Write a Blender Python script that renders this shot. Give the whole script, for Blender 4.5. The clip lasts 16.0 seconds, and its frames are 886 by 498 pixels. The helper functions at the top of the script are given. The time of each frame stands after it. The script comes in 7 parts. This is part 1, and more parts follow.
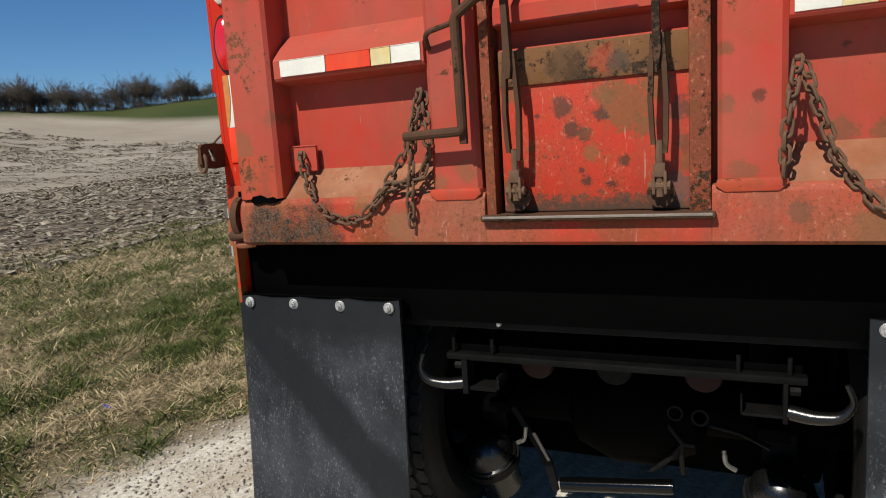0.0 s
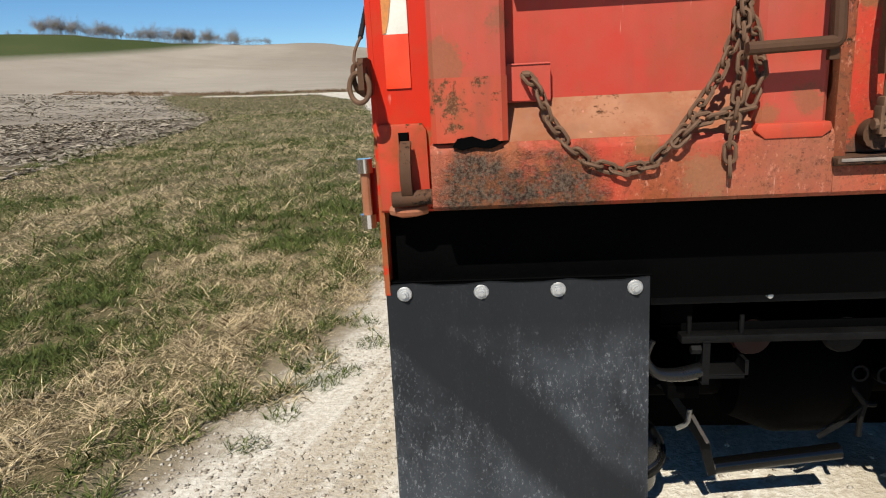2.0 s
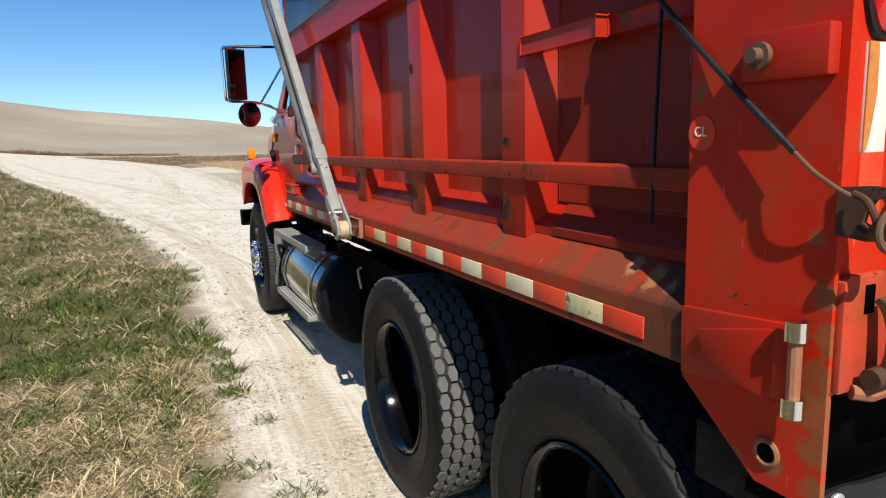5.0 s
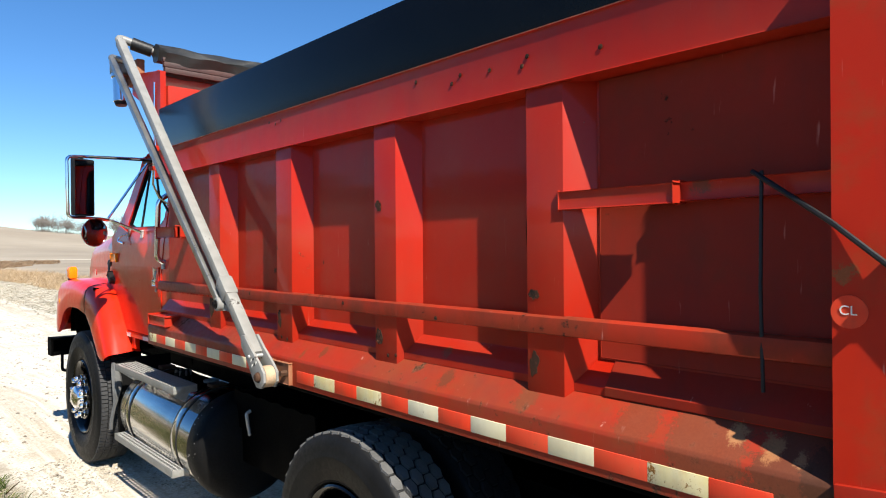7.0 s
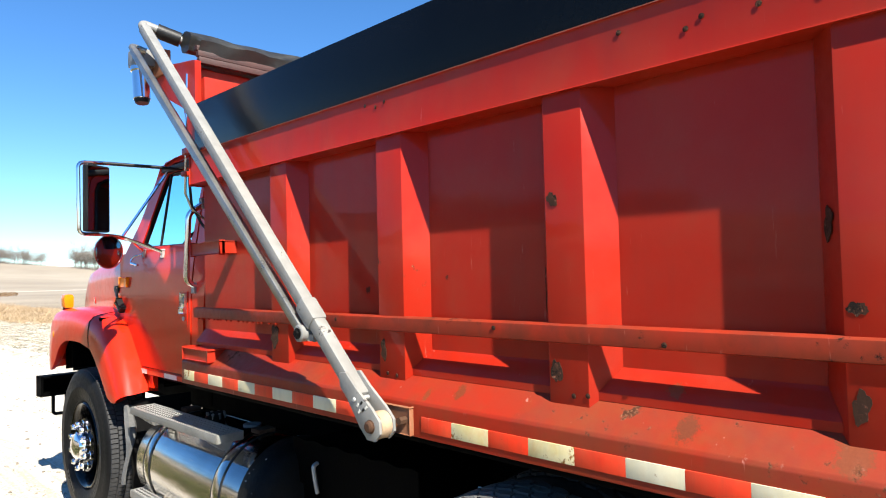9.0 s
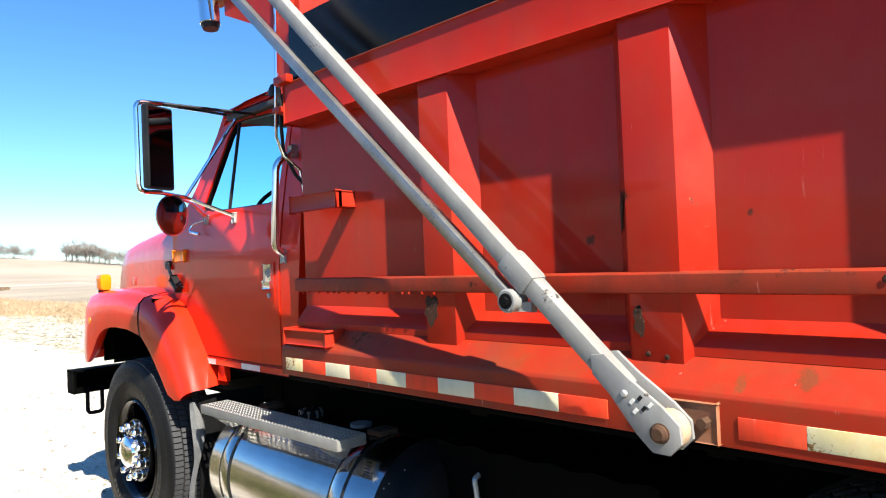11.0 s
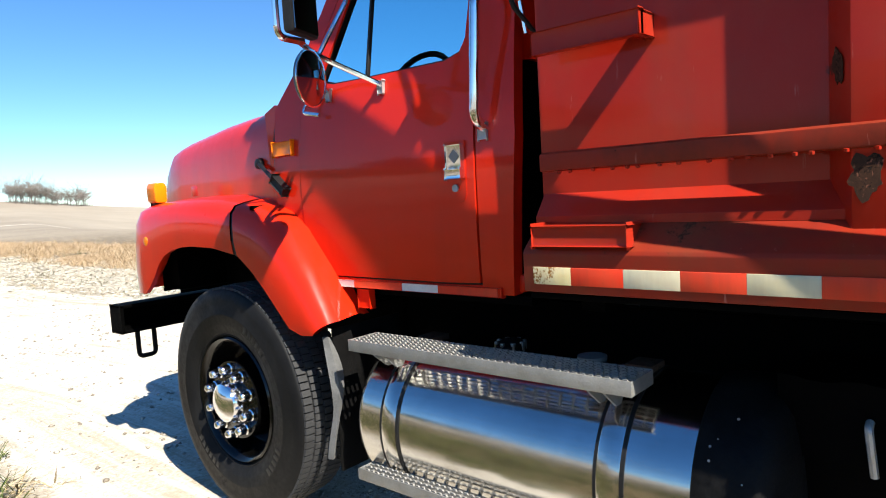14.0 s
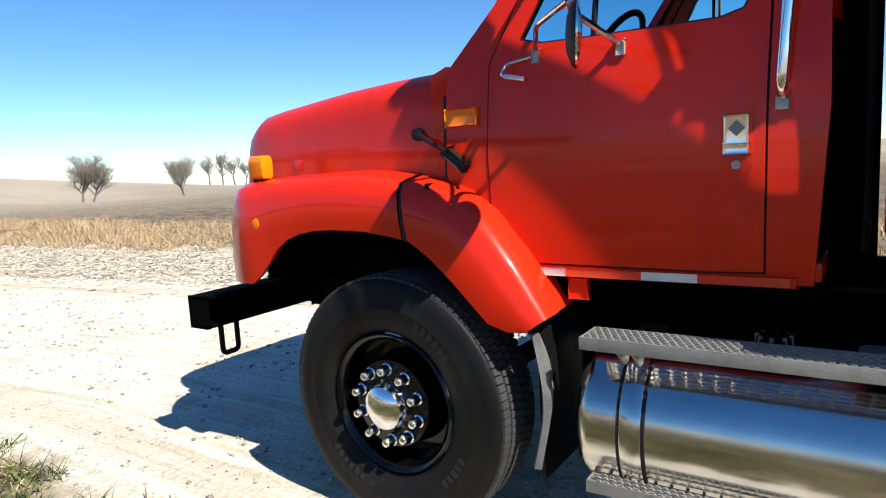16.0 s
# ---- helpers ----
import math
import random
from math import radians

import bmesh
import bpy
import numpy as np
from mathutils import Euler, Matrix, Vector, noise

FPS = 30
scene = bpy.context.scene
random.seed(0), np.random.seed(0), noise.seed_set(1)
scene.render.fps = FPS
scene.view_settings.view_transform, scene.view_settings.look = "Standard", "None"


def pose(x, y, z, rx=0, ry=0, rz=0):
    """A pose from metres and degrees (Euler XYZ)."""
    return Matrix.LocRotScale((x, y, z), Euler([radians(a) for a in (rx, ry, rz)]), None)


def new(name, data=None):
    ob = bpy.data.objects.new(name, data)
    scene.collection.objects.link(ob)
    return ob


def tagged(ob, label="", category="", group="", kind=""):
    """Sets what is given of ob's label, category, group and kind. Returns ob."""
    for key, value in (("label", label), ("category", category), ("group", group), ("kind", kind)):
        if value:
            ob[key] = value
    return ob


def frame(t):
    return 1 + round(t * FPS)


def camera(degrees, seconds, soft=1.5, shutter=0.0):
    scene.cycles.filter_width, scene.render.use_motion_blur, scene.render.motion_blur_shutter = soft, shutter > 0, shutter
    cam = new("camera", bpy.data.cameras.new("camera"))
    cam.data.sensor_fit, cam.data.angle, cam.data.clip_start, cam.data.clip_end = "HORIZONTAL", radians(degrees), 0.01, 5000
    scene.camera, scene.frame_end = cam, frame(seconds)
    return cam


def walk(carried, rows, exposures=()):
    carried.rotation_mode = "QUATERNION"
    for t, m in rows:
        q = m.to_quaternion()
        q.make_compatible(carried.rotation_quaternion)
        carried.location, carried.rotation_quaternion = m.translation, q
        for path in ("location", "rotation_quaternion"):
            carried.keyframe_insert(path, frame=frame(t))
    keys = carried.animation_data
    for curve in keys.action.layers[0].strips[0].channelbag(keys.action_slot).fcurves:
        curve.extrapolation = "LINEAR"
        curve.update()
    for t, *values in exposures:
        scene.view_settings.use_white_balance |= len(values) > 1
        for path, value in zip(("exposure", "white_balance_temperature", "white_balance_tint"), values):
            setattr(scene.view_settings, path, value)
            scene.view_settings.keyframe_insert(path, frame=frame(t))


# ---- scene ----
cam = camera(67.8, 16.0, 1.1)
METRES, EYE, TILT, LEAN, TURN = 8.096, 1.441, 0.0, 0.0, 24.3
ROWS = [
    (0.0, 0.0, 0.0, 0.0, -0.55, -8.63, 3.65),
    (0.5, -0.036, 0.0186, 0.0012, -4.47, -9.73, 3.57),
    (1.0, -0.0723, 0.0431, 0.0015, -9.42, -10.76, 3.53),
    (1.5, -0.1064, 0.062, 0.0002, -15.13, -12.23, 3.22),
    (2.0, -0.1325, 0.093, -0.0014, -20.85, -13.45, 2.91),
    (2.5, -0.1621, 0.118, -0.0025, -27.5, -14.81, 2.74),
    (3.0, -0.1753, 0.1477, -0.005, -34.16, -15.58, 3.03),
    (3.5, -0.193, 0.1717, -0.004, -36.6, -15.05, 3.2),
    (4.0, -0.2178, 0.1927, 0.0031, -38.42, -14.06, 3.3),
    (4.5, -0.2213, 0.2206, 0.0117, -42.35, -12.18, 2.6),
    (5.0, -0.227, 0.2444, 0.0177, -48.91, -9.2, 1.51),
    (7.5, -0.2517, 0.3513, 0.0349, -68.24, 1.26, 0.72),
    (8.0, -0.2445, 0.3782, 0.0336, -68.84, 2.03, 1.02),
    (10.5, -0.1685, 0.5126, 0.0193, -70.24, 1.64, 1.91),
    (11.0, -0.1627, 0.5458, 0.0164, -70.09, 0.98, 2.34),
    (11.5, -0.1499, 0.5677, 0.0145, -70.04, 0.13, 2.52),
    (12.0, -0.1298, 0.5876, 0.0107, -70.42, -0.81, 2.84),
    (12.5, -0.1233, 0.6145, 0.0025, -71.09, -1.92, 3.16),
    (13.0, -0.1245, 0.6418, -0.0023, -71.57, -3.1, 3.32),
    (13.5, -0.1111, 0.6706, -0.0042, -72.44, -4.26, 3.34),
    (14.0, -0.1053, 0.7003, -0.001, -73.68, -5.02, 3.54),
    (14.5, -0.1098, 0.7395, 0.0031, -74.76, -5.68, 3.53),
    (15.0, -0.1018, 0.7775, 0.0038, -76.38, -6.42, 3.5),
    (15.5, -0.0934, 0.8107, 0.0056, -78.38, -7.05, 3.45),
    (16.0, -0.0963, 0.8406, 0.0082, -80.5, -7.76, 3.29),
]
PATH0 = pose(0.325, -1.715, EYE, TILT, LEAN, TURN)
EXPOSURES = [(0.0, 0.12), (1.0, 0.35), (2.0, 0.42), (3.5, 0.25), (5.0, 0.6), (7.5, 1.15), (8.0, 1.22), (10.5, 1.68), (11.0, 1.66), (12.5, 1.5), (13.5, 1.38), (14.5, 1.2), (16.0, 1.06)]
walk(cam, [(t, PATH0 @ pose(METRES * x, METRES * y, METRES * z, 90 + pitch, roll, yaw))
           for t, x, y, z, yaw, pitch, roll in ROWS], EXPOSURES)

# ---------------------------------------------------------------- light
SUN_WAY = Vector((0.237, 0.905, -1.0)).normalized()
world = bpy.data.worlds.new("sky")
scene.world = world
world.use_nodes = True
wn, wl = world.node_tree.nodes, world.node_tree.links
sky = wn.new("ShaderNodeTexSky")
sky.sky_type, sky.sun_disc = "NISHITA", False
sky.sun_elevation, sky.sun_rotation = radians(48.5), radians(190)
sky.altitude, sky.air_density, sky.dust_density, sky.ozone_density = 300, 0.88, 0.0, 2.0
rich = wn.new("ShaderNodeHueSaturation")
rich.inputs["Saturation"].default_value = 1.22
wl.new(sky.outputs[0], rich.inputs["Color"])
tint = wn.new("ShaderNodeMix")
tint.data_type, tint.blend_type = "RGBA", "MULTIPLY"
tint.inputs["Factor"].default_value, tint.inputs["B"].default_value = 1.0, (0.80, 0.985, 1.13, 1.0)
wl.new(rich.outputs[0], tint.inputs["A"])
wl.new(tint.outputs["Result"], wn["Background"].inputs[0])
wn["Background"].inputs[1].default_value = 0.072
sun = new("sun", bpy.data.lights.new("sun", "SUN"))
sun.data.energy, sun.data.angle, sun.data.color = 5.0, radians(0.53), (1.0, 0.945, 0.84)
sun.matrix_world = Matrix.Translation((-4, -20, 25)) @ SUN_WAY.to_track_quat("-Z", "Y").to_matrix().to_4x4()

# ---------------------------------------------------------------- materials


def nodes_of(name):
    m = bpy.data.materials.new(name)
    m.use_nodes = True
    return m, m.node_tree.nodes, m.node_tree.links, m.node_tree.nodes["Principled BSDF"]


def noise_tex(n, l, co, scale, detail=4.0, rough=0.6, stretch=None):
    t = n.new("ShaderNodeTexNoise")
    t.inputs["Scale"].default_value, t.inputs["Detail"].default_value = scale, detail
    t.inputs["Roughness"].default_value = rough
    if stretch:
        mp = n.new("ShaderNodeMapping")
        mp.inputs["Scale"].default_value = stretch
        l.new(co, mp.inputs["Vector"])
        co = mp.outputs[0]
    l.new(co, t.inputs["Vector"])
    return t.outputs["Fac"]


def ramp(n, l, fac, lo, hi, a=0.0, b=1.0):
    r = n.new("ShaderNodeMapRange")
    r.inputs["From Min"].default_value, r.inputs["From Max"].default_value = lo, hi
    r.inputs["To Min"].default_value, r.inputs["To Max"].default_value = a, b
    l.new(fac, r.inputs["Value"])
    return r.outputs[0]


def mix(n, l, fac, a, b):
    m = n.new("ShaderNodeMix")
    m.data_type = "RGBA"
    for sock, v in ((m.inputs["Factor"], fac), (m.inputs["A"], a), (m.inputs["B"], b)):
        if isinstance(v, (tuple, float, int)):
            sock.default_value = (*v, 1.0) if isinstance(v, tuple) else v
        else:
            l.new(v, sock)
    return m.outputs["Result"]


def calc(n, l, op, a, b=0.0, clamp=False):
    m = n.new("ShaderNodeMath")
    m.operation, m.use_clamp = op, clamp
    for sock, v in ((m.inputs[0], a), (m.inputs[1], b)):
        if isinstance(v, (float, int)):
            sock.default_value = v
        else:
            l.new(v, sock)
    return m.outputs[0]


def bump(n, l, height, bsdf, strength, distance):
    b = n.new("ShaderNodeBump")
    b.inputs["Strength"].default_value, b.inputs["Distance"].default_value = strength, distance
    l.new(height, b.inputs["Height"])
    l.new(b.outputs[0], bsdf.inputs["Normal"])


def plain(name, col, rough=0.5, metal=0.0, vary=0.25, scale=6.0, relief=0.15, spec=0.5, coat=0.0):
    """A surface of one colour with soft blotches, fine grain and slight relief."""
    m, n, l, p = nodes_of(name)
    co = n.new("ShaderNodeTexCoord").outputs["Object"]
    big, fine = noise_tex(n, l, co, scale, 3.0), noise_tex(n, l, co, scale * 14, 3.0)
    f = calc(n, l, "ADD", calc(n, l, "MULTIPLY", big, 0.65), calc(n, l, "MULTIPLY", fine, 0.35))
    dark, light = tuple(c * (1 - vary) for c in col), tuple(min(1.0, c * (1 + vary)) for c in col)
    l.new(mix(n, l, ramp(n, l, f, 0.3, 0.7), dark, light), p.inputs["Base Color"])
    l.new(ramp(n, l, f, 0.3, 0.7, max(0.02, rough * 0.8), min(1.0, rough * 1.2)), p.inputs["Roughness"])
    p.inputs["Metallic"].default_value = metal
    p.inputs["Specular IOR Level"].default_value = spec
    p.inputs["Coat Weight"].default_value = coat
    p.inputs["Coat Roughness"].default_value = 0.06
    if relief:
        bump(n, l, fine, p, relief, 0.004)
    return m


def worn_paint(name, col, faded, rust, fade=0.5, rough=0.4, scale=3.0, chips=0.62, coat=0.0, relief=0.25, soil=0.0, stain=0.0, spots=(), flat=(1, 0, 1), spec=0.18, pits=(), marks=0.0):
    """Sun-bleached truck paint: colour drifts to the faded tone, and chips show rust where the noise passes the limit 'chips'."""
    m, n, l, p = nodes_of(name)
    co = n.new("ShaderNodeTexCoord").outputs["Object"]
    big = noise_tex(n, l, co, scale, 5.0, 0.6)
    fine = noise_tex(n, l, co, scale * 11, 5.0, 0.7)
    grit = noise_tex(n, l, co, scale * 60, 2.0)
    runs = noise_tex(n, l, co, scale * 3, 4.0, 0.6, (1.0, 1.0, 0.16))
    base = mix(n, l, ramp(n, l, big, 0.35, 0.7, 0.0, fade), col, faded)
    base = mix(n, l, ramp(n, l, runs, 0.48, 0.75, 0.0, 0.35 + soil), base, tuple(c * 0.55 + 0.012 for c in faded))
    if stain:
        blot = noise_tex(n, l, co, scale * 1.7, 6.0, 0.7)
        base = mix(n, l, ramp(n, l, blot, 0.48, 0.68, 0.0, stain), base, (rust[0] * 1.5 + 0.03, rust[1] * 1.0 + 0.005, rust[2] * 0.9))
    if stain > 0.3:
        scr = noise_tex(n, l, co, scale * 16, 3.0, 0.6, (1.0, 1.0, 0.13))
        base = mix(n, l, ramp(n, l, scr, 0.69, 0.74, 0.0, 0.5), base, (0.52, 0.22, 0.17))
    edge = calc(n, l, "ADD", calc(n, l, "MULTIPLY", big, 0.6), calc(n, l, "MULTIPLY", fine, 0.4))
    chip = ramp(n, l, edge, chips, chips + 0.035)
    tone = mix(n, l, ramp(n, l, fine, 0.35, 0.65), rust, tuple(c * 0.35 for c in rust))
    tone = mix(n, l, ramp(n, l, grit, 0.5, 0.75), tone, tuple(min(1, c * 2.1 + 0.02) for c in rust))
    base = mix(n, l, chip, base, tone)
    if relief >= 0.8:
        # pitted and flaking skin
        pit, flake = noise_tex(n, l, co, 130.0, 4.0, 0.8), noise_tex(n, l, co, 85.0, 4.0, 0.75, (1.0, 1.0, 0.7))
        area = ramp(n, l, big, 0.36, 0.58, 0.15, 1.0)
        base = mix(n, l, calc(n, l, "MULTIPLY", ramp(n, l, pit, 0.52, 0.64, 0.0, 0.8), area), base, (rust[0] * 0.45, rust[1] * 0.45, rust[2] * 0.6))
        base = mix(n, l, calc(n, l, "MULTIPLY", ramp(n, l, flake, 0.58, 0.66, 0.0, 0.65), area), base, (0.50, 0.20, 0.12))
    if spots:
        mp = n.new("ShaderNodeMapping")
        mp.inputs["Scale"].default_value = flat
        l.new(co, mp.inputs["Vector"])
        wob = noise_tex(n, l, co, 34.0, 8.0, 0.8)
        speck = noise_tex(n, l, co, 170.0, 4.0, 0.75)
        for at, r, dark in spots:
            d = n.new("ShaderNodeVectorMath")
            d.operation = "DISTANCE"
            d.inputs[1].default_value = at
            l.new(mp.outputs[0], d.inputs[0])
            away = calc(n, l, "ADD", d.outputs["Value"], calc(n, l, "MULTIPLY", calc(n, l, "ADD", calc(n, l, "SUBTRACT", wob, 0.5), calc(n, l, "MULTIPLY", calc(n, l, "SUBTRACT", speck, 0.5), 0.45)), min(0.03 + r * 1.9, 0.17)))
            base = mix(n, l, ramp(n, l, away, r - min(0.01, r * 0.3), r + 0.002, 0.8, 0.0), base, mix(n, l, ramp(n, l, speck, 0.32, 0.70), tuple(c * 0.82 for c in dark), tuple(min(0.6, c * 1.12) for c in dark)))
    if marks:
        # pale scratches running down, and dark grime specks
        down = noise_tex(n, l, co, 55.0, 4.0, 0.7, (1.0, 1.0, 0.10))
        cross = noise_tex(n, l, co, 7.0, 3.0, 0.6)
        scar = calc(n, l, "MULTIPLY", ramp(n, l, down, 0.66, 0.72, 0.0, marks), ramp(n, l, cross, 0.48, 0.60))
        base = mix(n, l, scar, base, (0.60, 0.36, 0.28))
        fleck = noise_tex(n, l, co, 95.0, 5.0, 0.75)
        base = mix(n, l, calc(n, l, "MULTIPLY", ramp(n, l, fleck, 0.63, 0.68, 0.0, marks), ramp(n, l, cross, 0.52, 0.40)), base, (0.07, 0.03, 0.016))
        film = noise_tex(n, l, co, 2.2, 6.0, 0.65)
        base = mix(n, l, ramp(n, l, film, 0.40, 0.66, 0.0, marks * 0.55), base, (0.30, 0.10, 0.065))
    crusted = None
    for at, r in pits:
        d = n.new("ShaderNodeVectorMath")
        d.operation = "DISTANCE"
        d.inputs[1].default_value = at
        sq = n.new("ShaderNodeMapping")
        sq.inputs["Scale"].default_value = flat
        l.new(co, sq.inputs["Vector"])
        l.new(sq.outputs[0], d.inputs[0])
        edge_n = noise_tex(n, l, co, 14.0, 6.0, 0.75)
        zone = ramp(n, l, calc(n, l, "ADD", d.outputs["Value"], calc(n, l, "MULTIPLY", calc(n, l, "SUBTRACT", edge_n, 0.5), r * 1.6)), r * 0.55, r, 1.0, 0.0)
        grain = noise_tex(n, l, co, 150.0, 5.0, 0.8)
        flakes = noise_tex(n, l, co, 60.0, 6.0, 0.8)
        crust = mix(n, l, ramp(n, l, grain, 0.42, 0.58), (0.018, 0.012, 0.007), (0.115, 0.088, 0.062))
        crust = mix(n, l, ramp(n, l, noise_tex(n, l, co, 22.0, 6.0, 0.7), 0.46, 0.58), crust, mix(n, l, ramp(n, l, flakes, 0.45, 0.6), (0.10, 0.045, 0.018), (0.28, 0.09, 0.035)))
        base = mix(n, l, calc(n, l, "MULTIPLY", zone, ramp(n, l, flakes, 0.36, 0.46, 0.25, 0.95)), base, crust)
        rise = calc(n, l, "MULTIPLY", zone, calc(n, l, "ADD", calc(n, l, "MULTIPLY", grain, 0.9), calc(n, l, "MULTIPLY", flakes, 1.4)))
        crusted = rise if crusted is None else calc(n, l, "ADD", crusted, rise)
    l.new(base, p.inputs["Base Color"])
    l.new(calc(n, l, "ADD", calc(n, l, "MULTIPLY", chip, 0.4), ramp(n, l, fine, 0.3, 0.7, rough * 0.85, rough * 1.2)), p.inputs["Roughness"])
    p.inputs["Specular IOR Level"].default_value = spec
    p.inputs["Coat Weight"].default_value = coat
    p.inputs["Coat Roughness"].default_value = 0.05
    h = calc(n, l, "SUBTRACT", calc(n, l, "MULTIPLY", grit, calc(n, l, "ADD", calc(n, l, "MULTIPLY", chip, 0.8), 0.1)), calc(n, l, "MULTIPLY", chip, 0.5))
    if crusted is not None:
        h = calc(n, l, "ADD", h, crusted)
    bump(n, l, h, p, relief, 0.004)
    return m


RED, FADED, RUST = (0.37, 0.0125, 0.0035), (0.45, 0.055, 0.032), (0.15, 0.055, 0.021)
RED_BODY = worn_paint("red body paint", RED, (0.33, 0.018, 0.006), RUST, 0.6, 0.40, 2.6, 0.672, 0.22, 0.12, 0.0, 0.12,
                      [((0, y - 3.0, z), r, c) for y, z, r, c in ((0.60, 1.87, 0.03, (0.10, 0.035, 0.018)), (1.5, 1.36, 0.02, (0.19, 0.05, 0.02)), (2.33, 1.66, 0.008, (0.03, 0.014, 0.008)), (2.62, 1.72, 0.02, (0.02, 0.010, 0.006)), (2.762, 1.614, 0.012, (0.02, 0.010, 0.006)), (3.40, 1.65, 0.014, (0.03, 0.012, 0.007)))], (0, 1, 1), spec=0.12, marks=0.22)
# Body red repeated darker, with rust: the rear bay's shade is painted in.
SHADED_PANEL = worn_paint("rust-flecked side sheet darkened for shade", (0.25, 0.014, 0.005), (0.17, 0.017, 0.007), (0.05, 0.024, 0.012), 1.0, 0.5, 2.4, 0.63, 0.0, 0.25, 0.1, 0.35)
RED_POST = worn_paint("scuffed red post paint", (0.46, 0.017, 0.004), (0.42, 0.032, 0.011), RUST, 0.4, 0.45, 4.0, 0.625, 0.0, 0.4, 0.1, 0.45,
                      [((0, y - 3.0, z), r, (0.21, 0.085, 0.03)) for y, z, r in ((-0.005, 1.0, 0.03), (0.0, 1.07, 0.035), (0.012, 1.14, 0.04), (0.005, 1.20, 0.03), (-0.01, 1.26, 0.03), (0.0, 1.33, 0.022), (0.083, 1.02, 0.03), (0.27, 1.66, 0.02), (0.02, 1.42, 0.015), (0.16, 1.0, 0.015))], (0, 1, 1))
# The rear spots are rust, deepened to paint in the corner post's shade.
RED_SILL = worn_paint("rusty red sill paint", (0.31, 0.019, 0.006), (0.17, 0.024, 0.009), (0.10, 0.038, 0.014), 0.95, 0.5, 2.2, 0.585, 0.0, 0.4, 0.1, 0.55,
                      [((0, y - 3.0, z), r, c) for y, z, r, c in ((2.2, 1.288, 0.02, (0.13, 0.035, 0.012)), (2.33, 1.272, 0.015, (0.16, 0.04, 0.012)), (1.45, 1.285, 0.03, (0.10, 0.032, 0.013)), (1.10, 1.29, 0.04, (0.14, 0.04, 0.015)),
                       (0.30, 1.20, 0.17, (0.075, 0.028, 0.012)), (0.56, 1.27, 0.10, (0.13, 0.035, 0.014)), (0.74, 1.29, 0.06, (0.16, 0.035, 0.014)), (0.30, 1.25, 0.06, (0.045, 0.020, 0.010)), (0.27, 1.15, 0.06, (0.035, 0.016, 0.009)),
                       (0.50, 1.295, 0.022, (0.36, 0.17, 0.07)), (0.42, 1.285, 0.024, (0.32, 0.14, 0.055)), (0.36, 1.275, 0.012, (0.30, 0.14, 0.06)))], (0, 1, 1), marks=0.2)
RED_SIDE_RAIL = worn_paint("rubbed brown-red rail paint", (0.30, 0.022, 0.008), (0.16, 0.032, 0.013), (0.035, 0.016, 0.009), 0.9, 0.5, 3.2, 0.575, 0.0, 0.4, 0.2, 0.5)
RED_GATE = worn_paint("bleached red tailgate paint", (0.42, 0.036, 0.022), (0.41, 0.068, 0.044), RUST, 0.9, 0.5, 3.6, 0.60, 0.0, 0.5, 0.25, 0.6,
                      [((x, 0, z), r, c) for x, z, r, c in ((-1.05, 1.48, 0.05, (0.20, 0.08, 0.03)), (-0.93, 1.56, 0.025, (0.17, 0.06, 0.025)), (-0.325, 1.38, 0.03, (0.19, 0.075, 0.03)), (-0.40, 1.35, 0.025, (0.22, 0.09, 0.035)), (0.30, 1.50, 0.022, (0.15, 0.06, 0.025)),
                       (0.30, 1.62, 0.018, (0.15, 0.06, 0.025)), (0.369, 1.512, 0.011, (0.012, 0.008, 0.006)), (0.335, 1.35, 0.03, (0.18, 0.07, 0.03)), (0.54, 1.43, 0.03, (0.15, 0.07, 0.03)), (0.62, 1.42, 0.03, (0.17, 0.08, 0.035)), (0.54, 1.61, 0.01, (0.03, 0.015, 0.01)),
                       (-0.46, 1.39, 0.022, (0.20, 0.085, 0.035)), (-0.99, 1.92, 0.03, (0.22, 0.075, 0.03)))], marks=0.85)
RUST_GATE = worn_paint("flaking tailgate paint over rust", (0.47, 0.036, 0.016), (0.36, 0.07, 0.03), (0.10, 0.05, 0.016), 0.9, 0.55, 5.0, 0.56, 0.0, 0.7, 0.55, 0.8, marks=0.5)
BROWN, SOOT = (0.16, 0.075, 0.028), (0.045, 0.032, 0.022)
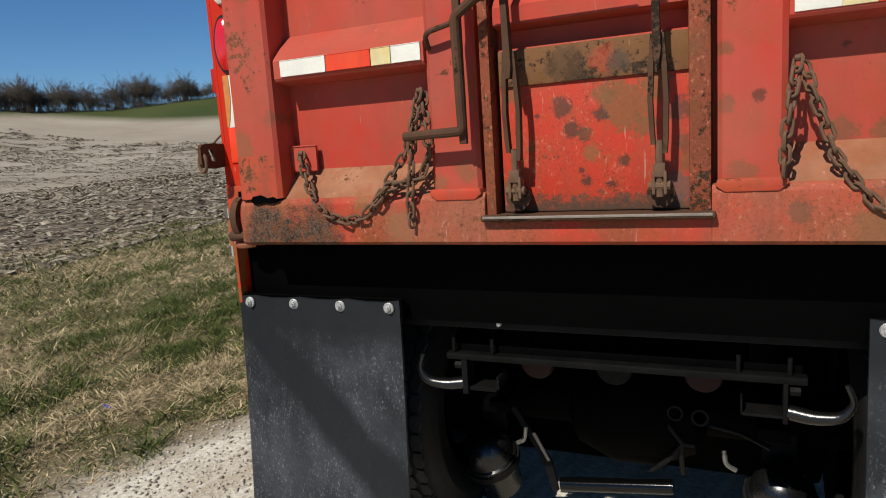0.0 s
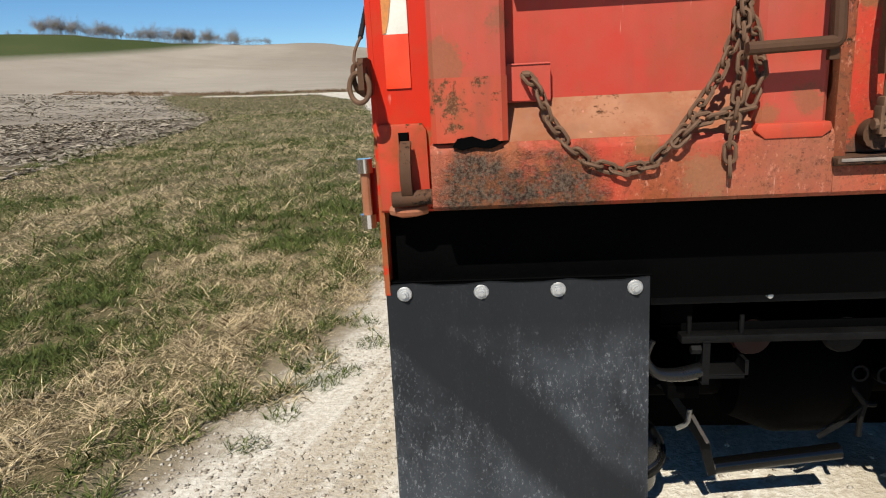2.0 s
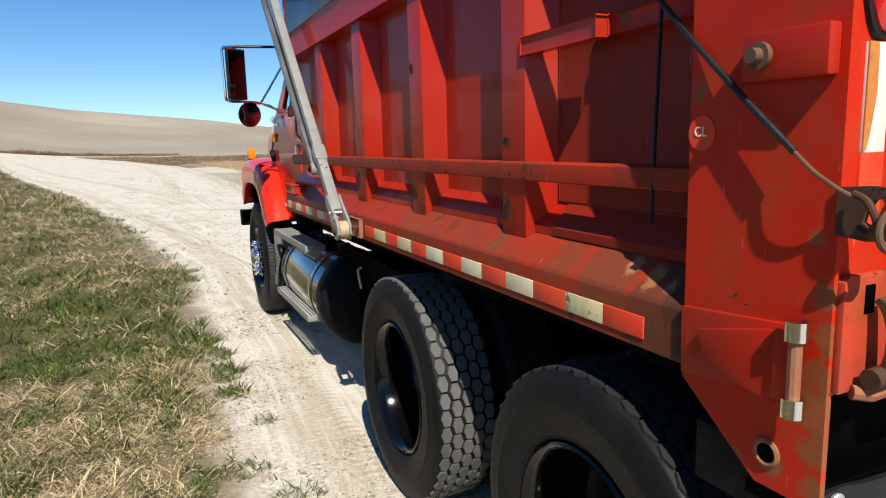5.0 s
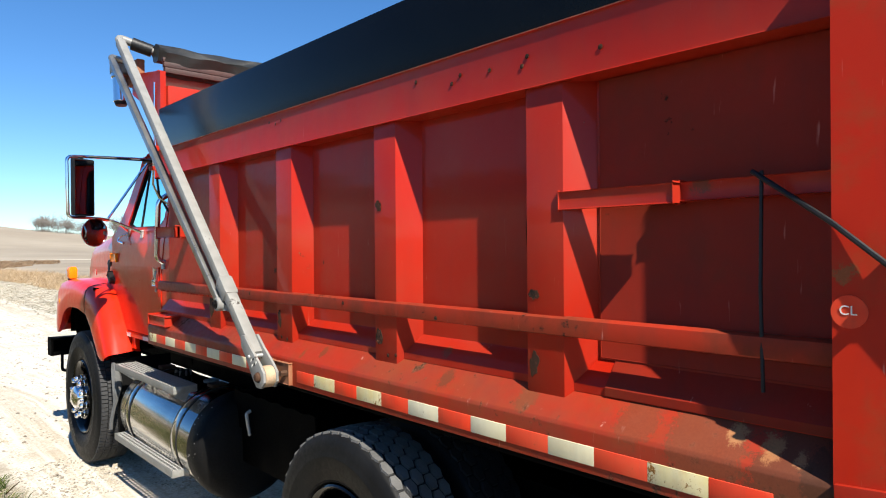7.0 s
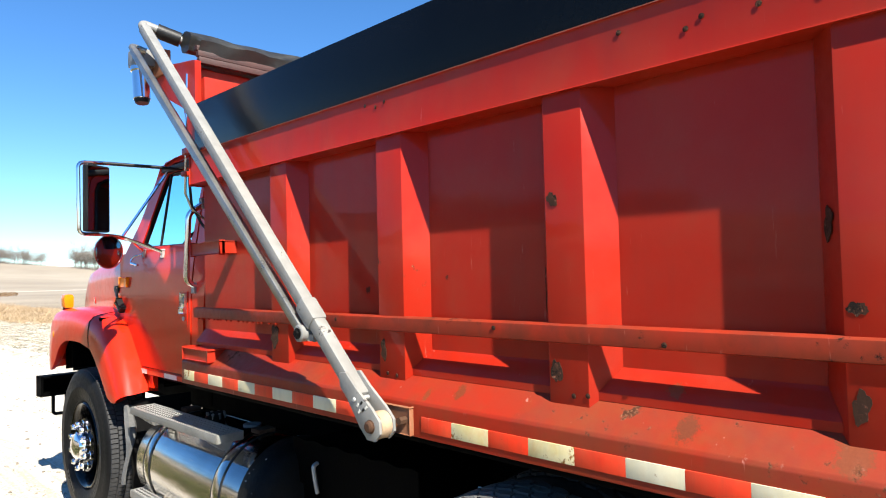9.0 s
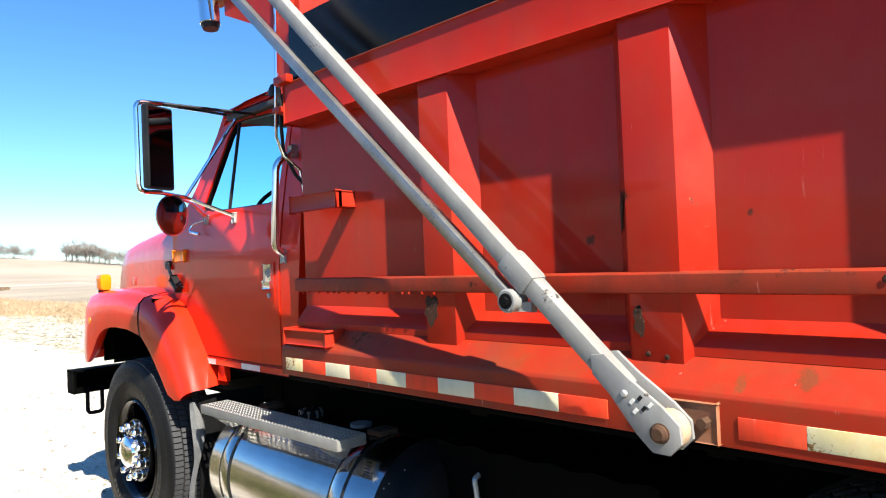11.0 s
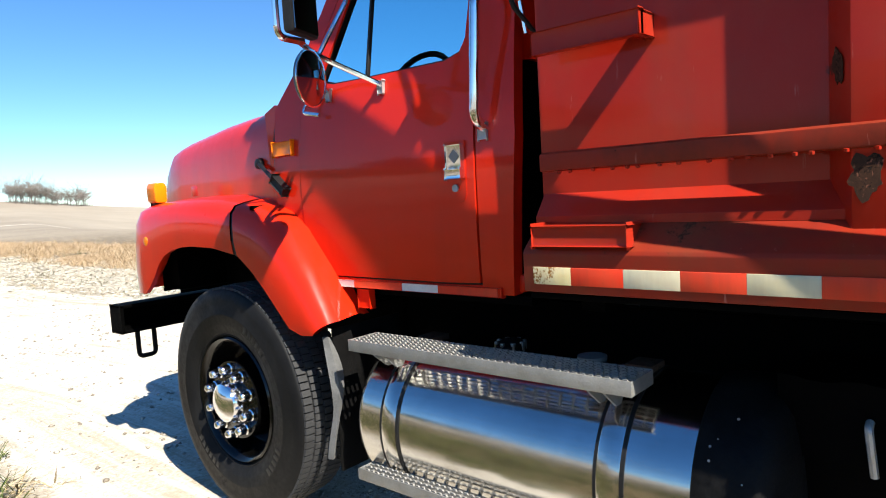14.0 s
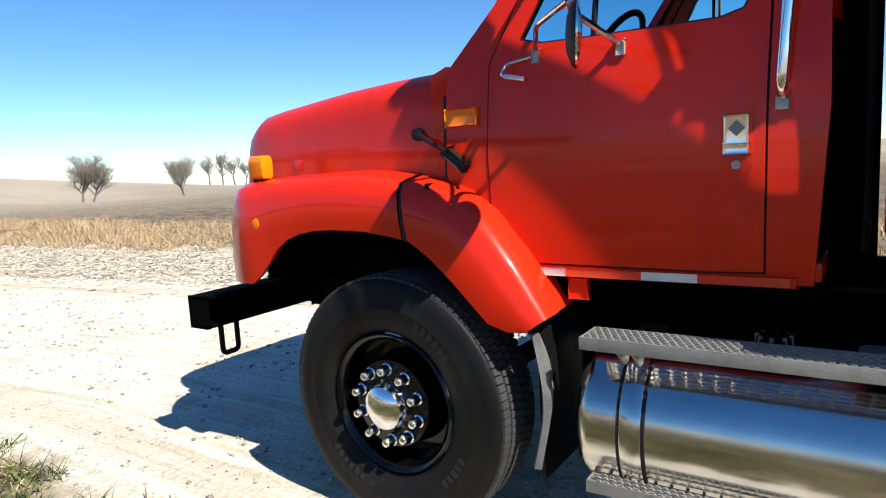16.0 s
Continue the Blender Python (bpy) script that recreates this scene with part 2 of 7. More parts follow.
RUST_CHUTE = worn_paint("rust-patched chute paint", (0.45, 0.034, 0.016), (0.43, 0.05, 0.026), (0.16, 0.07, 0.026), 0.8, 0.55, 7.5, 0.60, 0.0, 0.8, 0.1, 0.5,
                        [((x, 0, z), r, c) for x, z, r, c in ((-0.073, 1.523, 0.026, SOOT), (-0.05, 1.472, 0.024, SOOT), (-0.02, 1.455, 0.02, (0.09, 0.05, 0.025)), (0.077, 1.385, 0.014, SOOT), (-0.016, 1.341, 0.016, SOOT), (0.045, 1.33, 0.014, SOOT), (-0.137, 1.507, 0.008, SOOT), (-0.03, 1.367, 0.006, SOOT),
                         (0.077, 1.515, 0.062, (0.17, 0.078, 0.03)), (0.12, 1.47, 0.03, BROWN), (-0.004, 1.408, 0.022, (0.22, 0.09, 0.035)), (0.03, 1.55, 0.03, BROWN), (0.15, 1.56, 0.04, BROWN), (-0.2, 1.57, 0.03, BROWN), (0.05, -1.7, 3.008, (0.10, 0.058, 0.034)),
                         (0.19, 1.31, 0.05, (0.11, 0.085, 0.07)), (0.225, 1.37, 0.025, BROWN), (-0.235, 1.33, 0.02, BROWN), (-0.155, 1.43, 0.012, (0.2, 0.08, 0.03)), (0.0, -1.72, 3.008, (0.07, 0.05, 0.035)), (0.205, 1.50, 0.03, SOOT), (0.21, 1.42, 0.02, (0.09, 0.05, 0.025)), (0.02, 1.50, 0.02, SOOT))], marks=0.5)
RAIL_EDGE = worn_paint("scaled brown guide rail", (0.13, 0.058, 0.025), (0.30, 0.055, 0.025), (0.07, 0.04, 0.02), 1.0, 0.7, 6.0, 0.55, 0.0, 0.9, 0.2, 0.6)
RUST_RAIL = worn_paint("rusted bottom rail", (0.39, 0.042, 0.022), (0.25, 0.085, 0.038), (0.12, 0.05, 0.02), 1.0, 0.65, 4.6, 0.63, 0.0, 1.0, 0.4, 0.95,
                       [((x, 0, z), r, c) for x, z, r, c in ((-0.93, 1.30, 0.04, (0.30, 0.09, 0.03)), (-1.0, 1.29, 0.03, (0.26, 0.07, 0.025)), (-0.64, 1.31, 0.03, (0.2, 0.09, 0.03)), (-0.52, 1.24, 0.05, (0.22, 0.10, 0.045)), (0.6, 1.22, 0.06, (0.17, 0.08, 0.03)), (0.45, 1.26, 0.03, (0.10, 0.05, 0.025)))],
                       pits=[((-0.97, 0, 1.225), 0.12), ((-0.82, 0, 1.205), 0.12), ((0.9, 0, 1.24), 0.13)], marks=0.8)
RUST_LEDGE = worn_paint("dusty rust ledge", (0.22, 0.085, 0.038), (0.33, 0.16, 0.09), (0.13, 0.055, 0.023), 1.0, 0.75, 5.0, 0.575, 0.0, 0.6, 0.4, 0.8, marks=0.4)
RUST_BAND = worn_paint("bare rust band", (0.14, 0.066, 0.026), (0.19, 0.085, 0.035), (0.06, 0.038, 0.024), 0.9, 0.75, 6.0, 0.54, 0.0, 0.7, 0.3, 0.5, [((0.03, 0, 1.63), 0.035, (0.30, 0.06, 0.03)), ((0.07, 0, 1.62), 0.03, (0.08, 0.055, 0.04)), ((-0.06, 0, 1.63), 0.05, (0.09, 0.05, 0.025))])
RUST_ONLY = worn_paint("bare rust", (0.060, 0.030, 0.017), (0.095, 0.047, 0.025), (0.030, 0.018, 0.012), 0.9, 0.8, 9.0, 0.56, 0.0, 0.7)
CHAIN_RUST = worn_paint("rusty chain steel", (0.10, 0.055, 0.033), (0.15, 0.085, 0.05), (0.05, 0.03, 0.02), 0.9, 0.7, 30.0, 0.6, 0.0, 0.5)
RED_CAB = worn_paint("glossy red cab paint", (0.62, 0.017, 0.003), (0.56, 0.019, 0.004), RUST, 0.4, 0.32, 1.6, 0.80, 0.50, 0.012, spec=0.09)
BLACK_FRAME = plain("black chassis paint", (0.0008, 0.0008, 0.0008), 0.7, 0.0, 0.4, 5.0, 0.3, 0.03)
BEAM = plain("road-grimed black beam", (0.0065, 0.0064, 0.0063), 0.6, 0.0, 0.75, 4.0, 0.5, 0.10)
CAN_BLACK = plain("satin black steel can", (0.004, 0.004, 0.004), 0.28, 0.0, 0.4, 9.0, 0.1, 0.5)
BLACK_DUSTY = plain("dusty black steel", (0.0040, 0.0039, 0.0039), 0.6, 0.0, 0.6, 8.0, 0.4, 0.09)
GLOSS_BLACK = plain("gloss black paint", (0.002, 0.002, 0.002), 0.12, 0.0, 0.3, 5.0, 0.06, 0.35)
RUBBER = plain("tyre rubber", (0.009, 0.009, 0.0093), 0.48, 0.0, 0.6, 5.0, 0.3, 0.3)
TYRE = worn_paint("dusty tyre rubber", (0.0048, 0.0048, 0.005), (0.010, 0.0099, 0.0098), (0.035, 0.034, 0.032), 0.8, 0.55, 4.0, 0.63, 0.0, 0.3, spec=0.14)
# Darker copy of the tread: shade painted in for inner and rearmost tyres.
TREAD_SHADE = plain("worn tyre tread darkened for shade", (0.006, 0.006, 0.0059), 0.85, 0.0, 0.4, 9.0, 0.5)
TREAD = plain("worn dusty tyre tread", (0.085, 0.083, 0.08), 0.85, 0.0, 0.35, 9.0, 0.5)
TREAD_FRONT = plain("black tyre tread", (0.03, 0.03, 0.031), 0.8, 0.0, 0.4, 9.0, 0.5)
CHROME = plain("chrome", (0.78, 0.78, 0.80), 0.09, 1.0, 0.05, 4.0, 0.02)


def tank_metal():
    """Polished aluminium, drawn round the tank and dulled by road dust in long faint bands."""
    m, n, l, p = nodes_of("polished aluminium")
    co = n.new("ShaderNodeTexCoord").outputs["Object"]
    big = noise_tex(n, l, co, 2.4, 4.0, 0.6)
    drawn = noise_tex(n, l, co, 26.0, 4.0, 0.7, (1.0, 0.05, 1.0))
    spots = noise_tex(n, l, co, 60.0, 3.0, 0.7)
    c = mix(n, l, ramp(n, l, big, 0.35, 0.65), (0.48, 0.475, 0.46), (0.60, 0.595, 0.58))
    c = mix(n, l, ramp(n, l, drawn, 0.45, 0.7, 0.0, 0.45), c, (0.40, 0.385, 0.36))
    c = mix(n, l, ramp(n, l, spots, 0.66, 0.74, 0.0, 0.35), c, (0.30, 0.285, 0.26))
    l.new(c, p.inputs["Base Color"])
    p.inputs["Metallic"].default_value = 1.0
    l.new(ramp(n, l, calc(n, l, "ADD", calc(n, l, "MULTIPLY", drawn, 0.6), calc(n, l, "MULTIPLY", big, 0.4)), 0.35, 0.7, 0.10, 0.24), p.inputs["Roughness"])
    bump(n, l, drawn, p, 0.10, 0.002)
    return m


TANK_STEEL = tank_metal()
ALLOY = worn_paint("weathered aluminium tube", (0.19, 0.186, 0.172), (0.27, 0.265, 0.245), (0.09, 0.074, 0.065), 0.9, 0.45, 7.0, 0.60, 0.0, 0.3, 0.15, spec=0.4)
LIFT_STEEL = plain("dull bright steel tube", (0.26, 0.258, 0.245), 0.32, 0.75, 0.25, 9.0, 0.15)
WORN_EDGE = plain("rubbed bright steel edge", (0.24, 0.20, 0.165), 0.5, 0.3, 0.3, 15.0, 0.2)
DIM_LENS = plain("dusty dark red lens", (0.016, 0.0015, 0.0012), 0.5, 0.0, 0.3, 20.0, 0.1, 0.2)
TREADPLATE = plain("dull aluminium tread plate", (0.29, 0.283, 0.262), 0.5, 0.55, 0.25, 12.0, 0.3)
GALV = plain("grey galvanised bolt", (0.42, 0.42, 0.41), 0.5, 0.6, 0.2, 30.0, 0.3)
WHITE_TAPE = plain("aged white reflective tape", (0.68, 0.66, 0.58), 0.35, 0.0, 0.14, 9.0, 0.05)
AGED_TAPE = worn_paint("dirty cream reflective tape", (0.62, 0.55, 0.34), (0.68, 0.63, 0.46), (0.30, 0.14, 0.04), 0.9, 0.4, 5.0, 0.64, 0.0, 0.1, 0.1, 0.15)
CREAM_TAPE = worn_paint("yellowed peeling reflective tape", (0.60, 0.50, 0.22), (0.66, 0.60, 0.40), (0.34, 0.15, 0.03), 0.9, 0.4, 9.0, 0.56, 0.0, 0.1, 0.1, 0.25)
RED_TAPE = worn_paint("red reflective tape", (0.74, 0.038, 0.012), (0.66, 0.075, 0.03), (0.30, 0.10, 0.04), 0.9, 0.35, 9.0, 0.66, 0.0, 0.1, 0.05, 0.1, marks=0.3)
STREAK = plain("orange rust streak", (0.46, 0.17, 0.035), 0.6, 0.0, 0.35, 18.0, 0.2)
AMBER = plain("amber lens", (0.80, 0.19, 0.003), 0.2, 0.0, 0.15, 20.0, 0.1, 0.4, 0.15)
LENS_RED = plain("red lens", (0.55, 0.008, 0.01), 0.15, 0.0, 0.2, 25.0, 0.1, 0.6, 0.6)
BOARD = plain("dark red-brown stained board", (0.045, 0.014, 0.010), 0.6, 0.0, 0.4, 8.0, 0.4)
TARP = plain("black vinyl tarp", (0.022, 0.022, 0.02), 0.4, 0.0, 0.4, 9.0, 0.3)
SIDEBOARD = plain("black plastic sideboard", (0.003, 0.0038, 0.005), 0.22, 0.0, 0.3, 2.5, 0.03, 0.13)
DARK_INTERIOR = plain("dark grey cab interior", (0.03, 0.03, 0.033), 0.7, 0.0, 0.3, 8.0, 0.2)
BLUE_PLASTIC = plain("blue plastic scrap", (0.01, 0.03, 0.30), 0.4, 0.0, 0.3, 20.0, 0.1)
WOOD_WORN = plain("worn pale plate", (0.42, 0.30, 0.19), 0.7, 0.2, 0.3, 12.0, 0.3)


def flap_material():
    """Black rubber with road dust, a darker slanting band, a darker top and fine splash specks."""
    m, n, l, p = nodes_of("dusty mud flap rubber")
    co = n.new("ShaderNodeTexCoord").outputs["Object"]
    xyz = n.new("ShaderNodeSeparateXYZ")
    l.new(co, xyz.inputs[0])
    big = noise_tex(n, l, co, 3.6, 5.0, 0.6)
    speck = noise_tex(n, l, co, 170.0, 3.0, 0.7, (1.0, 1.0, 0.55))
    smear = noise_tex(n, l, co, 16.0, 5.0, 0.75, (1.0, 1.0, 0.35))
    c = mix(n, l, ramp(n, l, big, 0.40, 0.60), (0.009, 0.0105, 0.0125), (0.029, 0.033, 0.038))
    c = mix(n, l, ramp(n, l, smear, 0.50, 0.70, 0.0, 0.7), c, (0.050, 0.055, 0.061))
    c = mix(n, l, calc(n, l, "MULTIPLY", ramp(n, l, speck, 0.56, 0.66, 0.0, 0.75), ramp(n, l, smear, 0.40, 0.58, 0.12, 1.0)), c, (0.15, 0.155, 0.162))
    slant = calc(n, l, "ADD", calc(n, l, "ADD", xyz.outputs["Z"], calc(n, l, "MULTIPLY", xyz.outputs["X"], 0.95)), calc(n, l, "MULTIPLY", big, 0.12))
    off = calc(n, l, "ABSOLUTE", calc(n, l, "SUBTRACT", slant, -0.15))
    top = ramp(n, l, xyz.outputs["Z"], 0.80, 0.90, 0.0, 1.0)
    darker_area = calc(n, l, "MAXIMUM", ramp(n, l, off, 0.07, 0.13, 1.0, 0.0), top)
    c = mix(n, l, calc(n, l, "MULTIPLY", darker_area, 0.92), c, (0.0055, 0.0065, 0.008))
    l.new(c, p.inputs["Base Color"])
    p.inputs["Roughness"].default_value = 0.6
    p.inputs["Specular IOR Level"].default_value = 0.3
    bump(n, l, smear, p, 0.2, 0.004)
    return m


FLAP = flap_material()


def glass_material(name, tint, mirror=False):
    m, n, l, p = nodes_of(name)
    p.inputs["Base Color"].default_value = (*tint, 1)
    p.inputs["Roughness"].default_value = 0.02
    if mirror:
        p.inputs["Metallic"].default_value = 1.0
    else:
        p.inputs["Transmission Weight"].default_value = 1.0
        p.inputs["IOR"].default_value = 1.05
    return m


GLASS = glass_material("tinted cab glass", (0.37, 0.72, 0.82))
MIRROR = glass_material("mirror glass", (0.30, 0.31, 0.32), True)


def ground_material():
    """Gravel road, verge grass and stubble field, parted by three distances stored on the ground."""
    m, n, l, p = nodes_of("gravel, verge and stubble ground")
    geo = n.new("ShaderNodeNewGeometry").outputs["Position"]

    def stored(key):
        a = n.new("ShaderNodeAttribute")
        a.attribute_name = key
        return a.outputs["Fac"]

    road, field, hill, away, chaff = stored("road"), stored("field"), stored("hill"), stored("away"), stored("chaff")
    n1 = noise_tex(n, l, geo, 0.9, 5.0, 0.65)
    n2 = noise_tex(n, l, geo, 5.0, 5.0, 0.65)
    n3 = noise_tex(n, l, geo, 38.0, 4.0, 0.7)
    n4 = noise_tex(n, l, geo, 0.12, 4.0, 0.6)
    far = noise_tex(n, l, geo, 0.02, 5.0, 0.6)
    # crushed limestone with wheel-packed strips
    gr = mix(n, l, ramp(n, l, n2, 0.35, 0.68), (0.38, 0.333, 0.26), (0.53, 0.482, 0.395))
    gr = mix(n, l, ramp(n, l, n3, 0.44, 0.58, 0.0, 0.8), gr, (0.66, 0.62, 0.54))
    gr = mix(n, l, ramp(n, l, n1, 0.50, 0.70, 0.0, 0.6), gr, (0.33, 0.27, 0.19))
    for at, wide in ((0.62, 0.34), (2.75, 0.4)):
        off = calc(n, l, "ABSOLUTE", calc(n, l, "SUBTRACT", calc(n, l, "ADD", road, calc(n, l, "MULTIPLY", n1, 0.25)), at + 0.125))
        gr = mix(n, l, ramp(n, l, off, wide * 0.5, wide, 0.4, 0.0), gr, (0.37, 0.30, 0.21))
    # long wheel tracks, pale windrows and tyre prints along the road
    lane = n.new("ShaderNodeCombineXYZ")
    sep = n.new("ShaderNodeSeparateXYZ")
    l.new(geo, sep.inputs[0])
    l.new(road, lane.inputs[0])
    l.new(calc(n, l, "MULTIPLY", sep.outputs["Y"], 0.035), lane.inputs[1])
    long1 = noise_tex(n, l, lane.outputs[0], 3.2, 5.0, 0.62)
    long2 = noise_tex(n, l, lane.outputs[0], 13.0, 4.0, 0.6)
    gr = mix(n, l, ramp(n, l, long1, 0.52, 0.68, 0.0, 0.5), gr, (0.29, 0.23, 0.16))
    gr = mix(n, l, ramp(n, l, long2, 0.50, 0.64, 0.0, 0.7), gr, (0.62, 0.58, 0.50))
    gr = mix(n, l, ramp(n, l, long2, 0.42, 0.34, 0.0, 0.4), gr, (0.30, 0.245, 0.17))
    print_at = calc(n, l, "ABSOLUTE", calc(n, l, "SUBTRACT", calc(n, l, "ADD", road, calc(n, l, "MULTIPLY", long1, 0.2)), 0.72))
    slab = calc(n, l, "SINE", calc(n, l, "ADD", calc(n, l, "MULTIPLY", sep.outputs["Y"], 92.0), calc(n, l, "MULTIPLY", print_at, 40.0)))
    tread = calc(n, l, "MULTIPLY", calc(n, l, "MULTIPLY", ramp(n, l, print_at, 0.05, 0.075, 1.0, 0.0), ramp(n, l, n1, 0.44, 0.60)), ramp(n, l, slab, -0.2, 0.5))
    gr = mix(n, l, calc(n, l, "MULTIPLY", tread, 0.4), gr, (0.29, 0.235, 0.165))
    # thatch under the grass
    gs = mix(n, l, ramp(n, l, n2, 0.38, 0.62), (0.075, 0.054, 0.026), (0.028, 0.032, 0.010))
    gs = mix(n, l, ramp(n, l, n3, 0.45, 0.7, 0.0, 0.7), gs, (0.22, 0.17, 0.09))
    gs = mix(n, l, ramp(n, l, n4, 0.45, 0.65, 0.0, 0.5), gs, (0.09, 0.09, 0.035))
    n5 = noise_tex(n, l, geo, 150.0, 3.0, 0.7, (1.0, 0.45, 1.0))
    gs = mix(n, l, ramp(n, l, n5, 0.50, 0.62, 0.0, 0.65), gs, (0.27, 0.205, 0.115))
    gs = mix(n, l, ramp(n, l, calc(n, l, "ADD", road, calc(n, l, "MULTIPLY", n1, 0.3)), -0.35, 0.1, 0.0, 0.8), gs, (0.27, 0.225, 0.16))
    # corn stubble over brown soil
    st = mix(n, l, ramp(n, l, n2, 0.40, 0.60), (0.036, 0.025, 0.016), (0.095, 0.070, 0.047))
    st = mix(n, l, ramp(n, l, n3, 0.54, 0.68, 0.0, 0.7), st, (0.33, 0.29, 0.23))
    clod = noise_tex(n, l, geo, 3.4, 6.0, 0.72, (1.0, 0.55, 1.0))
    patch = noise_tex(n, l, geo, 0.45, 4.0, 0.6)
    st = mix(n, l, ramp(n, l, clod, 0.47, 0.60, 0.0, 0.8), st, (0.24, 0.195, 0.14))
    st = mix(n, l, ramp(n, l, patch, 0.50, 0.66, 0.0, 0.5), st, (0.15, 0.108, 0.058))
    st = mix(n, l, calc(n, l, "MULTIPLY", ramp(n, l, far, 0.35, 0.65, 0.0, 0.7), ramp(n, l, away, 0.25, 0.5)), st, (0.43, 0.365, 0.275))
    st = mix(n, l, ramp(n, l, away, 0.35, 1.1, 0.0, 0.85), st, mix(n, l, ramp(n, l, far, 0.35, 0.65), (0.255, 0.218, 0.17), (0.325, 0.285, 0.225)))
    band = noise_tex(n, l, geo, 0.05, 5.0, 0.65, (0.15, 1.0, 1.0))
    st = mix(n, l, ramp(n, l, band, 0.54, 0.70, 0.0, 0.30), st, (0.22, 0.175, 0.13))
    line = noise_tex(n, l, geo, 0.40, 5.0, 0.7, (0.10, 1.0, 1.0))
    st = mix(n, l, ramp(n, l, line, 0.54, 0.70, 0.0, 0.40), st, (0.21, 0.17, 0.125))
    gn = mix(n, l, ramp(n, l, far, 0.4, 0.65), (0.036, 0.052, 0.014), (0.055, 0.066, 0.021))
    wob = calc(n, l, "MULTIPLY", calc(n, l, "SUBTRACT", calc(n, l, "ADD", calc(n, l, "MULTIPLY", n1, 0.65), calc(n, l, "MULTIPLY", n2, 0.35)), 0.5), 1.9)
    in_road = ramp(n, l, calc(n, l, "ADD", road, calc(n, l, "MULTIPLY", wob, 0.55)), -0.12, 0.12)
    in_field = ramp(n, l, calc(n, l, "ADD", field, calc(n, l, "MULTIPLY", wob, 2.6)), -1.0, 1.0)
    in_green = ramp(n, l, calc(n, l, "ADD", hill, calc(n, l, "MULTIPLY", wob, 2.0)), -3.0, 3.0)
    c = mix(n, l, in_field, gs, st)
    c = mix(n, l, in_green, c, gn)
    c = mix(n, l, ramp(n, l, calc(n, l, "ADD", chaff, calc(n, l, "MULTIPLY", wob, 0.5)), -0.3, 0.3), c, mix(n, l, ramp(n, l, n3, 0.4, 0.6), (0.36, 0.315, 0.245), (0.58, 0.53, 0.44)))
    c = mix(n, l, in_road, c, gr)
    l.new(c, p.inputs["Base Color"])
    p.inputs["Roughness"].default_value = 0.95
    p.inputs["Specular IOR Level"].default_value = 0.15
    h = calc(n, l, "SUBTRACT", calc(n, l, "ADD", calc(n, l, "MULTIPLY", n2, 0.6), calc(n, l, "MULTIPLY", n3, 0.4)), calc(n, l, "MULTIPLY", tread, 0.10))
    bump(n, l, h, p, 0.8, 0.03)
    return m


GROUND = ground_material()


def leafy(name, a, b, rough=0.8):
    """One blade, stalk or twig colour for each island, drawn between a and b."""
    m, n, l, p = nodes_of(name)
    r = n.new("ShaderNodeNewGeometry").outputs["Random Per Island"]
    l.new(mix(n, l, r, a, b), p.inputs["Base Color"])
    p.inputs["Roughness"].default_value = rough
    p.inputs["Specular IOR Level"].default_value = 0.2
    return m


GRASS_GREEN = leafy("green grass blades", (0.012, 0.026, 0.004), (0.12, 0.145, 0.035))
GRASS_DRY = leafy("dry grass blades", (0.055, 0.039, 0.017), (0.68, 0.54, 0.32))
PALE_STRAW = leafy("bleached roadside straw", (0.34, 0.30, 0.23), (0.66, 0.61, 0.50))
STRAW = leafy("corn stalk litter", (0.05, 0.035, 0.02), (0.42, 0.36, 0.27))
WEEDY = leafy("brown dead weeds", (0.09, 0.055, 0.03), (0.30, 0.20, 0.12))
TALL_DRY = leafy("tall dry roadside grass", (0.20, 0.125, 0.06), (0.58, 0.44, 0.28))
BARK = plain("grey bark", (0.12, 0.10, 0.085), 0.9, 0.0, 0.3, 3.0, 0.5)
WOODS = leafy("far bare woods", (0.038, 0.031, 0.025), (0.095, 0.078, 0.062))
# Twig tones are raised to paint in haze over the far row.
TWIG = leafy("bare twigs", (0.12, 0.105, 0.092), (0.24, 0.21, 0.185))
STONE = leafy("limestone chips", (0.20, 0.17, 0.13), (0.50, 0.46, 0.39))

# ---------------------------------------------------------------- mesh helpers
ORIGIN = {}


def thing(name, at, label, category, group="", kind=""):
    """An Empty at the thing's base, to which its parts are joined."""
    ob = tagged(new(name), label, category, group, kind)
    ob.location = at
    ORIGIN[ob] = Vector(at)
    return ob


def part(name, bm, material, parent, label="", smooth=35.0):
    me = bpy.data.meshes.new(name)
    org = ORIGIN[parent]
    bmesh.ops.translate(bm, verts=bm.verts, vec=-org)
    bmesh.ops.recalc_face_normals(bm, faces=bm.faces)
    bm.to_mesh(me)
    bm.free()
    me.materials.append(material)
    if smooth:
        me.shade_smooth()
        me.set_sharp_from_angle(angle=radians(smooth))
    ob = tagged(new(name, me), label)
    ob.parent = parent
    ORIGIN[ob] = org
    return ob


def piece(name, me, parent, m):
    """A part that shares its mesh with others of its kind; m is its pose in the world."""
    ob = new(name, me)
    ob.parent = parent
    ob.matrix_basis = Matrix.Translation(-ORIGIN[parent]) @ m
    ORIGIN[ob] = ORIGIN[parent]
    return ob


def mesh_of(name, bm, material, smooth=35.0):
    me = bpy.data.meshes.new(name)
    bmesh.ops.recalc_face_normals(bm, faces=bm.faces)
    bm.to_mesh(me)
    bm.free()
    me.materials.append(material)
    if smooth:
        me.shade_smooth()
        me.set_sharp_from_angle(angle=radians(smooth))
    return me


def joined(bm, other):
    me = bpy.data.meshes.new("tmp")
    other.to_mesh(me)
    other.free()
    bm.from_mesh(me)
    bpy.data.meshes.remove(me)


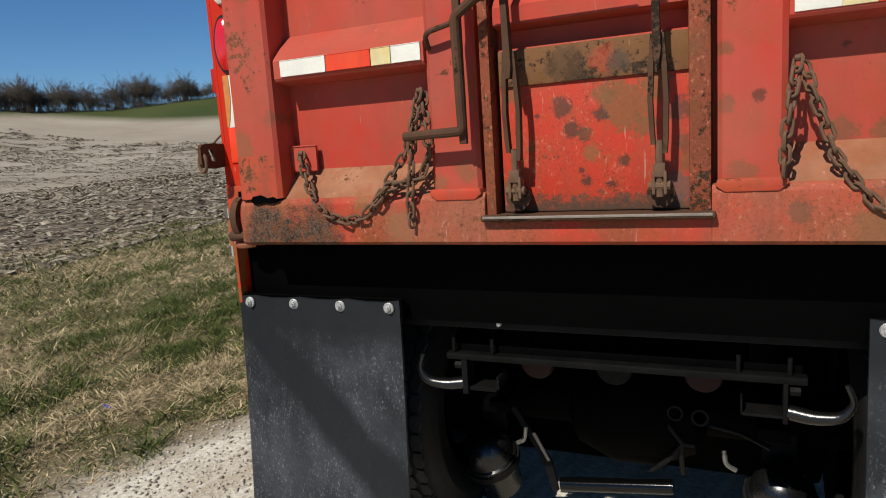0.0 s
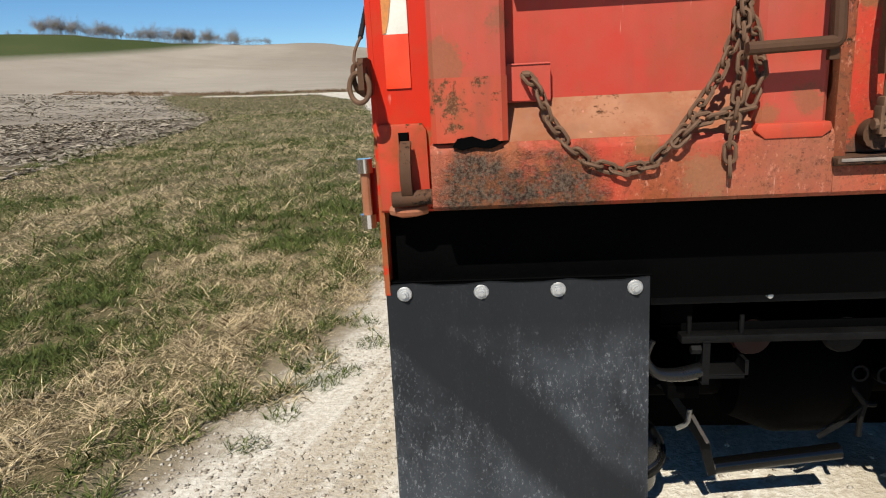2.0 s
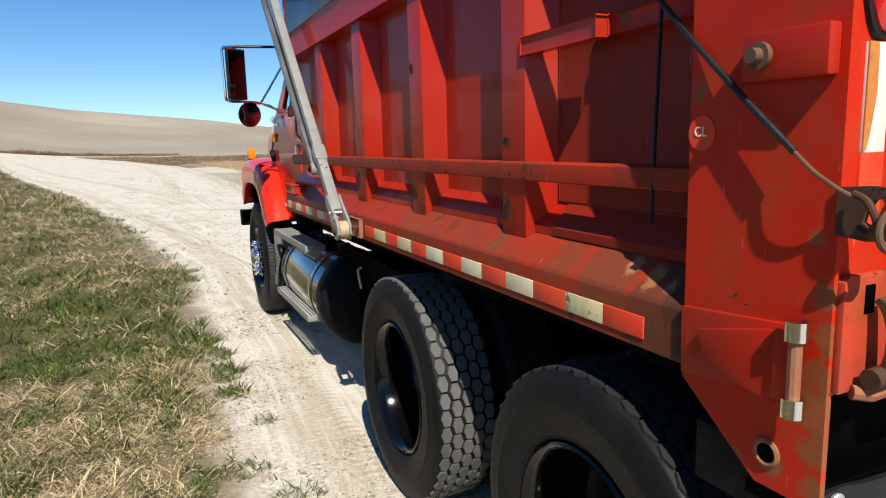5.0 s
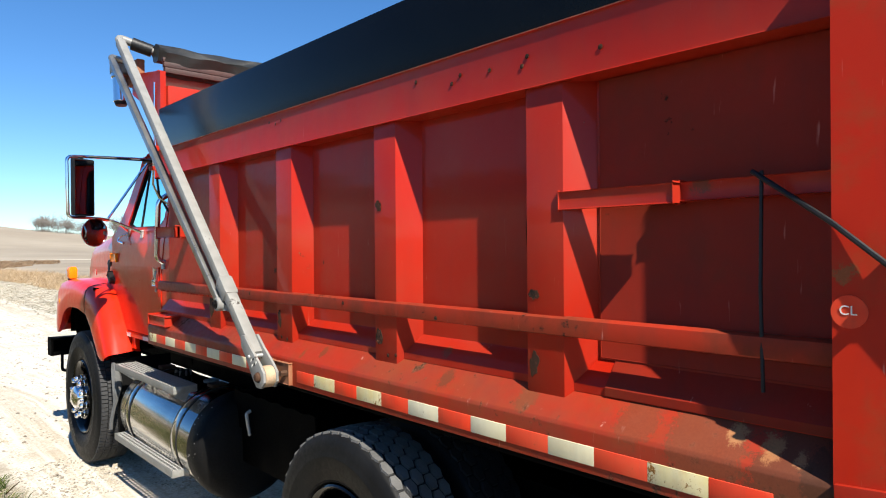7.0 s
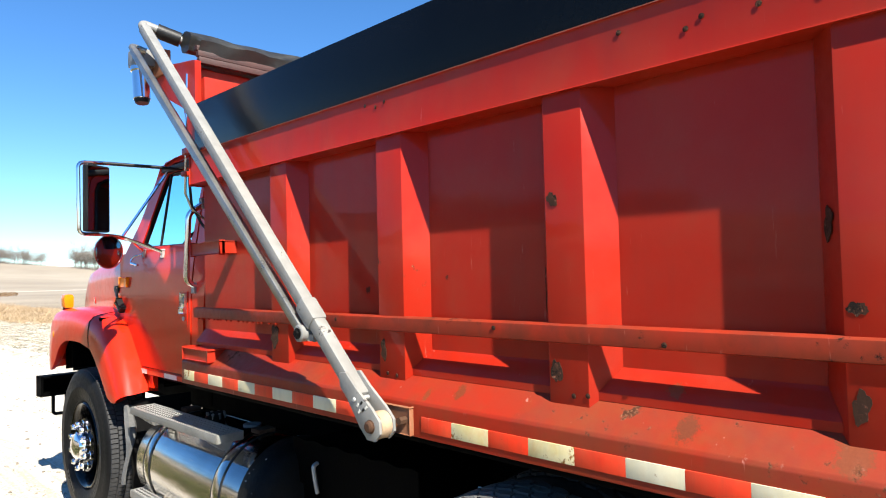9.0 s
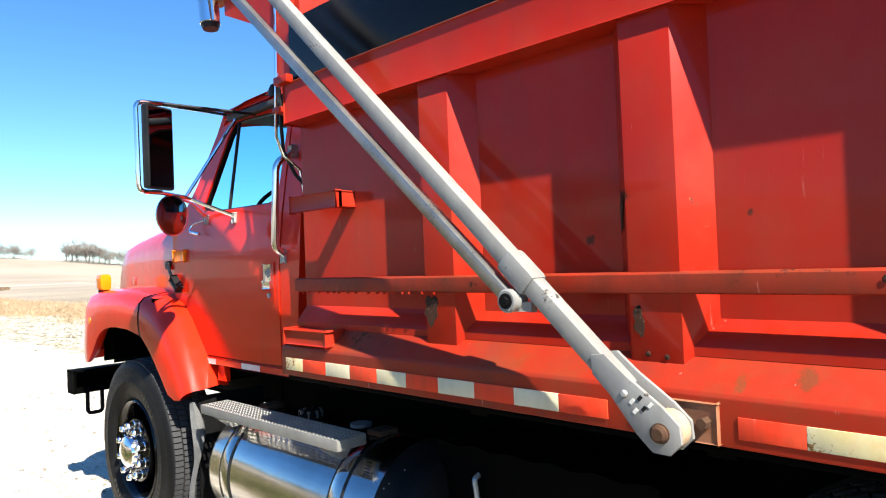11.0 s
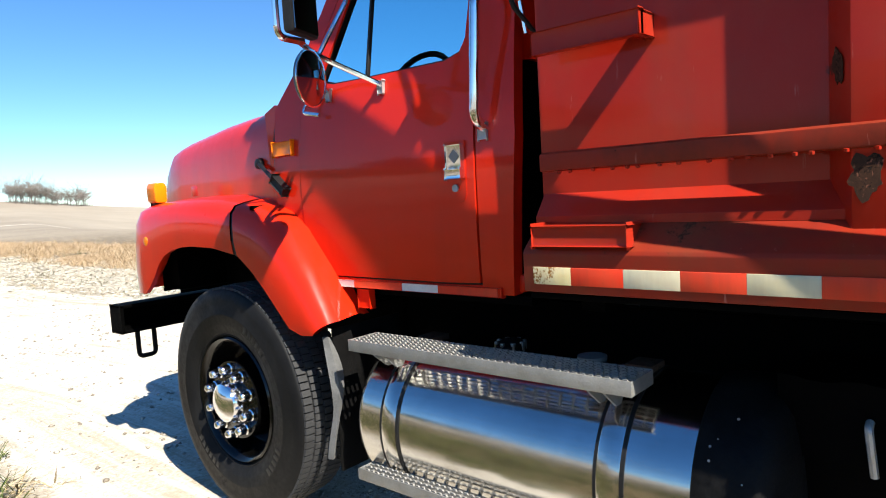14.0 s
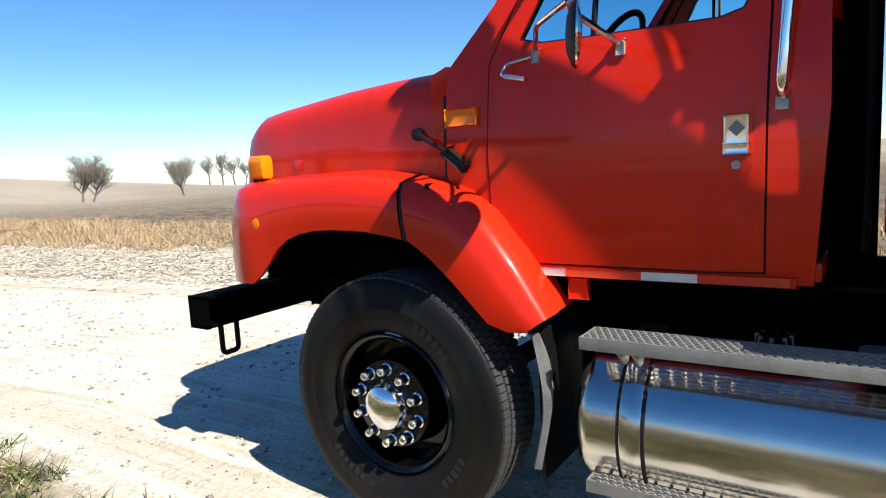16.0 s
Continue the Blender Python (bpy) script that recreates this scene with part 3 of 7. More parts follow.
def box(bm, x0, x1, y0, y1, z0, z1, bevel=0.006, m=None):
    b = bmesh.new()
    bmesh.ops.create_cube(b, size=1.0)
    for v in b.verts:
        v.co = Vector((x0 + (v.co.x + 0.5) * (x1 - x0), y0 + (v.co.y + 0.5) * (y1 - y0), z0 + (v.co.z + 0.5) * (z1 - z0)))
    if bevel:
        w = min(bevel, 0.45 * min(abs(x1 - x0), abs(y1 - y0), abs(z1 - z0)))
        bmesh.ops.bevel(b, geom=b.edges[:], offset=w, segments=2, affect="EDGES", profile=0.6)
    if m:
        b.transform(m)
    joined(bm, b)
    return bm


def prism(bm, poly, axis, a, b, bevel=0.0):
    """poly, in the two other axes' order, drawn from a to b along the axis."""
    t = bmesh.new()

    def at(p, h):
        return {"x": (h, p[0], p[1]), "y": (p[0], h, p[1]), "z": (p[0], p[1], h)}[axis]

    lo, hi = [t.verts.new(at(p, a)) for p in poly], [t.verts.new(at(p, b)) for p in poly]
    k = len(poly)
    t.faces.new(lo)
    t.faces.new(hi)
    for i in range(k):
        t.faces.new((lo[i], lo[(i + 1) % k], hi[(i + 1) % k], hi[i]))
    bmesh.ops.recalc_face_normals(t, faces=t.faces)
    if bevel:
        bmesh.ops.bevel(t, geom=t.edges[:], offset=bevel, segments=2, affect="EDGES", profile=0.6)
    joined(bm, t)
    return bm


def ring_panel(bm, outer, inner, x_of, thick):
    """A plate in the y-z plane with a hole: outer and inner are equally long loops; x_of(y, z) is its outer face, cut into level bands so that it can swell."""
    k = len(outer)
    rows = []
    for loop, dx in ((outer, 0), (inner, 0), (inner, thick), (outer, thick)):
        rows.append([bm.verts.new((dx, y, z)) for y, z in loop])
    for a, b in ((0, 1), (1, 2), (2, 3), (3, 0)):
        for i in range(k):
            j = (i + 1) % k
            bm.faces.new((rows[a][i], rows[a][j], rows[b][j], rows[b][i]))
    for i in range(24):
        bmesh.ops.bisect_plane(bm, geom=bm.verts[:] + bm.edges[:] + bm.faces[:], plane_co=(0, 0, 1.10 + 0.034 * i), plane_no=(0, 0, 1))
    for v in bm.verts:
        v.co.x += x_of(v.co.y, v.co.z)
    return bm


def loft(bm, rows, closed=False, caps=False):
    """A skin through rows of equally many points."""
    vs = [[bm.verts.new(p) for p in r] for r in rows]
    k = len(rows[0])
    for a, b in zip(vs, vs[1:]):
        for i in range(k if closed else k - 1):
            j = (i + 1) % k
            bm.faces.new((a[i], a[j], b[j], b[i]))
    if caps:
        bm.faces.new(vs[0])
        bm.faces.new(vs[-1])
    return bm


def tube(bm, pts, r, n=10, closed=False, caps=True):
    """A round bar along pts; r may be one radius or one for each point."""
    pts = [Vector(p) for p in pts]
    k = len(pts)
    rad = r if isinstance(r, (list, tuple)) else [r] * k
    tang = []
    for i in range(k):
        a = pts[i - 1] if (i > 0 or closed) else pts[i]
        b = pts[(i + 1) % k] if (i < k - 1 or closed) else pts[i]
        tang.append((b - a).normalized())
    side = tang[0].orthogonal().normalized()
    rows = []
    for i in range(k):
        side = (side - tang[i] * side.dot(tang[i])).normalized()
        up = tang[i].cross(side)
        rows.append([bm.verts.new(pts[i] + (side * math.cos(2 * math.pi * q / n) + up * math.sin(2 * math.pi * q / n)) * rad[i]) for q in range(n)])
    for i in range(k if closed else k - 1):
        a, b = rows[i], rows[(i + 1) % k]
        for q in range(n):
            bm.faces.new((a[q], a[(q + 1) % n], b[(q + 1) % n], b[q]))
    if caps and not closed:
        bm.faces.new(rows[0])
        bm.faces.new(rows[-1])
    return bm


def arc(points, n=6, r=0.05):
    """points with their corners rounded by about r."""
    ps = [Vector(p) for p in points]
    out = [ps[0]]
    for a, b, c in zip(ps, ps[1:], ps[2:]):
        u, v = (a - b), (c - b)
        d = min(r, u.length * 0.45, v.length * 0.45)
        p, q = b + u.normalized() * d, b + v.normalized() * d
        for i in range(n + 1):
            t = i / n
            out.append(p * (1 - t) ** 2 + b * 2 * t * (1 - t) + q * t * t)
    out.append(ps[-1])
    return out


def lathe(bm, profile, at, axis, n=32):
    """profile: (along the axis, radius) pairs, turned about the axis through the point at."""
    at = Vector(at)
    ax = Vector(axis).normalized()
    s = ax.orthogonal().normalized()
    u = ax.cross(s)
    rows = []
    for h, r in profile:
        if r < 1e-5:
            rows.append([bm.verts.new(at + ax * h)])
        else:
            rows.append([bm.verts.new(at + ax * h + (s * math.cos(2 * math.pi * q / n) + u * math.sin(2 * math.pi * q / n)) * r) for q in range(n)])
    for a, b in zip(rows, rows[1:]):
        for q in range(n):
            w = (q + 1) % n
            if len(a) == 1 and len(b) == 1:
                continue
            if len(a) == 1:
                bm.faces.new((a[0], b[q], b[w]))
            elif len(b) == 1:
                bm.faces.new((a[q], a[w], b[0]))
            else:
                bm.faces.new((a[q], a[w], b[w], b[q]))
    return bm


def B():
    return bmesh.new()


# ---------------------------------------------------------------- the land
LEFT_EDGE = np.array([(-2.6, -400), (-2.55, -8), (-2.38, 0.2), (-2.12, 1.2), (-1.88, 2.2), (-1.76, 4.4), (-1.72, 8.6), (-2.4, 13.7), (-4.4, 26), (-9.5, 49), (-18, 93), (-34, 128)])
RIGHT_EDGE = np.array([(3.0, -400), (3.0, 2), (2.7, 9), (2.4, 12), (1.9, 15), (1.7, 22), (1.9, 40), (1.2, 65), (-4, 100), (-14, 128)])
FIELD_EDGE = np.array([(-10.0, -400), (-10.2, -5), (-10.9, 5), (-13, 12), (-19, 35), (-30, 66), (-62, 122)])
CREST = np.array([(-180, 1.0), (-120, 0.6), (-60, -1.2), (-38, -1.18), (-30, -0.4), (-22, 0.4), (-16, 1.1), (-10, 1.65), (-5, 2.3), (0, 2.75), (5, 3.2), (13, 4.4),
                  (20, 4.5), (25, 4.75), (33, 5.5), (42, 5.4), (46, 5.0), (50, 4.55), (55, 4.6), (60, 4.9), (90, 3.0), (140, 1.5), (180, 1.0)])
RC = 260.0


def lattice(x, y, cell, seed):
    """Smooth random values, one knot for each cell, 0 to 1."""
    g = np.random.default_rng(seed).random((256, 256))
    u, v = np.asarray(x) / cell, np.asarray(y) / cell
    i, j = np.floor(u).astype(int), np.floor(v).astype(int)
    fu, fv = u - i, v - j
    fu, fv = fu * fu * (3 - 2 * fu), fv * fv * (3 - 2 * fv)
    i0, i1, j0, j1 = i % 256, (i + 1) % 256, j % 256, (j + 1) % 256
    return (g[i0, j0] * (1 - fu) + g[i1, j0] * fu) * (1 - fv) + (g[i0, j1] * (1 - fu) + g[i1, j1] * fu) * fv


def edge_x(edge, y):
    return np.interp(y, edge[:, 1], edge[:, 0])


def height(x, y):
    """The land's height: flat by the truck, then rolling up to a crest line."""
    x, y = np.asarray(x, float), np.asarray(y, float)
    r, az = np.hypot(x, y), np.degrees(np.arctan2(-x, y))
    tel = np.tan(np.radians(np.interp(az, CREST[:, 0], CREST[:, 1])))
    top = 1.45 + RC * tel
    u = np.clip((r - 14) / (RC - 14), 0, 1)
    z = top * u ** np.interp(az, [-40, -5, 4, 12], [5.0, 5.0, 4.0, 3.0])
    z = z + np.where(r > RC, (r - RC) * (np.minimum(tel, 0.0) - 0.002), 0)
    dip = np.clip((az + 60) / 12, 0, 1) * np.clip((-16 - az) / 8, 0, 1)
    z = z - 4.4 * dip * np.clip((r - 45) / 90, 0, 1) ** 1.5 * np.clip(1 - (r - 190) / 70, 0, 1)
    left, right = edge_x(LEFT_EDGE, y), edge_x(RIGHT_EDGE, y)
    inside = np.minimum(x - left, right - x)
    near = np.clip(1.2 - r / 120, 0, 1)
    z = z + near * 0.03 * np.clip(-inside * 1.2, 0, 1) * (x < left)
    rut = np.exp(-((x - left - 0.85) / 0.28) ** 2) + np.exp(-((x - left - 2.9) / 0.28) ** 2)
    z = z - near * 0.012 * rut * (inside > 0)
    bank = np.clip((x - right - 1.4) / 1.5, 0, 1)
    z = z + near * 0.10 * bank * np.clip((y - 2) / 6, 0, 1)
    verge = np.clip((left - x - 0.1) / 0.5, 0, 1) * np.clip(1 - (r - 8) / 14, 0, 1)
    tuss = lattice(x + 140, y + 260, 0.34, 71) * 0.6 + lattice(x + 40, y + 160, 0.19, 72) * 0.4
    z = z + 0.055 * verge * np.clip(tuss - 0.34, 0, 0.4)
    rough = 0.5 + 0.5 * np.clip(-inside, 0, 1)
    z = z + near * rough * (0.010 * np.sin(3.1 * x + 1.7 * y) * np.sin(2.3 * y - 0.9 * x) + 0.006 * np.sin(9.1 * x - 4.0 * y) * np.sin(7.7 * y + 2.2 * x))
    return z


def graded(lo, hi, fine0, fine1, step, grow=1.16):
    mid = list(np.arange(fine0, fine1, step))
    s, a, left = step, fine0, []
    while a > lo:
        s *= grow
        a -= s
        left.append(a)
    s, b, right = step, mid[-1], []
    while b < hi:
        s *= grow
        b += s
        right.append(b)
    return np.array(left[::-1] + mid + right)


def build_ground():
    xs, ys = graded(-3200, 3200, -9, 4, 0.075, 1.055), graded(-3200, 3200, -3, 14, 0.085, 1.045)
    X, Y = np.meshgrid(xs, ys, indexing="ij")
    Z = height(X, Y)
    nx, ny = len(xs), len(ys)
    idx = np.arange(nx * ny).reshape(nx, ny)
    faces = np.stack([idx[:-1, :-1], idx[1:, :-1], idx[1:, 1:], idx[:-1, 1:]], -1).reshape(-1, 4)
    me = bpy.data.meshes.new("ground")
    me.from_pydata(np.stack([X, Y, Z], -1).reshape(-1, 3).tolist(), [], faces.tolist())
    left, right = edge_x(LEFT_EDGE, Y), edge_x(RIGHT_EDGE, Y)
    road = np.minimum(X - left, right - X)
    road = np.where(Y > 128, -50.0, road)
    cross = np.where(X > -55, 2.6, -50.0) - np.abs(Y - (127 + 0.06 * X))
    road = np.maximum(road, np.where((X > -400) & (X < 400), cross, -50))
    field = np.maximum(edge_x(FIELD_EDGE, Y) - X, np.maximum(X - right - np.where(Y > 22, 0.8, 3.6), Y - 135))
    R, AZ = np.hypot(X, Y), np.degrees(np.arctan2(-X, Y))
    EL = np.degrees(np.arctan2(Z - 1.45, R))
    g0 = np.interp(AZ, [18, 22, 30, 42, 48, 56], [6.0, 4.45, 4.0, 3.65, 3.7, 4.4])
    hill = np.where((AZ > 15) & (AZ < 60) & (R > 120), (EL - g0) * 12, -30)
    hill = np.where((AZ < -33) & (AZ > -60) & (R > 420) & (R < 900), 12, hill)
    chaff = np.where((Y > -3) & (Y < 60), np.minimum(X - right, right + 2.9 - X), -5.0)
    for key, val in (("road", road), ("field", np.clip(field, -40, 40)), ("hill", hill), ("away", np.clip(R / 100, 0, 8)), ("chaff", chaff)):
        me.attributes.new(key, "FLOAT", "POINT").data.foreach_set("value", np.ascontiguousarray(val.reshape(-1), dtype=np.float32))
    me.materials.append(GROUND)
    me.shade_smooth()
    return tagged(new("ground", me), "pale gravel road beside a grass verge and corn stubble fields", "ground", "", "structure")


build_ground()

# ---------------------------------------------------------------- the dump truck
truck = thing("dump_truck", (0, 3, 0), "red tandem-axle dump truck with rusty tailgate parked on gravel", "truck")


def both(fn):
    """Runs fn for the left side (-1) and the right side (1)."""
    for s in (-1, 1):
        fn(s)


# --- body: floor, side sheets, front wall
bm = B()
for s in (-1, 1):
    prism(bm, [(s * 1.077, 2.31), (s * 1.077, 1.405), (s * 1.13, 1.34), (s * 1.13, 1.318), (s * 1.04, 1.30), (s * 1.04, 2.31)], "y", 0.2, 4.165)
box(bm, -1.06, 1.06, 0.06, 4.15, 1.16, 1.22, 0.004)
box(bm, -1.076, 1.076, 4.12, 4.172, 1.24, 2.32, 0.006)
box(bm, -1.09, 1.09, 4.12, 4.172, 2.31, 2.765, 0.006)
body = part("dump_body", bm, RED_BODY, truck, "red steel dump box with rust spots and dust")


def rib(s, y0, y1):
    b = prism(B(), [(s * 1.075, y0 - 0.066), (s * 1.15, y0), (s * 1.15, y1), (s * 1.075, y1 + 0.055)], "z", 1.285, 2.178, 0.004)
    part("rib", b, RED_BODY, body)


def side(s):
    for y0, y1 in ((0.98, 1.112), (1.728, 1.856), (2.474, 2.611), (3.226, 3.36)):
        rib(s, y0, y1)
    part("sill", prism(B(), [(s * 1.128, 1.318), (s * 1.205, 1.25), (s * 1.21, 1.24), (s * 1.21, 1.132), (s * 1.195, 1.128), (s * 1.04, 1.128), (s * 1.04, 1.30)], "y", 0.24, 4.165, 0.003), RED_SILL, body, "rusty dust-stained red sill")
    part("top_rail", box(B(), s * 1.06, s * 1.155, 0.2, 4.16, 2.175, 2.338, 0.008), RED_BODY, body)
    part("rail_edge", box(B(), s * 1.135, s * 1.157, 0.2, 4.16, 2.337, 2.343, 0.002), WOOD_WORN, body, "pale worn edge of the top rail")
    part("lower_rail", prism(B(), [(s * 1.148, 1.468), (s * 1.162, 1.471), (s * 1.162, 1.518), (s * 1.148, 1.524), (s * 1.135, 1.524), (s * 1.135, 1.468)], "y", 0.24, 4.125, 0.003), RED_SIDE_RAIL, body, "chipped red side rail with dark rubbed patches")
    # thin sheets that carry the rear bay's painted shade
    part("side_sheet", box(B(), s * 1.074, s * 1.0815, 0.30, 0.905, 1.412, 2.172, 0.002), SHADED_PANEL, body, "rust-flecked red side sheet, darkened for shade")
    part("sheet_foot", prism(B(), [(s * 1.0815, 1.412), (s * 1.0815, 1.406), (s * 1.134, 1.342), (s * 1.134, 1.321), (s * 1.128, 1.321), (s * 1.128, 1.340), (s * 1.0765, 1.404), (s * 1.0765, 1.412)], "y", 0.30, 0.86), SHADED_PANEL, body, "rust-flecked foot of the side sheet, darkened for shade")
    # corner post at the rear, with its raked foot
    b = prism(B(), [(0.292, 1.108), (0.292, 2.33), (-0.013, 2.33), (-0.013, 0.974), (0.0, 0.968), (0.112, 0.968)], "x", s * 1.196, s * 1.208)
    box(b, s * 1.085, s * 1.197, -0.012, 0.29, 1.175, 2.33, 0.006)
    part("corner_post", b, RED_POST, body, "scuffed red rear corner post")
    # stub brackets
    b = box(B(), s * 1.146, s * 1.166, 3.812, 4.13, 1.795, 1.858, 0.006)
    box(b, s * 1.078, s * 1.15, 3.812, 3.836, 1.797, 1.856, 0.004)
    part("bracket", b, RED_BODY, body, "red standing-off bracket")
    part("bracket", box(B(), s * 1.12, s * 1.216, 3.84, 4.125, 1.262, 1.318, 0.008), RED_BODY, body)
    part("bracket", box(B(), s * 1.128, s * 1.153, 0.65, 0.992, 1.82, 1.869, 0.005), RED_BODY, body, "red flat bar welded to the rib")
    part("bracket", box(B(), s * 1.07, s * 1.112, 0.24, 0.655, 1.826, 1.872, 0.006), RED_BODY, body)
    part("sideboard", prism(B(), [(0.22, 2.33), (0.22, 2.598), (4.13, 2.606), (4.13, 2.33)], "x", s * 1.145, s * 1.105, 0.004), SIDEBOARD, truck, "black plastic sideboard above the box")


both(side)

# rubbed-through dark patches on the ribs' forward flanks and feet
PATCH = worn_paint("rubbed bare dark steel", (0.035, 0.016, 0.009), (0.085, 0.035, 0.016), (0.014, 0.008, 0.005), 0.9, 0.7, 18.0, 0.52, 0.0, 0.8)


def rub(y1, z0, z1, seed, foot=False):
    """A ragged patch, on a rib's forward flank or on the forward edge of its face."""
    r = random.Random(seed)
    n = 26
    ring = []
    for k in range(n):
        a = 2 * math.pi * k / n
        f = 0.82 + 0.16 * math.sin(2 * a + seed) + 0.10 * math.sin(5 * a + 2 * seed) + r.uniform(-0.10, 0.10)
        ring.append((0.5 + (0.95 if foot and y1 > 3 else 0.45 if foot else 0.27) * f * math.cos(a), (z0 + z1) / 2 + (z1 - z0) / 2 * f * math.sin(a)))
    rows = []
    for d in (0.0, 0.0015):
        rows.append([(-1.1505 - d if foot else -1.1505 + 0.072 * u - d, (y1 - 0.003 - 0.045 * u) if foot else y1 + 0.002 + 0.053 * u + d, z) for u, z in ring])
    part("rubbed_patch", loft(B(), rows, closed=True, caps=True), PATCH, body, "dark rubbed patch in the paint")


for y1, z0, z1, seed, foot in ((1.856, 1.53, 1.70, 1, False), (1.856, 1.345, 1.43, 2, True), (2.612, 1.62, 1.74, 3, False), (2.612, 1.36, 1.44, 4, True), (3.36, 1.36, 1.46, 5, True), (1.112, 1.34, 1.42, 6, True), (3.36, 1.60, 1.70, 7, False), (1.112, 1.56, 1.60, 8, True), (1.856, 1.85, 1.90, 9, True), (1.112, 1.72, 1.80, 10, False)):
    rub(y1, z0, z1, seed, foot)
# weld spatter hanging under the lower rail
for k in range(16):
    r = random.Random(60 + k)
    part("weld_bead", lathe(B(), [(-0.006, 0.0), (-0.004, 0.006), (0.003, 0.007), (0.006, 0.0)], (-1.158, 3.30 + 0.8 * (k + r.random() * 0.7) / 16, 1.4665), (0, 0, 1), 7), RED_BODY, body)
# torn bolt holes in the rib feet and rail
for y, z, x in ((2.565, 1.318, -1.152), (2.515, 1.313, -1.152), (1.775, 1.325, -1.152), (1.73, 1.33, -1.152), (2.05, 1.502, -1.1635), (1.50, 1.482, -1.1635), (2.86, 1.502, -1.1635), (1.25, 2.26, -1.1565), (1.38, 2.27, -1.1565), (1.42, 2.25, -1.1565), (0.85, 2.24, -1.1565), (1.10, 2.27, -1.1565), (1.12, 2.245, -1.1565), (2.55, 2.30, -1.1565), (2.60, 2.29, -1.1565), (2.66, 2.305, -1.1565), (1.60, 2.29, -1.1565), (0.45, 2.29, -1.1565)):
    part("rust_spot", lathe(B(), [(0.0, 0.0), (0.001, 0.008), (0.002, 0.006), (0.002, 0.0)], (x, y, z), (-1, 0, 0), 7), PATCH, body)

# unseen black sheet added under the box: cuts red bounce and tank reflections
part("underfloor", box(B(), -1.185, 1.185, 0.25, 4.16, 1.108, 1.124, 0.003), BLACK_FRAME, truck, "black sheet added under the dump box")

# reflective strips along the sill


def strip(y0, y1, z0, z1, material, parent, label, x=-1.2135):
    part("reflective_strip", box(B(), x, x + 0.0045, y0, y1, z0, z1, 0.0015), material, parent, label)


for i, (y0, y1) in enumerate(((4.011, 4.131), (3.71, 3.858), (3.406, 3.557), (3.103, 3.256), (2.80, 2.952), (2.041, 2.193), (1.739, 1.892), (1.436, 1.589), (1.143, 1.288), (0.841, 0.99), (0.54, 0.69))):
    strip(y0, y1, 1.154, 1.203, CREAM_TAPE if i in (0, 5, 6, 10) else AGED_TAPE, body, "aged white reflective strip")
for y0, y1 in ((3.858, 4.011), (3.557, 3.71), (3.256, 3.406), (2.952, 3.103), (2.652, 2.80), (2.193, 2.33), (1.892, 2.041), (1.589, 1.739), (1.288, 1.436), (0.99, 1.143), (0.69, 0.841), (0.403, 0.54)):
    strip(y0, y1, 1.154, 1.203, RED_TAPE, body, "red reflective strip")

# --- front headboard and cab shield
b = B()
for s in (-1, 1):
    prism(b, [(4.16, 2.32), (4.16, 2.86), (4.62, 2.93), (4.70, 2.90), (4.70, 2.80), (4.30, 2.62), (4.23, 2.32)], "x", s * 1.09, s * 1.125)
box(b, -1.09, 1.09, 4.30, 4.72, 2.86, 2.90, 0.005)
part("cab_shield", b, RED_BODY, truck, "red cab shield over the cab")

# --- tarp roll, its arms and gear
rows = []
for i in range(61):
    x = -1.07 + 2.14 * i / 60
    row = []
    for k in range(18):
        a = 2 * math.pi * k / 18
        r = 0.062 + 0.006 * math.sin(3 * a + i * 0.31) + 0.004 * math.sin(5 * a - i * 0.57)
        row.append((x, 4.40 + 1.15 * r * math.cos(a), 3.035 + r * math.sin(a) - 0.012 * math.sin(i * 0.21)))
    rows.append(row)
b = loft(B(), rows, closed=True, caps=True)
tarp = part("tarp_roll", b, TARP, truck, "rolled black tarp across the headboard")
for z0, z1, dy in ((2.865, 2.90, 0.0), (2.905, 2.938, 0.012), (2.943, 2.972, 0.03)):
    part("tarp_board", box(B(), -1.08, 1.08, 4.20 + dy, 4.235 + dy, z0, z1, 0.004), BOARD, tarp, "dark brown board under the tarp")
rows = [[(-1.07 + 2.14 * i / 40, 4.19 + 0.014 * j + 0.008 * math.sin(i * 0.9 + j), 2.99 - 0.035 * j + 0.006 * math.sin(i * 1.3 + 2 * j)) for i in range(41)] for j in range(5)]
part("tarp_fold", loft(loft(B(), rows), [[(x, y + 0.008, z) for x, y, z in r] for r in rows]), TARP, tarp, "loose black tarp fold")


def square_tube(b, p, q, w):
    """A square bar with rounded edges from p to q."""
    p, q = Vector(p), Vector(q)
    d = q - p
    m = Matrix.Translation(p) @ d.to_track_quat("Z", "X").to_matrix().to_4x4()
    return box(b, -w / 2, w / 2, -w / 2, w / 2, 0, d.length, w * 0.22, m)


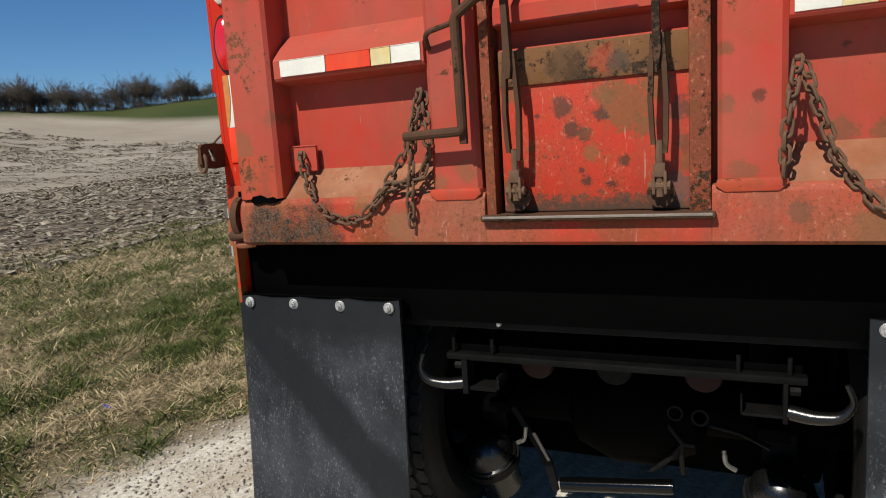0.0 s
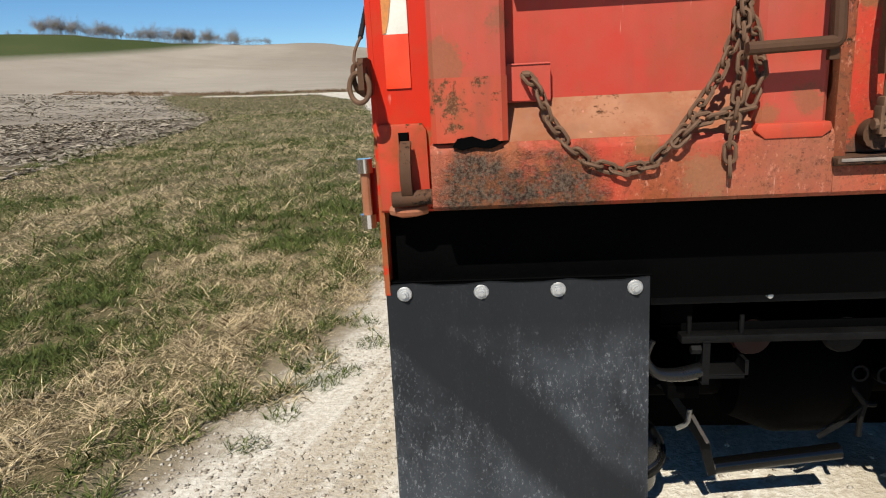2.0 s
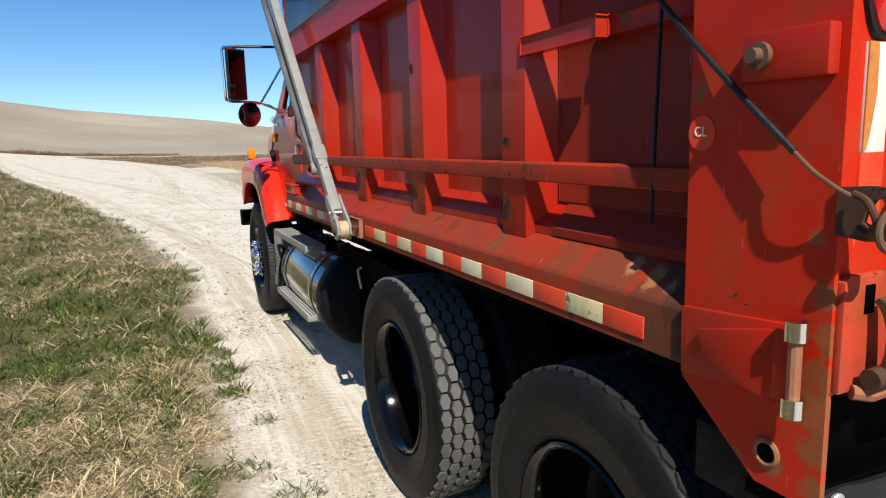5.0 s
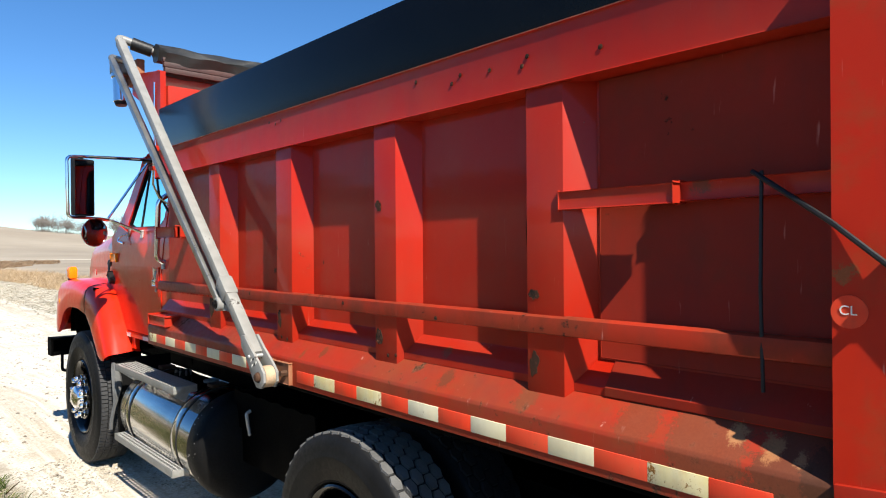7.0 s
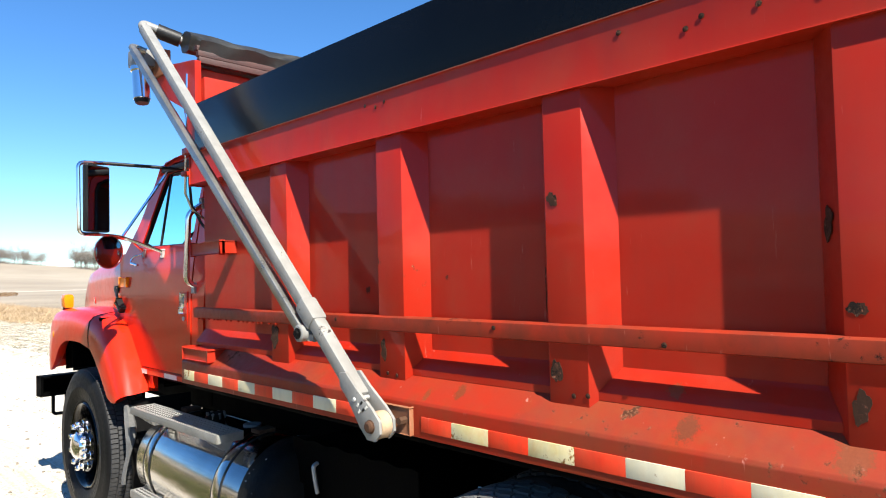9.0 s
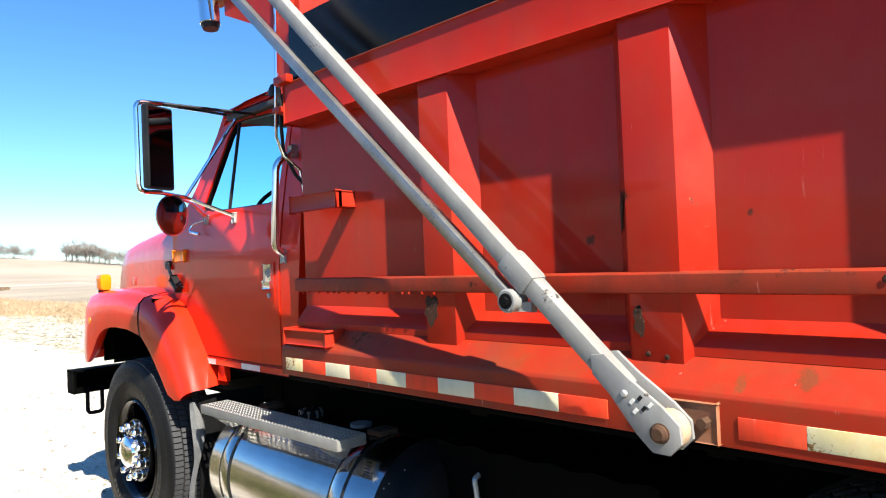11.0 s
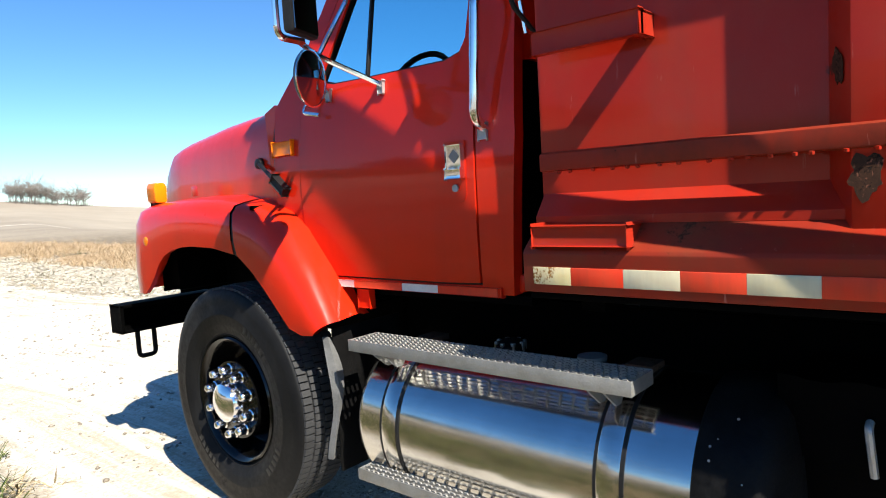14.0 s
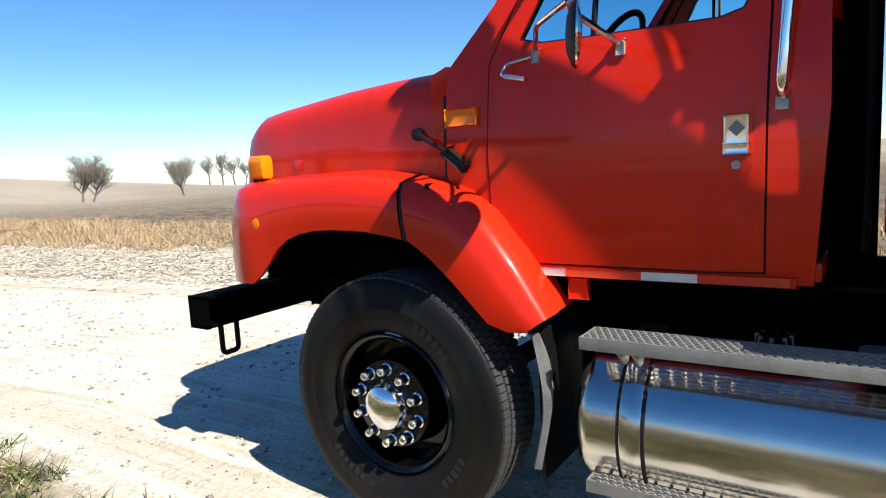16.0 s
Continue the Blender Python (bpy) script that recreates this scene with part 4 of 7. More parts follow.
def tarp_arm(s):
    b = B()
    square_tube(b, (s * 1.285, 2.553, 1.251), (s * 1.262, 4.50, 3.095), 0.053)
    tube(b, arc([(s * 1.263, 4.47, 3.067), (s * 1.262, 4.538, 3.131), (s * 1.06, 4.46, 3.06)], 5, 0.05), 0.0265, 16)
    arm = part("tarp_arm", b, ALLOY, truck, "weathered aluminium tarp arm")
    d = (Vector((s * 1.262, 4.545, 3.125)) - Vector((s * 1.285, 2.56, 1.245))).normalized()
    c = Vector((s * 1.2815, 2.852, 1.532))
    part("sleeve", square_tube(B(), c - d * 0.055, c + d * 0.06, 0.068), ALLOY, arm, "square clamp sleeve")
    b = B()
    for dx in (-0.03, 0.03):
        prism(b, [(-0.02, -0.048), (0.02, -0.048), (0.047, -0.018), (0.047, 0.035), (0.031, 0.14), (0.030, 0.20), (0.0, 0.235), (-0.030, 0.21), (-0.033, 0.14), (-0.047, 0.035), (-0.047, -0.018)], "x", dx - 0.006, dx + 0.006, 0.003)
    fork_m = Matrix.Translation((s * 1.287, 2.458, 1.172)) @ Matrix.Rotation(-math.atan2(d.y, d.z), 4, "X")
    b.transform(fork_m)
    part("fork", b, ALLOY, arm, "cast aluminium pivot fork")
    part("spring_drum", lathe(B(), [(-0.022, 0.0), (-0.022, 0.046), (0.022, 0.046), (0.022, 0.0)], (s * 1.287, 2.458, 1.172), (1, 0, 0), 20), WOOD_WORN, arm)
    for k, (u, v) in enumerate(((-0.03, 0.055), (-0.012, 0.06), (0.008, 0.07), (-0.022, 0.082), (-0.002, 0.09))):
        part("sticker_bar", box(B(), s * 0.0375, s * 0.0365, u - 0.007, u + 0.007, v - 0.004, v + 0.004, 0.0, fork_m), RUBBER if k % 2 else WHITE_TAPE, arm)
    part("rivet", lathe(B(), [(-0.042, 0.0), (-0.042, 0.006), (-0.036, 0.009), (0.036, 0.009)], fork_m @ Vector((0, 0.0, 0.115)), (1, 0, 0), 12), GALV, arm)
    part("pivot_pin", lathe(B(), [(-0.052, 0.0), (-0.052, 0.013), (-0.046, 0.02), (-0.038, 0.021), (-0.038, 0.023), (0.045, 0.023), (0.045, 0.0)], (s * 1.287, 2.458, 1.172), (1, 0, 0), 14), RUST_ONLY, arm, "rusty pivot bolt")
    b = square_tube(B(), (s * 1.30, 2.885, 1.47), (s * 1.2815, 4.60, 2.986), 0.040)
    tube(b, arc([(s * 1.282, 4.585, 2.972), (s * 1.28, 4.65, 3.03), (s * 1.20, 4.64, 3.01)], 5, 0.04), 0.0195, 12)
    arm2 = part("lift_arm", b, LIFT_STEEL, truck, "bright steel tarp lift arm")
    part("clevis", lathe(B(), [(-0.030, 0.0), (-0.030, 0.027), (-0.026, 0.032), (0.026, 0.032), (0.030, 0.027), (0.030, 0.0)], (s * 1.30, 2.872, 1.459), (1, 0, 0), 24), ALLOY, arm2, "grey rounded clevis end")
    part("lug", box(B(), s * 1.28, s * 1.30, 2.81, 2.86, 1.43, 1.455, 0.002), ALLOY, arm2)
    part("bolt", lathe(B(), [(-0.042, 0.0), (-0.042, 0.013), (0.042, 0.013), (0.042, 0)], (s * 1.30, 2.872, 1.459), (1, 0, 0), 6), BLACK_DUSTY, arm2)
    part("washer", lathe(B(), [(-0.033, 0.0), (-0.033, 0.021), (0.033, 0.021), (0.033, 0.0)], (s * 1.30, 2.872, 1.459), (1, 0, 0), 20), BEAM, arm2)
    part("mount_plate", box(B(), s * 1.208, s * 1.225, 2.37, 2.53, 1.138, 1.228, 0.004), RUST_LEDGE, arm, "rusty pivot mounting plate")
    part("bolt", lathe(B(), [(-0.02, 0.0), (-0.02, 0.013), (0.02, 0.013), (0.02, 0)], (s * 1.235, 2.395, 1.187), (1, 0, 0), 6), RUST_ONLY, arm)
    # roll end grip and gear motor
    part("grip", tube(B(), [(s * 1.185, 4.51, 3.10), (s * 1.07, 4.465, 3.062)], 0.042, 12), RUBBER, arm)


both(tarp_arm)
b = lathe(B(), [(0.0, 0.0), (0.0, 0.040), (0.006, 0.048), (0.17, 0.048), (0.176, 0.056), (0.20, 0.056), (0.205, 0.0)], (-1.20, 4.70, 2.735), (0, 0.12, 1), 20)
motor = part("tarp_motor", b, CHROME, truck, "bright cylindrical tarp gear motor")
part("motor_foot", lathe(B(), [(-0.02, 0.0), (-0.02, 0.036), (0.0, 0.044), (0.012, 0.044)], (-1.20, 4.70, 2.735), (0, 0.12, 1), 18), RUBBER, motor, "black motor end cap")
part("gear_box", box(B(), -1.25, -1.13, 4.655, 4.79, 2.935, 3.035, 0.014), ALLOY, motor, "grey gear housing")
part("gear_plate", box(B(), -1.14, -1.09, 4.55, 4.80, 2.87, 3.02, 0.006), RUST_LEDGE, motor, "rusty gear mounting plate")

# --- tailgate -------------------------------------------------
GY = -0.02
b = box(B(), -1.074, 1.074, GY, 0.03, 1.20, 2.30, 0.004)
gate = part("tailgate", b, RED_GATE, truck, "sun-bleached red tailgate with rust along the bottom")
RAIL = [(0.03, 1.184), (-0.10, 1.184), (-0.112, 1.194), (-0.108, 1.306), (-0.098, 1.322), (0.0, 1.325), (0.03, 1.30)]
for x0, x1 in ((-1.078, -0.273), (0.273, 1.078)):
    part("bottom_rail", prism(B(), RAIL, "x", x0, x1, 0.004), RUST_RAIL, gate, "flaking rust-brown bottom rail")
part("bottom_rail", prism(B(), [(0.03, 1.184), (-0.10, 1.184), (-0.112, 1.194), (-0.109, 1.252), (0.03, 1.252)], "x", -0.2735, 0.2735, 0.002), RUST_RAIL, gate)
for s in (-1, 1):
    xi, xo = (0.425, 0.92)
    # sloping ledge at the foot of the recessed bay
    part("foot_ledge", prism(B(), [(-0.098, 1.318), (-0.02, 1.405), (0.0, 1.405), (0.0, 1.322)], "x", s * xi, s * xo), RUST_LEDGE, gate, "dusty rust-stained ledge")
    part("cross_rib", prism(B(), [(-0.095, 1.665), (-0.10, 1.672), (-0.10, 1.722), (-0.094, 1.73), (-0.02, 1.80), (0.0, 1.80), (0.0, 1.655), (-0.03, 1.655)], "x", s * xi, s * (xo - 0.012)), RED_GATE, gate)
    part("cross_rib", prism(B(), [(-0.095, 2.085), (-0.10, 2.092), (-0.10, 2.142), (-0.094, 2.15), (-0.02, 2.22), (0.0, 2.22), (0.0, 2.075), (-0.03, 2.075)], "x", s * xi, s * (xo - 0.012)), RED_GATE, gate)
    # posts: a boxed outer one and a boxed inner one
    part("outer_post", prism(B(), [(s * 0.914, 0.0), (s * 0.918, -0.10), (s * 0.928, -0.110), (s * 1.062, -0.110), (s * 1.072, -0.10), (s * 1.074, 0.0)], "z", 1.33, 2.30), RED_GATE, gate)
    part("inner_post", prism(B(), [(s * 0.285, 0.0), (s * 0.285, -0.085), (s * 0.295, -0.095), (s * 0.412, -0.095), (s * 0.425, -0.085), (s * 0.428, 0.0)], "z", 1.318, 2.30), RED_GATE, gate)
    part("post_cap", prism(B(), [(s * 0.913, 0.0), (s * 0.916, -0.102), (s * 0.928, -0.1125), (s * 1.062, -0.1125), (s * 1.073, -0.102), (s * 1.0755, 0.0)], "z", 1.326, 1.455), RUST_GATE, gate, "patched rusty foot of the gate post")
    part("post_foot", prism(B(), [(s * 0.30, 1.305), (s * 0.41, 1.305), (s * 0.43, 1.322), (s * 0.425, 1.335), (s * 0.285, 1.335), (s * 0.28, 1.32)], "y", -0.112, 0.0, 0.004), RUST_GATE, gate)
    # reflective strip on the cross rib
    for x0, x1, mat in ((0.727, 0.881, WHITE_TAPE), (0.582, 0.727, RED_TAPE), (0.52, 0.582, CREAM_TAPE), (0.434, 0.52, WHITE_TAPE)):
        part("reflective_strip", box(B(), s * x0, s * x1, -0.1035, -0.099, 1.676, 1.72, 0.0012), mat, gate, "scratched reflective strip")
    # chain anchor tab beside the outer post
    part("anchor_tab", box(B(), s * 0.827, s * 0.918, -0.046, -0.036, 1.402, 1.475, 0.003), RED_GATE, gate)
# dark rust hole at the foot of the outer post
part("rust_hole", prism(B(), [(-1.03, 1.318), (-1.02, 1.334), (-0.99, 1.338), (-0.965, 1.328), (-0.945, 1.332), (-0.928, 1.322), (-0.95, 1.312), (-0.985, 1.316), (-1.01, 1.31)], "y", -0.1155, -0.02), BLACK_FRAME, gate, "dark rust hole")

# chute door in the middle bay
b = box(B(), -0.235, 0.235, -0.062, -0.02, 1.265, 1.68, 0.006)
part("chute_door", b, RUST_CHUTE, gate, "rusty paint-flaked grain chute door")
part("rail", box(B(), -0.272, -0.245, -0.098, -0.02, 1.258, 1.90, 0.005), RAIL_EDGE, gate, "rusty chute guide rail")
part("rail", box(B(), 0.225, 0.272, -0.092, -0.02, 1.258, 1.90, 0.005), RAIL_EDGE, gate, "rusty chute guide rail")
part("band", box(B(), -0.232, 0.232, -0.07, -0.06, 1.585, 1.675, 0.004), RUST_BAND, gate, "bare rust band of the chute door")
part("lip", prism(B(), [(-0.135, 1.2635), (-0.135, 1.252), (-0.12, 1.246), (-0.05, 1.25), (-0.05, 1.2635)], "x", -0.278, 0.282, 0.002), RUST_ONLY, gate, "bent steel chute lip with a bright worn edge")
part("wear_edge", box(B(), -0.272, 0.276, -0.1375, -0.134, 1.256, 1.2625, 0.001), WORN_EDGE, gate)
part("cross_rib", prism(B(), [(-0.08, 1.735), (-0.08, 1.78), (-0.02, 1.85), (0.0, 1.85), (0.0, 1.725)], "x", -0.237, 0.237), RED_GATE, gate)

for x in (-0.185, 0.162):
    b = B()
    for dx, lo in ((-0.014, 1.42), (0.014, 1.40)):
        loft(b, [[(x + dx * f - w, yy, z), (x + dx * f + w, yy, z), (x + dx * f + w, yy + 0.022, z), (x + dx * f - w, yy + 0.022, z)] for f, w, yy, z in ((0.75, 0.0045, -0.13, 1.665), (1.0, 0.0055, -0.131, 1.60), (1.25, 0.0055, -0.129, 1.52), (1.05, 0.0055, -0.127, lo + 0.03), (0.9, 0.005, -0.126, lo))], closed=True, caps=True)
    loft(b, [[(x + ox - w, -0.142, z), (x + ox + w, -0.142, z), (x + ox + w, -0.118, z), (x + ox - w, -0.118, z)] for ox, w, z in ((0.0, 0.005, 1.60), (0.0, 0.009, 1.63), (-0.002, 0.008, 1.72), (-0.006, 0.0075, 1.85), (-0.008, 0.0075, 1.98))], closed=True, caps=True)
    lev = part("lever", b, RUST_ONLY, gate, "rusty latch lever strap")
    b = tube(B(), [(x, -0.115, 1.30), (x, -0.115, 1.43)], 0.009, 8)
    box(b, x - 0.014, x + 0.014, -0.128, -0.10, 1.345, 1.378, 0.006)
    tube(b, [(x - 0.024, -0.115, 1.325), (x + 0.024, -0.115, 1.325)], 0.011, 10)
    for dx in (-0.013, 0.013):
        box(b, x + dx - 0.004, x + dx + 0.004, -0.128, -0.10, 1.305, 1.36, 0.004)
    part("clevis", b, CHAIN_RUST, lev, "steel clevis and pin")
    part("pad", lathe(B(), [(0.0, 0.0), (0.0, 0.032), (0.03, 0.03), (0.03, 0.0)], (x, -0.10, 1.305), (0, 1, 0), 14), RUST_ONLY, lev)

# crank handle
b = tube(B(), arc([(-0.47, -0.155, 1.478), (-0.305, -0.155, 1.482), (-0.312, -0.15, 1.76), (-0.25, -0.15, 1.80), (0.10, -0.15, 1.80)], 4, 0.012), 0.0125, 10)
part("latch_bar", b, RUST_ONLY, gate, "bent rusty latch bar")
b = box(B(), -0.318, -0.298, -0.15, -0.135, 1.45, 1.84, 0.003)
part("latch_arm", b, RUST_ONLY, gate)
part("hook_rod", tube(B(), arc([(-0.41, -0.098, 1.70), (-0.405, -0.13, 1.735), (-0.33, -0.13, 1.75)], 4, 0.02), 0.007, 8), RUST_ONLY, gate)


# chains
def link_mesh():
    pts = []
    for k in range(20):
        a = 2 * math.pi * k / 20
        pts.append((0.0105 * math.cos(a), 0.0, 0.0105 * math.sin(a) + (0.0095 if math.sin(a) > 0 else -0.0095)))
    return mesh_of("link", tube(B(), pts, 0.0042, 6, closed=True), CHAIN_RUST)


LINK = link_mesh()


def chain(points, name="chain", label="rusty steel chain hanging on the tailgate"):
    """Links strung along the points, each turned a quarter from the last."""
    pts = [Vector(p) for p in points]
    seg = [(b - a).length for a, b in zip(pts, pts[1:])]
    total, step = sum(seg), 0.0285
    b = B()
    tube(b, [pts[0] + Vector((-0.008, 0.0, 0.0)), pts[0] + Vector((0.008, 0.0, 0.0))], 0.007, 8)
    root = part(name, b, CHAIN_RUST, truck, label)
    k = int(total / step)
    for i in range(k):
        d = (i + 0.5) * step
        j = 0
        while j < len(seg) - 1 and d > seg[j]:
            d -= seg[j]
            j += 1
        p = pts[j].lerp(pts[j + 1], d / seg[j])
        w = (pts[j + 1] - pts[j]).normalized()
        m = Matrix.Translation(p) @ w.to_track_quat("Z", "Y").to_matrix().to_4x4() @ Matrix.Rotation(radians(20 + 90 * (i % 2) + 9 * math.sin(i * 2.1)), 4, "Z")
        piece("link", LINK, root, m)
    return root


chain([(-0.875, -0.05, 1.455), (-0.852, -0.08, 1.425), (-0.835, -0.09, 1.37), (-0.80, -0.105, 1.315), (-0.757, -0.115, 1.275), (-0.693, -0.12, 1.255), (-0.635, -0.12, 1.265), (-0.578, -0.115, 1.322), (-0.538, -0.11, 1.378), (-0.497, -0.10, 1.44), (-0.462, -0.085, 1.52), (-0.452, -0.06, 1.60)])
chain([(-0.448, -0.065, 1.59), (-0.432, -0.10, 1.50), (-0.422, -0.11, 1.43), (-0.45, -0.115, 1.365), (-0.54, -0.125, 1.35), (-0.607, -0.13, 1.29)])
chain([(-0.455, -0.075, 1.60), (-0.462, -0.12, 1.50), (-0.47, -0.125, 1.40), (-0.482, -0.125, 1.30), (-0.478, -0.125, 1.225)])
chain([(0.875, -0.05, 1.455), (0.835, -0.09, 1.37), (0.757, -0.115, 1.25), (0.68, -0.12, 1.225), (0.598, -0.115, 1.261), (0.557, -0.11, 1.309), (0.515, -0.105, 1.376), (0.493, -0.10, 1.447), (0.471, -0.10, 1.507), (0.455, -0.07, 1.585)])
chain([(0.445, -0.075, 1.585), (0.429, -0.115, 1.493), (0.42, -0.12, 1.423), (0.417, -0.12, 1.335)])

# hinges, latch plate, lamps on the left corner post
b = prism(B(), [(0.288, 1.255), (0.05, 1.274), (0.05, 1.13), (0.12, 1.14), (0.285, 1.12)], "x", -1.220, -1.208, 0.002)
hinge = part("hinge_plate", b, RED_BODY, truck, "red folded hinge plate")
part("fold", prism(B(), [(0.23, 1.225), (0.06, 1.265), (0.06, 1.135), (0.21, 1.165)], "x", -1.236, -1.220, 0.002), RED_BODY, hinge)
part("hinge_pin", tube(B(), [(-1.24, 0.022, 1.15), (-1.24, 0.022, 1.28)], 0.011, 10), RUST_LEDGE, hinge, "rusty hinge pin")
part("hinge_tongue", box(B(), -1.243, -1.236, 0.02, 0.06, 1.15, 1.27, 0.002), RED_BODY, hinge)
for z in (1.274, 1.146):
    part("pin_cap", lathe(B(), [(-0.016, 0.0), (-0.016, 0.018), (0.016, 0.018), (0.016, 0.0)], (-1.24, 0.022, z), (0, 0, 1), 18), CHROME, hinge, "chrome hinge pin cap")
part("foot_hole", lathe(B(), [(0.0, 0.0), (0.0, 0.016), (-0.004, 0.020), (-0.004, 0.0)], (-1.2085, 0.088, 1.032), (1, 0, 0), 20), BLACK_FRAME, truck, "dark hole in the post foot")
part("foot_ring", lathe(B(), [(-0.005, 0.017), (-0.008, 0.021), (-0.005, 0.026), (0.0, 0.026)], (-1.207, 0.088, 1.032), (1, 0, 0), 24), RUST_LEDGE, truck)
# keyhole plate: a dark plate with a bright slot and a bent hook
OUT = [(-0.012, 1.43), (-0.06, 1.425), (-0.108, 1.43), (-0.118, 1.44), (-0.118, 1.492), (-0.108, 1.503), (-0.06, 1.506), (-0.012, 1.502)]
KEY = [(-0.052, 1.452), (-0.062, 1.446), (-0.073, 1.452), (-0.076, 1.465), (-0.083, 1.482), (-0.078, 1.490), (-0.067, 1.486), (-0.055, 1.466)]
plate = part("latch_plate", ring_panel(B(), OUT, KEY, lambda y, z: -1.214, 0.012), RUST_ONLY, truck, "rusty keyhole chain plate")
part("ring", tube(B(), [(-1.215 + 0.022 * math.cos(a), -0.10 - 0.008 * math.cos(a), 1.445 + 0.03 * math.sin(a)) for a in [2 * math.pi * k / 20 for k in range(20)]], 0.0055, 8, closed=True), CHAIN_RUST, plate, "rusty steel ring")
part("hook", tube(B(), arc([(-1.225, -0.045, 1.495), (-1.232, -0.07, 1.488), (-1.228, -0.085, 1.455), (-1.222, -0.07, 1.435), (-1.22, -0.05, 1.445)], 4, 0.02), 0.0055, 8), RUST_ONLY, plate)


def oval(b, at, rx, rz, prof):
    """An oval lamp facing the rear: prof holds (depth, share of the radius)."""
    rows = [[(at[0] + rx * f * math.cos(2 * math.pi * k / 28), at[1] - d, at[2] + rz * f * math.sin(2 * math.pi * k / 28)) for k in range(28)] for d, f in prof]
    return loft(b, rows, closed=True, caps=True)


for s in (-1, 1):
    lamp = part("tail_light", oval(B(), (s * 1.146, -0.012, 1.808), 0.036, 0.082, [(0.0, 1.0), (0.012, 0.97), (0.02, 0.8), (0.024, 0.4)]), LENS_RED, truck, "oval red tail light")
    part("lamp_gasket", oval(B(), (s * 1.146, -0.012, 1.808), 0.044, 0.092, [(0.0, 1.0), (0.008, 0.98), (0.009, 0.88)]), RUBBER, lamp)
    part("tail_light", oval(B(), (s * 1.146, -0.012, 2.01), 0.036, 0.082, [(0.0, 1.0), (0.012, 0.97), (0.02, 0.8), (0.024, 0.4)]), WHITE_TAPE, truck, "oval clear reversing light")
part("lamp_bracket", box(B(), -1.236, -1.208, 0.0, 0.155, 1.668, 1.745, 0.006), RED_BODY, truck)
part("bolt", lathe(B(), [(0, 0), (-0.026, 0.0), (-0.026, 0.012), (-0.010, 0.013), (-0.010, 0.022), (0.0, 0.022)], (-1.236, 0.117, 1.708), (1, 0, 0), 12), CHAIN_RUST, truck)
part("reflective_strip", box(B(), -1.172, -1.118, -0.0165, -0.011, 1.552, 1.715, 0.001), WHITE_TAPE, truck, "rust-streaked white strip on the post")
part("rust_streak", prism(B(), [(-1.172, 1.715), (-1.150, 1.715), (-1.148, 1.64), (-1.158, 1.58), (-1.165, 1.555), (-1.172, 1.553)], "y", -0.0185, -0.0160), STREAK, truck, "orange rust streak over the white strip")
part("reflective_strip", box(B(), -1.172, -1.118, -0.0165, -0.011, 1.44, 1.552, 0.001), RED_TAPE, truck)
# tailgate latch claw at the post foot
b = prism(B(), [(-1.20, 1.355), (-1.19, 1.365), (-1.10, 1.365), (-1.09, 1.35), (-1.088, 1.18), (-1.20, 1.175)], "y", -0.026, -0.012, 0.003)
claw = part("latch_housing", b, RUST_GATE, truck, "rusty red tailgate latch housing")
rows = []
for k in range(11):
    a = radians(75 - 150 * k / 10)
    rows.append([(-1.135 + dx, -0.03 - 0.055 * math.cos(a) * q, 1.262 + 0.07 * math.sin(a) * (0.75 + 0.25 * q)) for dx, q in ((-0.012, 1.0), (0.012, 1.0), (0.012, 0.55), (-0.012, 0.55))])
part("claw", loft(B(), rows, closed=True, caps=True), RUST_ONLY, claw, "curved rusty claw")
part("claw_pin", tube(B(), [(-1.17, -0.055, 1.205), (-1.06, -0.055, 1.21)], 0.017, 12), RUST_ONLY, claw)
part("slot", box(B(), -1.152, -1.128, -0.0275, -0.024, 1.30, 1.347, 0.003), BLACK_FRAME, claw)
part("weld", tube(B(), [(-1.175, -0.03, 1.178), (-1.15, -0.045, 1.174), (-1.12, -0.045, 1.176), (-1.10, -0.03, 1.178)], 0.012, 8), RUST_LEDGE, claw)
# rubber strap from the rail to the latch plate
part("strap", tube(B(), [(-1.14, 0.47, 1.88), (-1.215, 0.29, 1.76), (-1.228, 0.15, 1.64), (-1.232, 0.05, 1.555)], 0.006, 8), RUBBER, truck, "black rubber tarp strap")
part("strap", tube(B(), [(-1.14, 0.45, 1.88), (-1.15, 0.45, 1.62), (-1.165, 0.44, 1.40)], 0.0045, 8), RUBBER, truck, "black rubber tarp strap")
part("strap_hook", tube(B(), arc([(-1.232, 0.05, 1.555), (-1.24, 0.01, 1.525), (-1.236, -0.03, 1.50), (-1.225, -0.05, 1.488)], 4, 0.02), 0.0035, 8), CHAIN_RUST, truck)

# round faded sticker on the post
part("sticker", lathe(B(), [(0.0, 0.0), (-0.0015, 0.0), (-0.0015, 0.032), (0.0, 0.032)], (-1.2085, 0.262, 1.588), (1, 0, 0), 28), RED_TAPE, truck, "round faded sticker")


